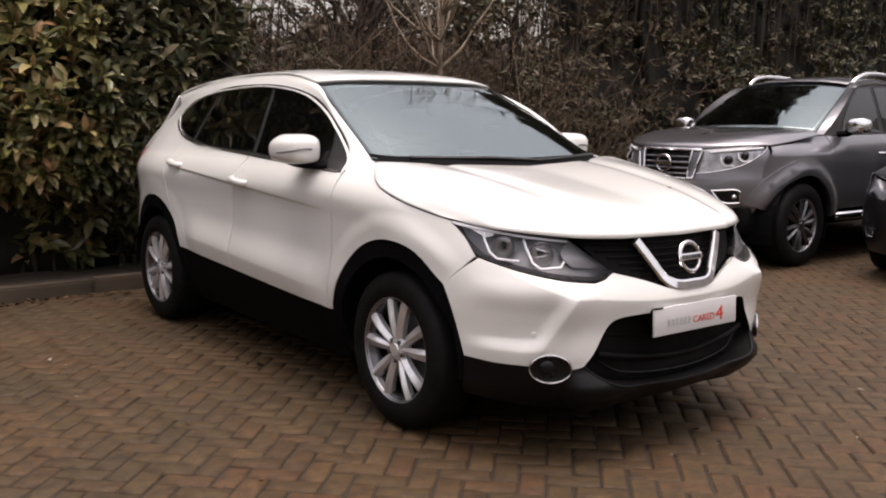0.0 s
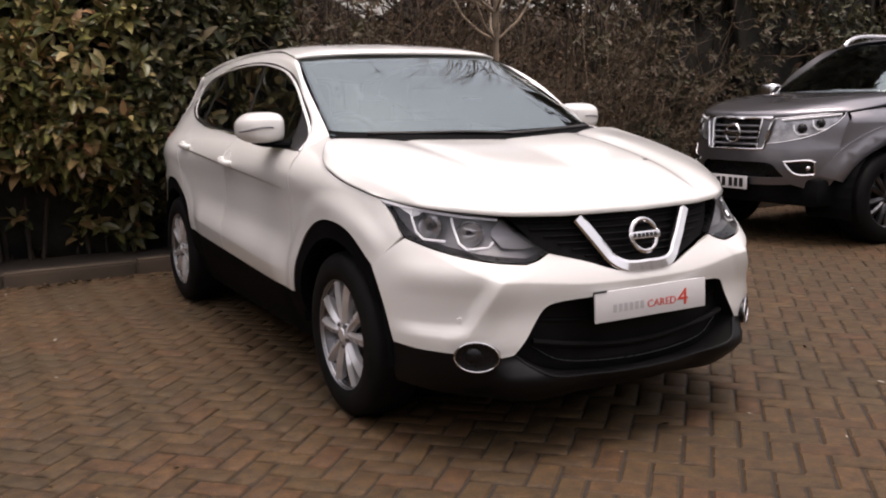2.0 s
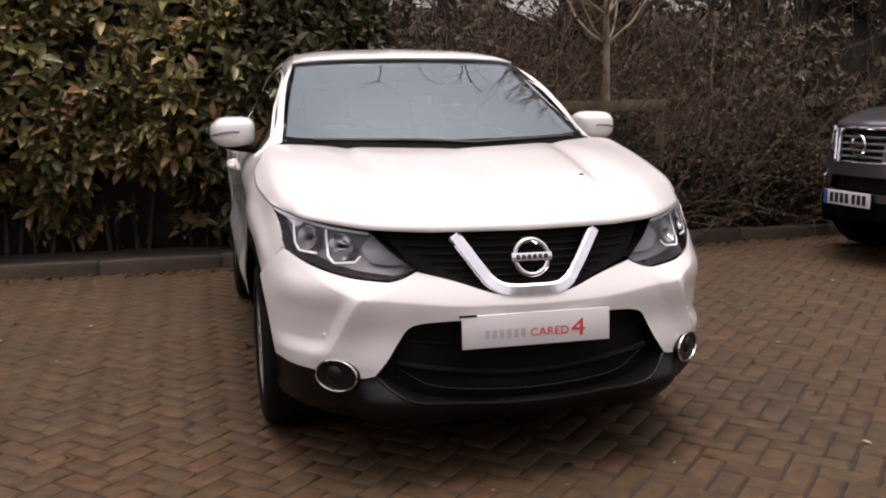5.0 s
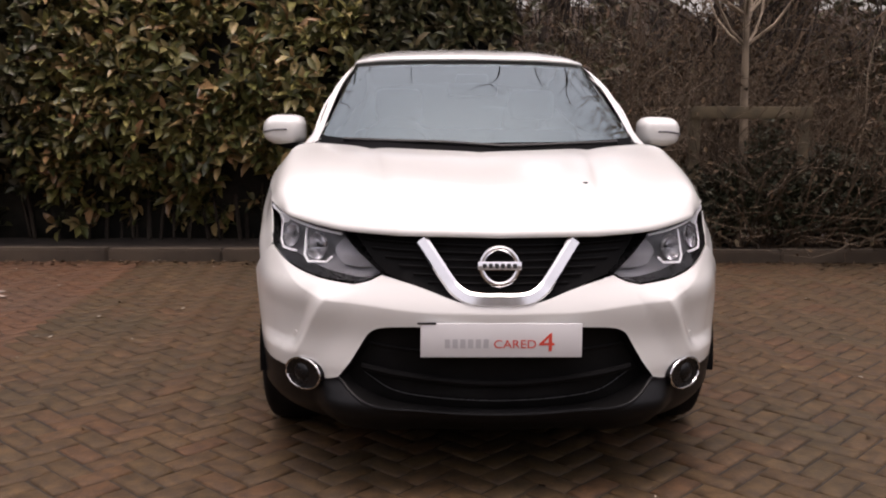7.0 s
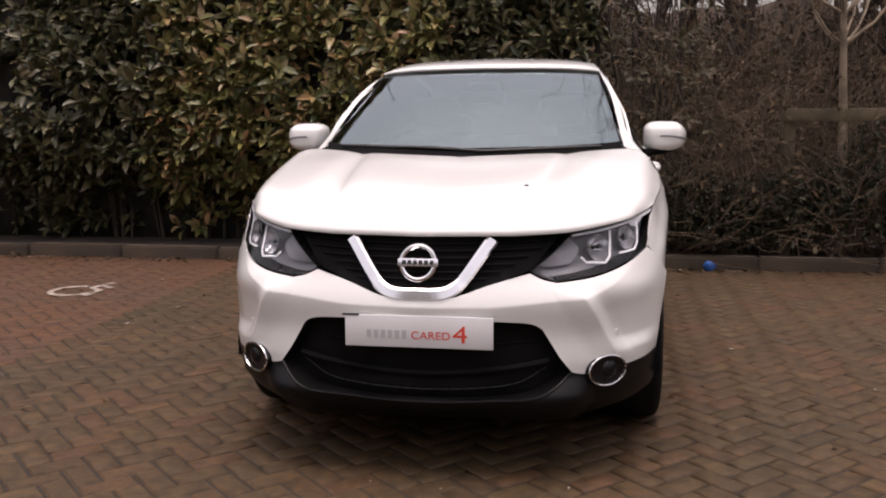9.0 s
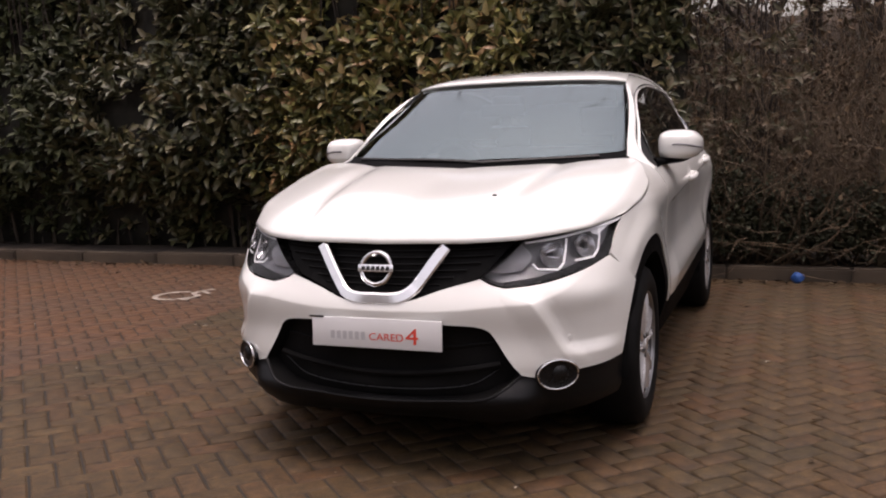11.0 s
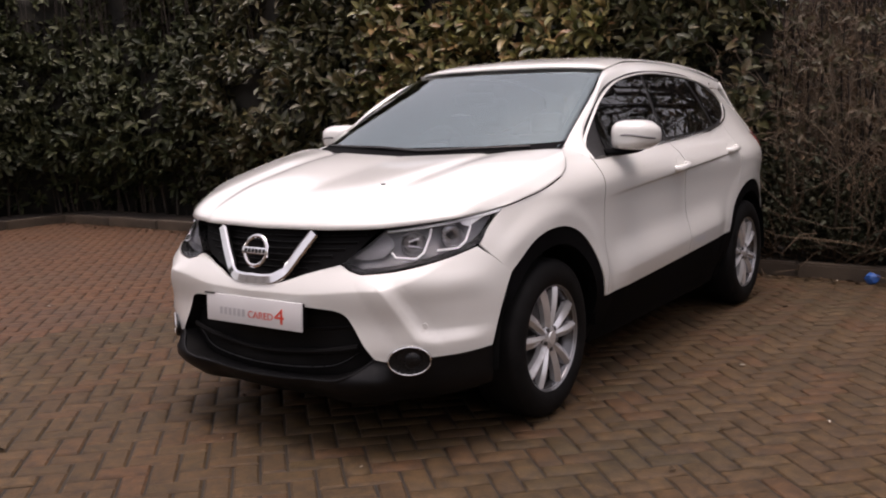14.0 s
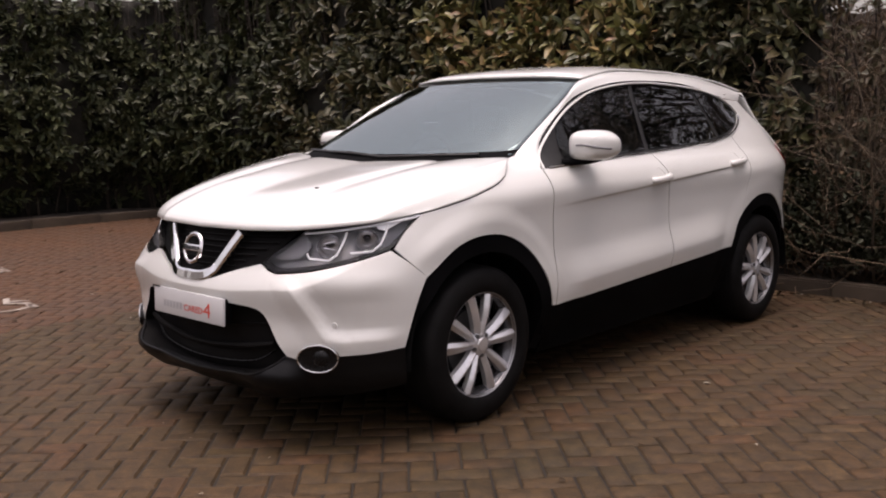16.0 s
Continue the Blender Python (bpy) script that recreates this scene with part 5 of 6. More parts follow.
        w = outline([(1.52, 1.635), (1.8, 1.638), (2.24, 1.612)], [(2.24, 1.612), (2.34, 1.45), (2.36, 1.22)], [(2.36, 1.22), (1.52, 1.21)], [(1.52, 1.21), (1.52, 1.635)])
        skin("rear_window", w, pick_flank, TINT, s, step=0.1, lift=-0.003, flange=0.003)
        inner = [(0.74, 0.42, 1.185), (0.675, 0.79, 1.41), (0.60, 1.17, 1.62), (0.56, 1.38, 1.685), (0.56, 1.8, 1.712), (0.55, 2.35, 1.685)]
        outer = [pick_flank(y, z) for y, z in ((0.49, 1.175), (0.78, 1.40), (1.10, 1.60), (1.33, 1.655), (1.8, 1.672), (2.35, 1.645))]
        loft("cab_pillar", [inner, outer], GREY, t, nu=30, nv=4, side=s, flip=True)
        rail = cr([(0.58, 1.30, 1.675), (0.59, 1.40, 1.735), (0.59, 1.6, 1.775), (0.59, 2.0, 1.77), (0.58, 2.25, 1.735), (0.57, 2.33, 1.69)], 6)
        tube("roof_rail", rail, 0.020, ALLOY, t, "silver roof rail", seg=8, side=s)
        tube("side_step", [(0.86, 0.62, 0.42), (0.91, 0.70, 0.425), (0.91, 2.2, 0.425), (0.86, 2.3, 0.42)], 0.038, CHROME, t, "chrome side step", seg=10, side=s)
        for hy in (0.0, 3.15):
            build_wheel(t, (s * 0.795, hy, 0.378), s, 20 + hy * 7, tyre_r=0.378, rim_r=0.235, half=0.125, mat=DARK_ALLOY, pairs=6)
            bm = bmesh.new()
            rows = [[bm.verts.new((s * x, hy + 0.445 * math.cos(q), 0.375 + 0.445 * math.sin(q))) for q in np.linspace(radians(-20), radians(200), 20)] for x in (0.45, 0.90)]
            for k in range(19):
                bm.faces.new((rows[0][k], rows[0][k + 1], rows[1][k + 1], rows[1][k]))
            bm.faces.new(rows[0])
            part("wheel_housing", bm, DARK, t)
        # mirror
        bm = bmesh.new()
        bmesh.ops.create_uvsphere(bm, u_segments=24, v_segments=14, radius=1)
        for v in bm.verts:
            q = [math.copysign(abs(k) ** 0.7, k) for k in v.co]
            v.co = (s * (0.99 + q[0] * 0.115), 0.72 + q[1] * 0.08, 1.26 + q[2] * 0.075)
        bmesh.ops.recalc_face_normals(bm, faces=bm.faces[:])
        mi = part("door_mirror", bm, CHROME, t, "chrome door mirror", shade=True)
        tube("mirror_arm", [(0.82, 0.66, 1.18), (0.90, 0.69, 1.19), (0.97, 0.71, 1.22)], 0.03, PLASTIC, mi, seg=8, side=s)
    hood = [
        [(0, -0.785, 1.045), (0, -0.74, 1.085), (0, -0.52, 1.135), (0, -0.1, 1.188), (0, 0.32, 1.228)],
        [(0.40, -0.69, 1.048), (0.41, -0.645, 1.088), (0.43, -0.46, 1.145), (0.46, -0.1, 1.198), (0.48, 0.345, 1.230)],
        [(0.66, -0.49, 1.072), (0.67, -0.45, 1.098), (0.68, -0.33, 1.138), (0.69, -0.1, 1.180), (0.70, 0.39, 1.212)],
        [(0.765, -0.34, 1.083), (0.785, -0.30, 1.090), (0.800, -0.22, 1.098), (0.815, -0.05, 1.120), (0.80, 0.37, 1.172)],
    ]
    loft("bonnet", hood, GREY, t, nu=30, nv=6, both=True, flip=True, thick=0.01)
    top = [(0, 1.22, 1.69), (0.3, 1.23, 1.68), (0.52, 1.25, 1.655), (0.59, 1.19, 1.625)]
    mid = [(0, 0.76, 1.475), (0.35, 0.78, 1.465), (0.60, 0.80, 1.43), (0.67, 0.80, 1.415)]
    base = [(0, 0.33, 1.212), (0.40, 0.345, 1.212), (0.66, 0.40, 1.195), (0.735, 0.43, 1.188)]
    loft("windscreen", [base, mid, top], GLASS, t, nu=16, nv=6, both=True, thick=0.004, label="windscreen glass")
    roof = [[(0, 1.22, 1.695), (0, 1.45, 1.735), (0, 1.8, 1.75), (0, 2.4, 1.715)], [(0.3, 1.23, 1.687), (0.3, 1.45, 1.727), (0.3, 1.8, 1.742), (0.3, 2.4, 1.705)], [(0.56, 1.26, 1.655), (0.56, 1.45, 1.692), (0.56, 1.8, 1.712), (0.55, 2.35, 1.685)]]
    loft("roof", roof, GREY, t, nu=20, nv=6, both=True, flip=True, thick=0.012)
    block("cowl", (-0.70, 0.27, 1.165), (0.70, 0.40, 1.208), PLASTIC, t, "black scuttle below the windscreen", bevel=0.015)
    block("cab_back", (-0.62, 2.38, 0.6), (0.62, 2.44, 1.66), GREY, t, bevel=0.03)
    block("tailgate", (-0.84, 4.30, 0.55), (0.84, 4.40, 1.20), GREY, t, bevel=0.03)
    block("load_bed", (-0.80, 2.46, 0.60), (0.80, 4.32, 0.75), DARK, t, bevel=0.02)
    block("underbody", (-0.62, -0.62, 0.32), (0.72, 4.2, 0.55), DARK, t, bevel=0.03)
    block("seats", (-0.6, 1.35, 0.6), (0.6, 1.55, 1.45), FABRIC, t, "dark cloth seats", bevel=0.06)
    block("dashboard", (-0.74, 0.45, 0.7), (0.74, 0.75, 1.20), FABRIC, t, bevel=0.05)
    c = Vector((0, -0.825, 0.915))
    ring = [c + Vector((0.075 * math.cos(q), 0, 0.075 * math.sin(q))) for q in np.linspace(0, 2 * math.pi, 32, endpoint=False)]
    e = tube("emblem", ring, 0.010, CHROME, t, "chrome ring emblem", seg=8, closed=True, up=(0, 1, 0))
    block("emblem_bar", (-0.09, -0.835, 0.898), (0.09, -0.82, 0.932), CHROME, e, bevel=0.003)
    px = -0.07
    pl = block("front_plate", (px - 0.26, -0.855, 0.450), (px + 0.26, -0.842, 0.561), PLATE_WHITE, t, "white number plate with dark bars", bevel=0.003)
    block("plate_band", (px - 0.26, -0.857, 0.452), (px - 0.215, -0.855, 0.559), BLUE, pl, bevel=0)
    for k in range(7):
        x = px - 0.185 + 0.058 * k + (0.02 if k > 3 else 0)
        block("plate_mark", (x, -0.857, 0.468), (x + 0.040, -0.855, 0.543), BLACK_PRINT, pl, bevel=0)
    block("plate_bracket", (px - 0.24, -0.842, 0.465), (px + 0.24, -0.74, 0.545), PLASTIC, pl, bevel=0.004)
    t.matrix_world = at
    return t


DARK_ALLOY = material("machined_alloy", (0.15, 0.15, 0.155), 0.3, metal=0.9, vary=0.2, scale=12)
build_pickup(pose(4.60, 2.385, 0, 0, 0, -89.5))


# ---------------------------------------------------------------- the black hatchback beside it
def hatch_nose(a, z, off=0.0):
    s = cubic((0.20, 0.35, 0.50, 0.65, 0.75, 0.85), (0.92, 0.98, 1.0, 0.99, 0.965, 0.92), z)
    r = s / ((abs(math.sin(a)) / 0.90) ** 2.6 + (abs(math.cos(a)) / 0.88) ** 2.6) ** (1 / 2.6) + off
    return (r * math.sin(a), -r * math.cos(a), z)


def hatch_flank(y, z):
    x = cubic((0.2, 0.35, 0.6, 0.85, 0.95, 1.0, 1.2, 1.42), (0.80, 0.86, 0.885, 0.875, 0.84, 0.80, 0.72, 0.60), z)
    return (x + cubic((-0.7, -0.4, 0.0, 3.0, 3.4), (-0.2, -0.06, 0.0, 0.0, -0.1), y), y, z)


def build_hatchback(at):
    t = thing("hatchback_car", "black hatchback car parked beside the grey pickup", "car")
    c0 = Vector((0, 1.2, 0.6))
    for s in (1, -1):
        bump = outline(deg((0, 0.66), (25, 0.66), (50, 0.70), (64, 0.75)), deg((64, 0.75), (63, 0.5), (60, 0.24)), deg((60, 0.24), (0, 0.22)), deg((0, 0.22), (0, 0.66)))
        trimmed("front_bumper", bump, hatch_nose, BLACK_PAINT, t, side=s, step=0.05, centre=c0)
        g = outline(deg((0, 0.50), (26, 0.49), (30, 0.44)), deg((30, 0.44), (24, 0.34), (0, 0.33)), deg((0, 0.33), (0, 0.50)))
        trimmed("lower_intake", g, lambda a, z: hatch_nose(a, z, 0.006), PLASTIC, t, side=s, step=0.05, centre=c0)
        f = outline(deg((36, 0.44), (48, 0.45)), deg((48, 0.45), (47, 0.36), (38, 0.36)), deg((38, 0.36), (36, 0.44)))
        trimmed("fog_lamp", f, lambda a, z: hatch_nose(a, z, 0.006), CHROME, t, side=s, step=0.03, centre=c0, label="chrome-trimmed fog lamp")
        h = outline(deg((28, 0.80), (45, 0.83), (66, 0.86)), deg((66, 0.86), (62, 0.75), (50, 0.705), (30, 0.67)), deg((30, 0.67), (28, 0.80)))
        trimmed("headlight", h, lambda a, z: hatch_nose(a, z, -0.004), SILVER_PLASTIC, t, side=s, step=0.04, centre=c0, label="clear headlamp")
        gr = outline(deg((0, 0.79), (27, 0.80)), deg((27, 0.80), (29, 0.67)), deg((29, 0.67), (0, 0.665)), deg((0, 0.665), (0, 0.79)))
        trimmed("grille", gr, lambda a, z: hatch_nose(a, z, -0.01), GLOSS_BLACK, t, side=s, step=0.05, centre=c0)
        side = outline([(-0.36, 0.86), (0.5, 0.94), (2.0, 0.98), (3.1, 0.98)], [(3.1, 0.98), (3.2, 0.6), (3.1, 0.3)], [(3.1, 0.3), (2.92, 0.3), (2.88, 0.5), (2.6, 0.66), (2.32, 0.5), (2.28, 0.3)], [(2.28, 0.3), (0.33, 0.3), (0.28, 0.5), (0.0, 0.66), (-0.28, 0.5), (-0.36, 0.3)], [(-0.36, 0.3), (-0.42, 0.6), (-0.36, 0.86)])
        trimmed("body_side", side, hatch_flank, BLACK_PAINT, t, side=s, step=0.08, centre=c0)
        win = outline([(0.75, 1.0), (1.2, 1.30), (1.6, 1.40), (2.4, 1.38)], [(2.4, 1.38), (2.9, 1.1), (2.9, 1.02)], [(2.9, 1.02), (0.75, 1.0)])
        trimmed("side_window", win, hatch_flank, TINT, t, side=s, step=0.1, centre=c0)
        for hy in (0.0, 2.6):
            build_wheel(t, (s * 0.75, hy, 0.31), s, 10, tyre_r=0.31, rim_r=0.20, half=0.10, pairs=5)
    hood = [[(0, -0.83, 0.80), (0, -0.6, 0.90), (0, 0.0, 0.99), (0, 0.5, 1.02)], [(0.45, -0.74, 0.81), (0.46, -0.55, 0.89), (0.5, 0.0, 0.98), (0.52, 0.52, 1.01)], [(0.80, -0.36, 0.86), (0.82, -0.25, 0.875), (0.84, 0.0, 0.91), (0.83, 0.5, 0.96)]]
    loft("bonnet", hood, BLACK_PAINT, t, nu=20, nv=6, both=True, flip=True, thick=0.01)
    cab = [[(0, 0.5, 1.02), (0, 1.0, 1.32), (0, 1.5, 1.45), (0, 2.3, 1.45), (0, 3.0, 1.2), (0, 3.3, 0.95)], [(0.5, 0.52, 1.01), (0.45, 1.02, 1.31), (0.45, 1.5, 1.43), (0.45, 2.3, 1.43), (0.45, 3.0, 1.18), (0.5, 3.28, 0.95)], [(0.80, 0.6, 0.97), (0.66, 1.15, 1.29), (0.60, 1.6, 1.40), (0.60, 2.3, 1.39), (0.66, 2.95, 1.12), (0.78, 3.15, 0.95)]]
    loft("cabin_top", cab, GLOSS_BLACK, t, nu=30, nv=6, both=True, flip=True, thick=0.01)
    block("underbody", (-0.68, -0.6, 0.2), (0.68, 3.1, 0.6), DARK, t, bevel=0.03)
    t.matrix_world = at
    return t


build_hatchback(pose(5.21, 0.17, 0, 0, 0, -86))


# ---------------------------------------------------------------- ground, kerb and bed
def sheet(name, pts, z, mat, label, category):
    bm = bmesh.new()
    bm.faces.new([bm.verts.new((x, y, z)) for x, y in pts])
    me = bpy.data.meshes.new(name)
    bm.to_mesh(me)
    bm.free()
    me.materials.append(mat)
    return tagged(new(name, me), label, category, kind="structure")


SOIL = material("dark_soil_and_litter", (0.040, 0.028, 0.019), 0.95, vary=0.3, scale=1.2, bump=0.05, bump_scale=30)
JOINT = material("sandy_joint", (0.021, 0.015, 0.0085), 0.95, vary=0.25, scale=2, bump=0.03, bump_scale=200)
ground = sheet("ground", ((-400, -400), (400, -400), (400, 400), (-400, 400)), -0.008, JOINT, "brick paved car park surface with dark joints", "ground")
KERB_Y, KERB_X = 3.74, -8.25
KERB = material("concrete_kerb", (0.078, 0.057, 0.038), 0.85, vary=0.25, scale=3, bump=0.03, bump_scale=120)
bed = sheet("planting_bed", ((KERB_X - 0.1, KERB_Y + 0.1), (40, KERB_Y + 0.1), (40, 60), (KERB_X - 0.1, 60)), 0.085, SOIL, "dark soil bed behind the kerb", "soil")
sheet("planting_bed", ((-60, -60), (KERB_X - 0.1, -60), (KERB_X - 0.1, 60), (-60, 60)), 0.085, SOIL, "dark soil bed beside the red bays", "soil")


def kerb_mesh(length):
    bm = bmesh.new()
    bmesh.ops.create_cube(bm, size=1)
    for v in bm.verts:
        v.co = (v.co.x * (length - 0.006), v.co.y * 0.125, v.co.z * 0.25)
    bmesh.ops.bevel(bm, geom=bm.edges[:], offset=0.014, segments=2, affect="EDGES")
    me = bpy.data.meshes.new("kerb_stone")
    bm.to_mesh(me)
    bm.free()
    me.materials.append(KERB)
    return me


kerb = thing("kerb", "weathered concrete kerb along the planted bed", "kerb", kind="structure")
stone = kerb_mesh(0.915)
rng = random.Random(4)
for k in range(24):
    ob = new("kerb_stone", stone)
    ob.parent = kerb
    ob.matrix_local = pose(KERB_X + 0.915 * (k + 0.5), KERB_Y + 0.0625 + rng.uniform(-0.006, 0.006), -0.02 + rng.uniform(-0.006, 0.006), 0, rng.uniform(-0.3, 0.3), rng.uniform(-0.3, 0.3))
for k in range(9):
    ob = new("kerb_stone", stone)
    ob.parent = kerb
    ob.matrix_local = pose(KERB_X - 0.0625, KERB_Y - 0.915 * (k + 0.5) + 0.12, -0.02 + rng.uniform(-0.006, 0.006), 0, 0, 90 + rng.uniform(-0.4, 0.4))


# plain walls added behind the camera, out of view, to block low sky light
RENDERED = material("sky_block_render", (0.50, 0.47, 0.43), 0.9, vary=0.12, scale=0.8, bump=0.02, bump_scale=90)


def sky_block(name, lo, hi):
    bm = bmesh.new()
    bmesh.ops.create_cube(bm, size=1)
    lo, hi = Vector(lo), Vector(hi)
    for v in bm.verts:
        v.co = Vector([(lo[i] + hi[i]) / 2 + v.co[i] * (hi[i] - lo[i]) for i in range(3)])
    me = bpy.data.meshes.new(name)
    bm.to_mesh(me)
    bm.free()
    me.materials.append(RENDERED)
    return tagged(new(name, me), "plain rendered wall added out of view to block low sky light", "wall", kind="structure")


sky_block("sky_block_south", (-18, -12.3, -0.1), (18.3, -12.0, 4.4))
sky_block("sky_block_east", (18.0, -12.0, -0.1), (18.3, 6.0, 4.4))


# ---------------------------------------------------------------- leaves and twigs
def leaf_cloud(name, pos, axis, normal, length, width, mat, parent=None, label="", category="", kind="", fold=0.25, droop=0.2):
    """Many separate leaves, each a folded blade of four triangles."""
    n = len(pos)
    axis = axis / np.linalg.norm(axis, axis=1, keepdims=True)
    sidev = np.cross(axis, normal)
    sidev /= np.linalg.norm(sidev, axis=1, keepdims=True) + 1e-9
    up = np.cross(sidev, axis)
    L, W = length[:, None], width[:, None]
    base = pos
    tip = pos + axis * L - up * L * droop
    midc = pos + axis * L * 0.5 - up * L * 0.05
    le = pos + axis * L * 0.45 + sidev * W * 0.5 + up * W * fold
    ri = pos + axis * L * 0.45 - sidev * W * 0.5 + up * W * fold
    le2 = pos + axis * L * 0.78 + sidev * W * 0.36 + up * (W * fold - L * droop * 0.55)
    ri2 = pos + axis * L * 0.78 - sidev * W * 0.36 + up * (W * fold - L * droop * 0.55)
    v = np.stack([base, midc, tip, le, ri, le2, ri2], 1).reshape(-1, 3)
    f = np.array([[0, 1, 3], [0, 4, 1], [1, 2, 5], [1, 5, 3], [1, 6, 2], [1, 4, 6]])
    tris = (np.arange(n)[:, None, None] * 7 + f[None]).reshape(-1, 3)
    me = bpy.data.meshes.new(name)
    me.vertices.add(len(v))
    me.vertices.foreach_set("co", v.astype(np.float32).ravel())
    me.loops.add(tris.size)
    me.loops.foreach_set("vertex_index", tris.astype(np.int32).ravel())
    me.polygons.add(len(tris))
    me.polygons.foreach_set("loop_start", np.arange(0, tris.size, 3, dtype=np.int32))
    me.polygons.foreach_set("use_smooth", np.ones(len(tris), bool))
    me.update(calc_edges=True)
    me.materials.append(mat)
    ob = new(name, me)
    ob.parent = parent
    return tagged(ob, label, category, kind=kind)


def twig_mesh(name, paths, mat, parent=None, label="", seg=4):
    """Many tapered stems in one mesh; each path is (points, first radius, last radius)."""
    verts, faces = [], []
    for pts, r0, r1 in paths:
        p = np.array(pts, float)
        n = len(p)
        t = np.gradient(p, axis=0)
        t /= np.linalg.norm(t, axis=1, keepdims=True) + 1e-9
        ref = np.array([0.3, 0.9, 0.2]) if abs(t[0][1]) < 0.8 else np.array([1.0, 0, 0])
        a = np.cross(t, ref)
        a /= np.linalg.norm(a, axis=1, keepdims=True)
        b = np.cross(t, a)
        k0 = len(verts)
        for i in range(n):
            r = r0 + (r1 - r0) * i / (n - 1)
            for k in range(seg):
                w = 2 * math.pi * k / seg
                verts.append(p[i] + a[i] * math.cos(w) * r + b[i] * math.sin(w) * r)
        for i in range(n - 1):
            for k in range(seg):
                faces.append((k0 + i * seg + k, k0 + i * seg + (k + 1) % seg, k0 + (i + 1) * seg + (k + 1) % seg, k0 + (i + 1) * seg + k))
    return link_mesh(name, verts, faces, mat, parent, label)


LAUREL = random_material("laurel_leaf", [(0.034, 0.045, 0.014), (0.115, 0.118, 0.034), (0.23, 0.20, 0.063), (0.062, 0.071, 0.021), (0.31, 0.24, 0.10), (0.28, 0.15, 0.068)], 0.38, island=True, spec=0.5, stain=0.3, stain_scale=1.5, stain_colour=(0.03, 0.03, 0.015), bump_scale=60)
BRONZE = random_material("bronze_leaf", [(0.040, 0.040, 0.016), (0.075, 0.060, 0.025), (0.10, 0.065, 0.035), (0.050, 0.055, 0.022), (0.12, 0.07, 0.04)], 0.5, island=True, spec=0.4, stain=0.3, stain_scale=1.5, bump_scale=60)
DEAD = random_material("dead_leaf", [(0.075, 0.043, 0.022), (0.050, 0.032, 0.018), (0.095, 0.060, 0.032), (0.040, 0.031, 0.016)], 0.8, island=True, spec=0.2, stain=0.2, bump_scale=60)
EVERGREEN = random_material("dark_evergreen_leaf", [(0.018, 0.024, 0.010), (0.032, 0.036, 0.016), (0.05, 0.045, 0.022), (0.024, 0.030, 0.012)], 0.6, island=True, spec=0.3, bump_scale=60)
DULL_TWIG = material("dull_brown_twig", (0.108, 0.077, 0.047), 0.9, vary=0.25, scale=4)
TWIG = material("brown_twig", (0.135, 0.090, 0.053), 0.85, vary=0.25, scale=4)
BARK = material("pale_bark", (0.27, 0.21, 0.145), 0.85, vary=0.25, scale=8, bump=0.04, bump_scale=60)
DARK_BARK = material("dark_bark", (0.040, 0.029, 0.020), 0.9, vary=0.3, scale=5, bump=0.04, bump_scale=50)
# laurel colours darkened to hold the hedge's shade; also dark green foliage elsewhere
SHADED = random_material("shaded_dark_leaf", [(0.022, 0.030, 0.011), (0.060, 0.063, 0.024), (0.10, 0.085, 0.036), (0.036, 0.042, 0.016), (0.13, 0.10, 0.05)], 0.42, island=True, spec=0.45, stain=0.3, stain_scale=1.5, stain_colour=(0.03, 0.03, 0.015), bump_scale=60)
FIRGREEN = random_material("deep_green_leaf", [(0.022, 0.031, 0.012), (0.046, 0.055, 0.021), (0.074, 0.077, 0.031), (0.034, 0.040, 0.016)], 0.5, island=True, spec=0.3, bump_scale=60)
# near-black colour for the sheet that stands in for shade inside the hedge
INNER_SHADE = material("hedge_gap_shade", (0.016, 0.014, 0.008), 0.95, vary=0.35, scale=5, bump=0.05, bump_scale=20)


def face_depth(u, z, seed):
    """How far the leafy front of a hedge stands out, over its run and height."""
    b = 0.16 * noise.noise(Vector((u * 0.9, z * 1.1, seed))) + 0.10 * noise.noise(Vector((u * 2.4, z * 2.6, seed + 5)))
    return b + 0.16 * math.sin(min(1.0, max(0.0, z / 2.4)) * math.pi) - 0.40 * smooth(0.95, 0.12, z) - 0.28 * smooth(1.2, 2.7, z)


def sprigs(rs, count, u0, u1, z0, z1, seed, leaves, size, reach=0.0, thin=0.0):
    """Whorls of leaves over a hedge front that runs along u and faces -v. Gives places and directions in (u, v, z)."""
    P, A, N, L = [], [], [], []
    for _ in range(count):
        u, z = rs.uniform(u0, u1), rs.uniform(z0, z1)
        gap = noise.noise(Vector((u * 1.7, z * 1.7, seed + 9)))
        if gap < -0.20 and rs.random() < 0.8:
            continue
        if z < 0.55 and rs.random() < 0.62:
            continue
        if rs.random() < thin * smooth(1.2, 2.4, z):
            continue
        v = -face_depth(u, z, seed) + abs(rs.gauss(0, 0.16)) - reach
        d = np.array([rs.gauss(0, 0.45), -1.0 + rs.gauss(0, 0.3), 0.45 + rs.gauss(0, 0.4)])
        d /= np.linalg.norm(d)
        c = np.array([u, v, z])
        a = np.cross(d, [0.2, 0.1, 1.0])
        a /= np.linalg.norm(a) + 1e-9
        b = np.cross(d, a)
        w = rs.uniform(0, 6.28)
        for k in range(leaves):
            w += 2.4 + rs.gauss(0, 0.3)
            spread = 0.55 + 0.5 * (1 - k / leaves) + rs.gauss(0, 0.15)
            ax = d * math.cos(spread) + (a * math.cos(w) + b * math.sin(w)) * math.sin(spread)
            P.append(c - d * 0.05 * (1 - k / leaves) * 2)
            A.append(ax)
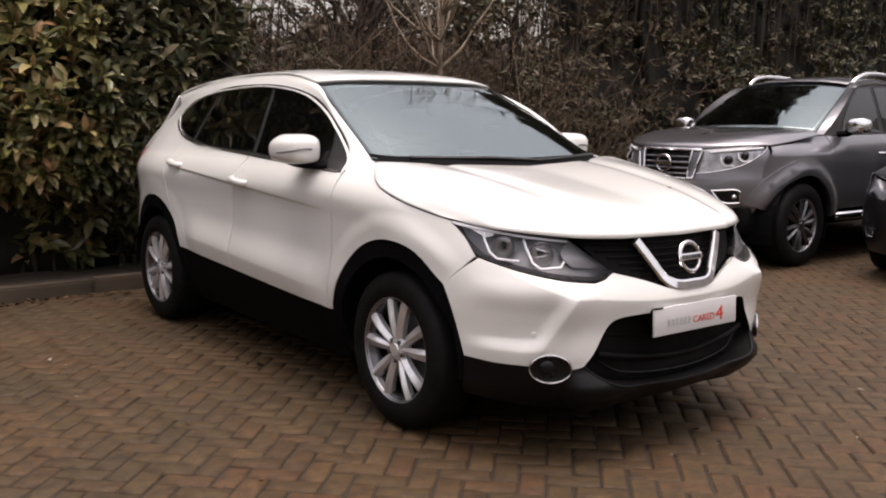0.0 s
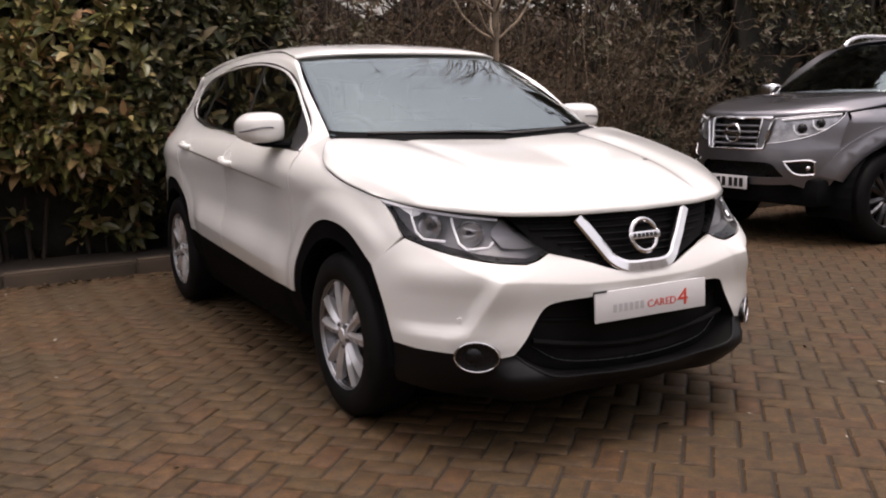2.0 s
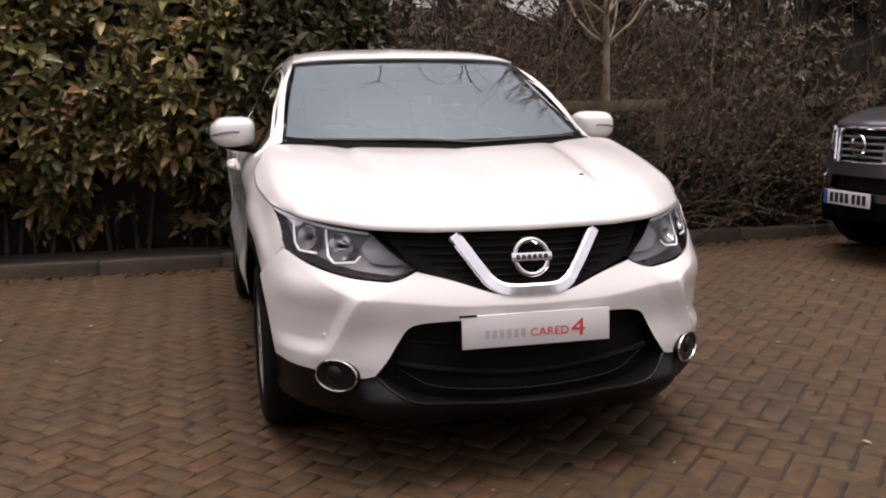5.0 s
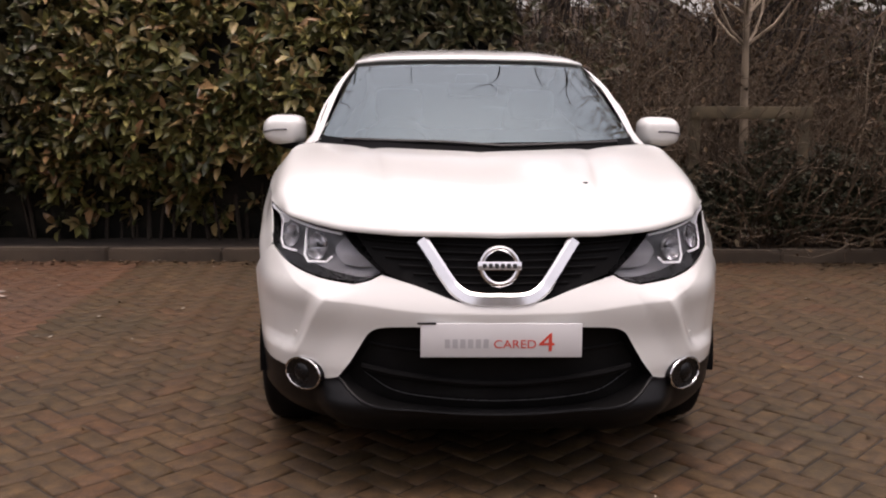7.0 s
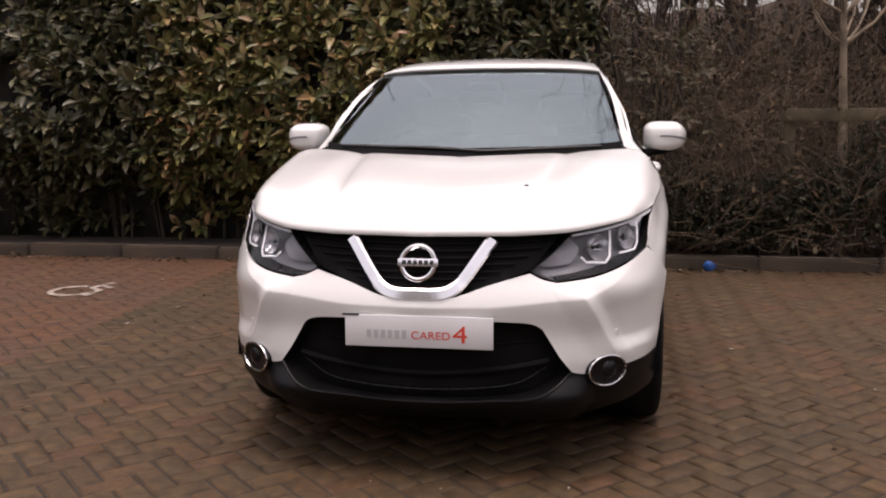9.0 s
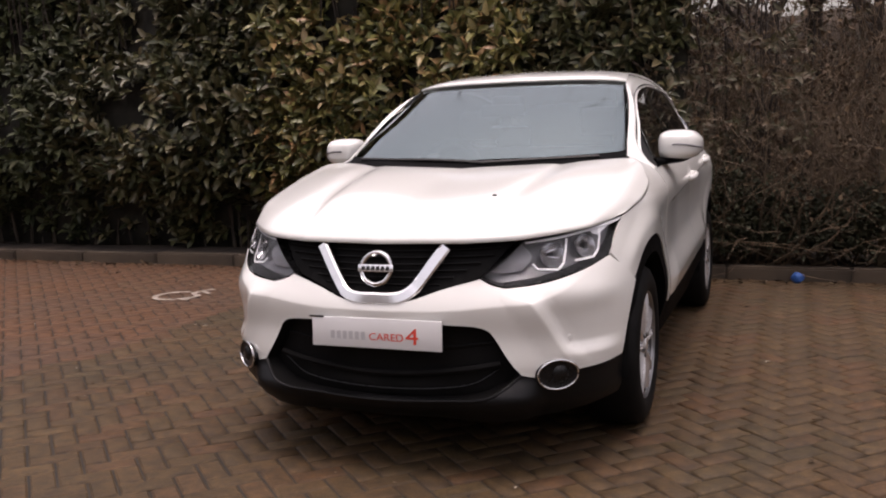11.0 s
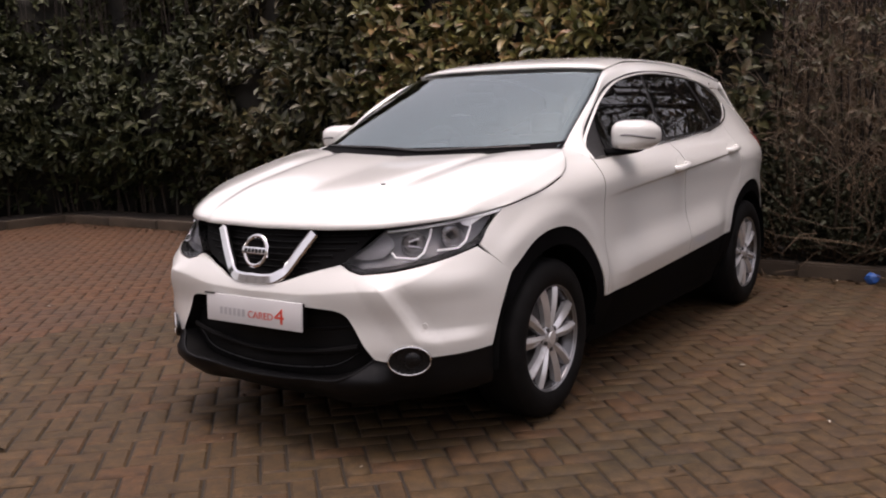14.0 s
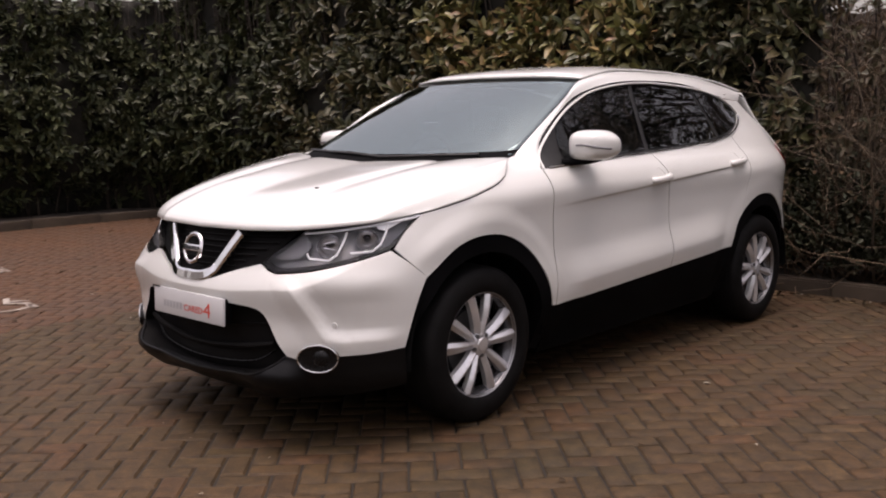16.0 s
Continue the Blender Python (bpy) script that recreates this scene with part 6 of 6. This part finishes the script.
            N.append(d + 0.6 * np.array([0, 0, 1.0]) + np.array([rs.gauss(0, 0.3), rs.gauss(0, 0.3), rs.gauss(0, 0.3)]))
            L.append(size * rs.uniform(0.65, 1.25))
    return np.array(P), np.array(A), np.array(N), np.array(L)


def hedge_bush(name, label, m, width, height, count, seed, leaf, size=0.105, leaves=8, thin=0.0, inner=True):
    """One shrub of a hedge: stems, leaves and a dark sheet added for the shade inside. Local u runs along the hedge, -v
    faces the car park.
    """
    rs = random.Random(seed)
    t = thing(name, label, "hedge", group="hedge shrubs")
    P, A, N, L = sprigs(rs, count, -width / 2 - 0.12, width / 2 + 0.12, 0.12, height, seed * 3.7, leaves, size, thin=thin)
    leaf_cloud("foliage", P, A, N, L, L * 0.40, leaf, t)
    paths = []
    for _ in range(26):
        u = rs.uniform(-width / 2, width / 2)
        v = rs.uniform(0.38, 0.7)
        pts = [(u, v, 0.0)]
        for k in range(5):
            q = pts[-1]
            pts.append((q[0] + rs.gauss(0, 0.07), q[1] + rs.gauss(-0.03, 0.05), q[2] + height / 5.2))
        paths.append((pts, rs.uniform(0.010, 0.022), 0.004))
    tagged(twig_mesh("stem_growth", paths, DARK_BARK, t, seg=5), kind="stuff")
    # added backing sheet: the dark between the leaves built as a surface
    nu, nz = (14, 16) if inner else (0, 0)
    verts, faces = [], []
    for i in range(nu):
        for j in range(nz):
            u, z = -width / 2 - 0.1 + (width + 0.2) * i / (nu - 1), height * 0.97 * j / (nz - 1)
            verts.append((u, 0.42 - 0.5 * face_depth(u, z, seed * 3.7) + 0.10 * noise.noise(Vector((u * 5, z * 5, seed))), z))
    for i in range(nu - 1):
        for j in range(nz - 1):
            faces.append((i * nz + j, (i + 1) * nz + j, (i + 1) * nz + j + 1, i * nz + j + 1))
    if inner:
        ob = link_mesh("shade_sheet", verts, faces, INNER_SHADE, t)
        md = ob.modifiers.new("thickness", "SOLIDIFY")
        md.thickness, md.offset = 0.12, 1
    t.matrix_world = m
    return t


LAUREL_WORDS = "dense evergreen laurel hedge with glossy mottled green leaves"
k = 0
x = KERB_X - 0.1
while x < 0.0:
    w = 1.25
    # LAUREL on the lit stretch, SHADED where shade is put into the leaf colour
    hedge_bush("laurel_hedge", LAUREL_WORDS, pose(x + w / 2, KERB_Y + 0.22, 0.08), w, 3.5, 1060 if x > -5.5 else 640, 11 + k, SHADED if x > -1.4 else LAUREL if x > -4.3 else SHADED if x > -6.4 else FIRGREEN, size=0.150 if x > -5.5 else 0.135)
    x += w
    k += 1
for j in range(6):
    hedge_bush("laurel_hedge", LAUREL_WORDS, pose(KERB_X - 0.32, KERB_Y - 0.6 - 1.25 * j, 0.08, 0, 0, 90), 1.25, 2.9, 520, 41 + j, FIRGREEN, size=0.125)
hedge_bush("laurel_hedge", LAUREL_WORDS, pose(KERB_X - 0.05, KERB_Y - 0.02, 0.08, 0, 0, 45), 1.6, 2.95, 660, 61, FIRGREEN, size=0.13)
# a mottled bronze-green hedge behind the pickup
for j in range(8):
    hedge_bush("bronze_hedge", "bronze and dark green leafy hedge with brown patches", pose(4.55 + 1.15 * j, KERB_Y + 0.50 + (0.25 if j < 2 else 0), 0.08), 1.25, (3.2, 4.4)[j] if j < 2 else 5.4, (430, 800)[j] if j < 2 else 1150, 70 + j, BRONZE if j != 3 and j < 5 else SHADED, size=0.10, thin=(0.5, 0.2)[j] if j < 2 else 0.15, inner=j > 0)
# a thinner shrub with dry leaves where the hedge ends
hedge_bush("thin_shrub", "thinning shrub with some green and dry leaves", pose(0.72, KERB_Y + 0.50, 0.08), 1.3, 2.5, 330, 91, BRONZE, size=0.09, thin=0.4, inner=False)


def curved(rs, start, direction, length, bend, n=6, rise=0.0):
    pts = [np.array(start, float)]
    d = np.array(direction, float)
    d /= np.linalg.norm(d)
    for _ in range(n):
        d = d + np.array([rs.gauss(0, bend), rs.gauss(0, bend), rs.gauss(0, bend) + rise])
        d /= np.linalg.norm(d)
        pts.append(pts[-1] + d * length / n)
    return pts


def scrub(at, width, height, stems, seed, dead, mat, label="tangle of bare brown twigs with a few dead leaves"):
    """A leafless thicket: arching stems, side twigs and hanging dead leaves."""
    rs = random.Random(seed)
    t = thing("bare_shrub", label, "shrub", group="bare shrubs")
    paths, P, A = [], [], []
    for _ in range(stems):
        s = (rs.uniform(-width / 2, width / 2), rs.uniform(-0.3, 0.5), 0)
        p = curved(rs, s, (rs.gauss(0, 0.35), rs.gauss(-0.05, 0.3), 1), height * rs.uniform(0.5, 1.15), 0.22, 7)
        paths.append((p, rs.uniform(0.005, 0.011), 0.0025))
        for _ in range(5):
            q = p[rs.randrange(2, len(p))]
            b = curved(rs, q, (rs.gauss(0, 1), rs.gauss(0, 0.7), rs.gauss(0.3, 0.6)), rs.uniform(0.25, 0.6), 0.3, 4)
            paths.append((b, 0.0035, 0.0015))
            for _ in range(dead):
                P.append(b[rs.randrange(1, len(b))] + np.array([rs.gauss(0, 0.03) for _ in range(3)]))
                A.append([rs.gauss(0, 1), rs.gauss(0, 1), rs.gauss(-0.5, 0.7)])
    tagged(twig_mesh("twig_growth", paths, mat, t, seg=3), kind="stuff")
    if P:
        P, A = np.array(P), np.array(A)
        L = np.array([rs.uniform(0.03, 0.07) for _ in P])
        leaf_cloud("dead_leaves", P, A, np.array([[rs.gauss(0, 1), rs.gauss(0, 1), 1] for _ in P]), L, L * 0.5, DEAD, t)
    t.matrix_world = at
    return t


rs = random.Random(77)
for k in range(12):
    scrub(pose(0.7 + 0.38 * k, KERB_Y + 0.55 + rs.uniform(-0.1, 0.3), 0.08), 0.9, 1.9 + rs.uniform(-0.3, 0.5), 30, 200 + k, 2, DULL_TWIG)
for k in range(9):
    scrub(pose(0.2 + 0.75 * k, KERB_Y + 2.2 + rs.uniform(-0.3, 0.5), 0.08), 1.3, 2.9 + rs.uniform(-0.3, 0.5), 55, 300 + k, 3, TWIG)


def low_shrub(at, width, height, seed):
    rs = random.Random(seed)
    t = thing("low_shrub", "low dark evergreen ground shrub along the kerb", "shrub", group="low shrubs")
    P, A, N = [], [], []
    for _ in range(3600):
        w, r = rs.uniform(0, 6.28), math.sqrt(rs.random())
        x, y = r * math.cos(w) * width / 2, r * math.sin(w) * 0.30
        z = height * (1 - 0.7 * r * r) * (0.75 + 0.5 * noise.noise(Vector((x * 3, y * 3, seed)))) * rs.uniform(0.45, 1.05)
        P.append((x, y, max(z, 0.02)))
        A.append((rs.gauss(x, 0.5), rs.gauss(y - 0.3, 0.5), rs.gauss(0.4, 0.4)))
        N.append((rs.gauss(0, 0.4), rs.gauss(-0.3, 0.4), 1))
    L = np.array([rs.uniform(0.035, 0.075) for _ in P])
    leaf_cloud("foliage", np.array(P), np.array(A), np.array(N), L, L * 0.45, EVERGREEN, t)
    paths = []
    for _ in range(50):
        p = curved(rs, (rs.uniform(-width / 3, width / 3), rs.uniform(-0.2, 0.2), 0), (rs.gauss(0, 0.8), rs.gauss(-0.2, 0.6), 0.8), height * rs.uniform(0.8, 1.4), 0.3, 5)
        paths.append((p, 0.006, 0.002))
    tagged(twig_mesh("twig_growth", paths, TWIG, t, seg=3), kind="stuff")
    t.matrix_world = at
    return t


for k in range(7):
    low_shrub(pose(0.75 + 0.62 * k, KERB_Y + 0.33 + rs.uniform(-0.04, 0.06), 0.08), 1.05, 0.98 + rs.uniform(-0.12, 0.18), 400 + k)


def bare_tree(name, label, at, height, girth, seed, fork, mat, depth=4, spread=0.55, first=6, rise=0.0, thick=0.42, crown=0, low=0.0):
    """A leafless tree: trunk and limbs that split again and again."""
    rs = random.Random(seed)
    t = thing(name, label, "tree", group="bare trees")
    trunk, limbs, twigs = [], [], []
    p = curved(rs, (0, 0, 0), (rs.gauss(0, 0.02), rs.gauss(0, 0.02), 1), height * 0.62, 0.03, 9)
    trunk.append((p, girth, girth * 0.45))

    def grow(start, d, length, r, level):
        q = curved(rs, start, d, length, 0.14 if not rise else 0.07, 5, rise)
        (limbs if level == 0 else twigs).append((q, r, r * 0.45))
        if level < depth - 1:
            for _ in range(3 if level else 4):
                at_ = q[rs.randrange(2, len(q))]
                dd = (q[-1] - q[0]) / np.linalg.norm(q[-1] - q[0]) + np.array([rs.gauss(0, spread), rs.gauss(0, spread), rs.gauss(0.15, 0.3)])
                grow(at_, dd, length * rs.uniform(0.45, 0.7), r * 0.5, level + 1)

    for k in range(first):
        i = min(len(p) - 1, max(1, int(len(p) * (fork + (1 - fork) * k / first))))
        w = rs.uniform(0, 6.28)
        grow(p[i], (math.cos(w) * 0.75, math.sin(w) * 0.75, 0.9 if not rise else 0.25), height * rs.uniform(0.28, 0.42), girth * thick, 0)
    if crown:
        # ivy and evergreen sprays round the upper limbs
        P, A = [], []
        for q, r, _ in limbs + twigs:
            for _ in range(crown):
                c = q[rs.randrange(1, len(q))]
                if low < c[2] < 4.6:
                    P.append(c + np.array([rs.gauss(0, 0.22), rs.gauss(0, 0.22), rs.gauss(0, 0.18)]))
                    A.append([rs.gauss(0, 1), rs.gauss(0, 1), rs.gauss(-0.2, 0.6)])
        L = np.array([rs.uniform(0.08, 0.17) for _ in P])
        leaf_cloud("crown", np.array(P), np.array(A), np.array([[rs.gauss(0, 1), rs.gauss(-0.5, 1), 1] for _ in P]), L, L * 0.55, SHADED, t)
    twig_mesh("trunk", trunk, mat, t, seg=10)
    tagged(twig_mesh("limb_growth", limbs, mat, t, seg=6), kind="stuff")
    tagged(twig_mesh("twig_growth", twigs, mat, t, seg=3), kind="stuff")
    t.matrix_world = at
    return t


bare_tree("young_tree", "slender bare young tree with pale upswept branches", pose(2.50, 4.12, 0.08), 3.5, 0.046, 5, 0.72, BARK, depth=4, spread=0.35, first=17, rise=0.32, thick=0.28)
for k, (tx, ty, th) in enumerate(((0.9, 6.8, 7.0), (2.1, 7.6, 7.4), (3.9, 8.0, 7.0), (6.0, 7.2, 7.2), (3.0, 6.6, 6.6))):
    bare_tree("woodland_tree", "tall bare woodland tree behind the hedge", pose(tx, ty, 0.08), th * 0.55, 0.10 + 0.02 * (k % 3), 20 + k, 0.28, DARK_BARK, depth=4, first=7)
for k, (tx, ty, th, low) in enumerate(((-1.6, 7.4, 9.0, 3.3), (1.5, 8.3, 9.5, 4.3), (4.6, 8.6, 9.5, 3.4), (7.4, 7.6, 9.0, 1.6), (9.8, 8.2, 9.5, 1.2))):
    bare_tree("ivy_tree", "tall woodland tree with an ivy-clad dark green crown", pose(tx, ty, 0.08), th * 0.75, 0.15, 60 + k, 0.34, DARK_BARK, depth=4, first=9, crown=26, low=low)


# the far side of the strip: a brown wooded bank
def bank():
    t = thing("woodland_bank", "dim brown woodland undergrowth behind the car park", "undergrowth")
    rs = random.Random(8)
    verts, faces = [], []
    nu, nz = 90, 12
    for i in range(nu):
        for j in range(nz):
            x = -14 + 32 * i / (nu - 1)
            top = 2.65 + 0.55 * noise.noise(Vector((x * 1.1, 0, 3)))
            z = top * j / (nz - 1)
            verts.append((x, 9.0 + z * 0.5 + 0.5 * noise.noise(Vector((x * 0.9, z * 1.2, 1))), z + 0.05))
    for i in range(nu - 1):
        for j in range(nz - 1):
            faces.append((i * nz + j, (i + 1) * nz + j, (i + 1) * nz + j + 1, i * nz + j + 1))
    ob = link_mesh("bank_soil", verts, faces, material("bank_litter", (0.060, 0.040, 0.026), 0.95, vary=0.3, scale=2.5, bump=0.05, bump_scale=12), t)
    ob.modifiers.new("thickness", "SOLIDIFY").thickness = 0.3
    P = np.array([(rs.uniform(-3, 9), rs.uniform(7.2, 9.4), min(abs(rs.gauss(1.1, 0.85)) + 0.1, 2.8)) for _ in range(14000)])
    A = np.array([[rs.gauss(0, 1), rs.gauss(0, 1), rs.gauss(0, 0.7)] for _ in P])
    L = np.array([rs.uniform(0.05, 0.13) for _ in P])
    leaf_cloud("undergrowth", P, A, np.array([[rs.gauss(0, 1), -1, rs.gauss(0.5, 1)] for _ in P]), L, L * 0.45, BRONZE, t, kind="stuff")
    paths = []
    for _ in range(260):
        p = curved(rs, (rs.uniform(-3, 9), rs.uniform(6.8, 9.0), 0), (rs.gauss(0, 0.3), rs.gauss(0, 0.2), 1), rs.uniform(1.4, 3.4), 0.15, 7)
        paths.append((p, rs.uniform(0.006, 0.02), 0.003))
    twig_mesh("sapling_growth", paths, TWIG, t, seg=3)
    tagged(t, kind="stuff")


bank()


# a low timber fence in the scrub
fence = thing("timber_fence", "weathered brown timber post and rail fence", "fence")
WOOD = material("weathered_timber", (0.105, 0.080, 0.044), 0.85, vary=0.25, scale=7, bump=0.03, bump_scale=60)
for x in (2.05, 2.97):
    block("post", (x - 0.045, 4.02, 0.05), (x + 0.045, 4.11, 1.27), WOOD, fence, bevel=0.008)
block("rail", (2.00, 3.99, 1.17), (3.02, 4.02, 1.27), WOOD, fence, bevel=0.006, m=pose(0, 0, 0.0))

# a blue scrap at the kerb
bl = random.Random(3)
bm = bmesh.new()
bmesh.ops.create_icosphere(bm, subdivisions=2, radius=0.05)
for v in bm.verts:
    v.co = Vector((v.co.x * 1.0, v.co.y * 0.7, v.co.z * 0.85)) * (1 + bl.uniform(-0.15, 0.15))
me = bpy.data.meshes.new("blue_wrapper")
bm.to_mesh(me)
bm.free()
me.materials.append(BLUE)
ob = tagged(new("blue_wrapper", me), "crumpled blue plastic wrapper lying against the kerb", "litter")
ob.location = (1.43, 3.68, 0.037)

# worn white marks on the red bays
PAINT = random_material("worn_white_paint", [(0.36, 0.31, 0.26), (0.42, 0.37, 0.32)], 0.8, stain=0.97, stain_scale=14, stain_colour=(0.09, 0.048, 0.030))


def bay_symbol(at):
    t = thing("bay_symbol", "worn white painted symbol on the red paved bay", "road marking", group="painted symbols")

    def stroke(pts, w, name):
        p = [Vector((*q, 0)) for q in pts]
        verts, faces = [], []
        for i, q in enumerate(p):
            d = (p[min(i + 1, len(p) - 1)] - p[max(i - 1, 0)]).normalized()
            n = Vector((-d.y, d.x, 0)) * w / 2
            verts += [q + n, q - n, q - n + Vector((0, 0, -0.003)), q + n + Vector((0, 0, -0.003))]
        for i in range(len(p) - 1):
            for j in range(4):
                faces.append((4 * i + j, 4 * i + (j + 1) % 4, 4 * i + 4 + (j + 1) % 4, 4 * i + 4 + j))
        link_mesh(name, verts, faces, PAINT, t, shade=False)

    stroke([(0.17 * math.cos(a), 0.17 * math.sin(a) - 0.11) for a in np.linspace(2.0, 6.6, 18)], 0.045, "wheel_stroke")
    stroke([(-0.03, 0.24), (0.0, 0.03), (0.14, 0.0), (0.22, -0.18)], 0.05, "figure_stroke")
    stroke([(0.0, 0.12), (0.14, 0.11)], 0.04, "arm_stroke")
    t.matrix_world = at


bay_symbol(pose(-3.15, 2.30, 0.006, 0, 0, -25))
bay_symbol(pose(-5.25, 0.30, 0.006, 0, 0, 60))
bay_symbol(pose(-3.45, -0.25, 0.006, 0, 0, 60))

# fallen leaves on the paving
rs = random.Random(12)
P = np.array([(rs.uniform(-8, 7), rs.uniform(-2.8, 3.6), 0.006) for _ in range(170)] + [(rs.uniform(-8, 5), 3.70 - abs(rs.gauss(0, 0.10)), 0.008) for _ in range(560)])
A = np.array([[rs.gauss(0, 1), rs.gauss(0, 1), 0.08] for _ in P])
L = np.array([rs.uniform(0.02, 0.055) for _ in P])
leaf_cloud("fallen_leaves", P, A, np.array([[rs.gauss(0, 0.2), rs.gauss(0, 0.2), 1] for _ in P]), L, L * 0.6, DEAD, None, "scattered dry brown leaves on the paving", "leaves", kind="stuff", droop=-0.05)
PALE = random_material("pale_litter", [(0.45, 0.40, 0.33), (0.30, 0.26, 0.2)], 0.8, island=True)
P = np.array([(rs.uniform(-8, 5), 3.69 + rs.gauss(0, 0.05), 0.01) for _ in range(40)] + [(rs.uniform(-4, 4), rs.uniform(-2.5, 3.5), 0.006) for _ in range(60)])
A = np.array([[rs.gauss(0, 1), rs.gauss(0, 1), 0.05] for _ in P])
L = np.array([rs.uniform(0.008, 0.05) for _ in P])
leaf_cloud("pale_litter", P, A, np.array([[0, 0, 1.0] for _ in P]), L, L * 0.4, PALE, None, "small pale scraps lying on the paving", "litter", kind="stuff", droop=0)


# ---------------------------------------------------------------- block paving, herringbone
BROWNS = [(0.0515, 0.0293, 0.0103), (0.0619, 0.035, 0.0127), (0.0546, 0.029, 0.0106), (0.0735, 0.0424, 0.016), (0.0693, 0.0324, 0.0121), (0.0578, 0.0344, 0.012)]
BRICK = random_material("brown_paving_block", BROWNS, 0.72, bump=0.005, bump_scale=90, stain=0.55, stain_scale=1.1, stain_colour=(0.034, 0.027, 0.012), mottle=0.45, spec=0.35)
BRICK_I = random_material("brown_paving_blocks", BROWNS, 0.72, bump=0.005, bump_scale=90, stain=0.55, stain_scale=1.1, stain_colour=(0.034, 0.027, 0.012), mottle=0.45, island=True, spec=0.35)
RED_I = random_material("red_paving_blocks", [(0.084, 0.0365, 0.0140), (0.092, 0.0405, 0.0160), (0.075, 0.0345, 0.0150), (0.085, 0.042, 0.0175)], 0.72, bump=0.004, bump_scale=140, stain=0.45, stain_scale=0.8, stain_colour=(0.050, 0.034, 0.023), mottle=0.35, island=True, spec=0.35)
CELL, JOINT_W = 0.1, 0.0090
TURN = radians(45.5)
ca, sa = math.cos(TURN), math.sin(TURN)


def brick_shape():
    """The corners of one block, 200 x 100 mm with a chamfered top."""
    hx, hy = 0.1 - JOINT_W / 2, 0.05 - JOINT_W / 2
    v = []
    for dx, z in ((0.0, -0.03), (0.0, -0.007), (0.008, 0.0)):
        v += [(-hx + dx, -hy + dx, z), (hx - dx, -hy + dx, z), (hx - dx, hy - dx, z), (-hx + dx, hy - dx, z)]
    f = [(8, 9, 10, 11)]
    for a, b in ((0, 4), (4, 8)):
        f += [(a + k, a + (k + 1) % 4, b + (k + 1) % 4, b + k) for k in range(4)]
    return np.array(v), f


BV, BF = brick_shape()
paving = thing("paving", "brown herringbone block paving with dark joints", "paving", kind="structure")
one = bpy.data.meshes.new("brick")
one.from_pydata([tuple(v) for v in BV], [], BF)
one.materials.append(BRICK)
rng = np.random.default_rng(6)
near_count = 0
lots = {"brown": ([], []), "red": ([], [])}
R = 150
for i in range(-R, R):
    for j in range(-R, R):
        kk = (i - j) % 4
        if kk == 0:
            cx, cy, rot = (i + 1) * CELL, (j + 0.5) * CELL, 0.0
        elif kk == 3:
            cx, cy, rot = (i + 0.5) * CELL, (j + 1) * CELL, math.pi / 2
        else:
            continue
        X, Y = cx * ca - cy * sa + 0.02, cx * sa + cy * ca - 0.9
        if not (KERB_X - 0.05 < X < 9.5 and -9.0 < Y < KERB_Y + 0.08):
            continue
        dz = rng.normal(0, 0.0012)
        ang = TURN + rot + rng.normal(0, 0.006)
        tx, ty = rng.normal(0, 0.0035, 2)
        if abs(X) < 2.45 and -2.15 < Y < -0.93 and near_count < 300:
            ob = new("brick", one)
            ob.parent = paving
            ob.matrix_local = Matrix.Translation((X, Y, dz)) @ Euler((tx, ty, ang)).to_matrix().to_4x4()
            near_count += 1
            continue
        red = X < -2.5
        V, F = lots["red" if red else "brown"]
        c, s_ = math.cos(ang), math.sin(ang)
        z = BV[:, 2] + dz + BV[:, 0] * tx + BV[:, 1] * ty
        V.append(np.stack([X + BV[:, 0] * c - BV[:, 1] * s_, Y + BV[:, 0] * s_ + BV[:, 1] * c, z], 1))
        F.append(len(V) - 1)
for key, (V, F) in lots.items():
    v = np.concatenate(V)
    f = (np.arange(len(V))[:, None, None] * 12 + np.array(BF)[None]).reshape(-1, 4)
    me = bpy.data.meshes.new("bricks")
    me.vertices.add(len(v))
    me.vertices.foreach_set("co", v.astype(np.float32).ravel())
    me.loops.add(f.size)
    me.loops.foreach_set("vertex_index", f.astype(np.int32).ravel())
    me.polygons.add(len(f))
    me.polygons.foreach_set("loop_start", np.arange(0, f.size, 4, dtype=np.int32))
    me.update(calc_edges=True)
    me.materials.append(RED_I if key == "red" else BRICK_I)
    ob = new("bricks", me)
    ob.parent = paving
    tagged(ob, ("red" if key == "red" else "brown") + " paving blocks laid in herringbone", kind="stuff")
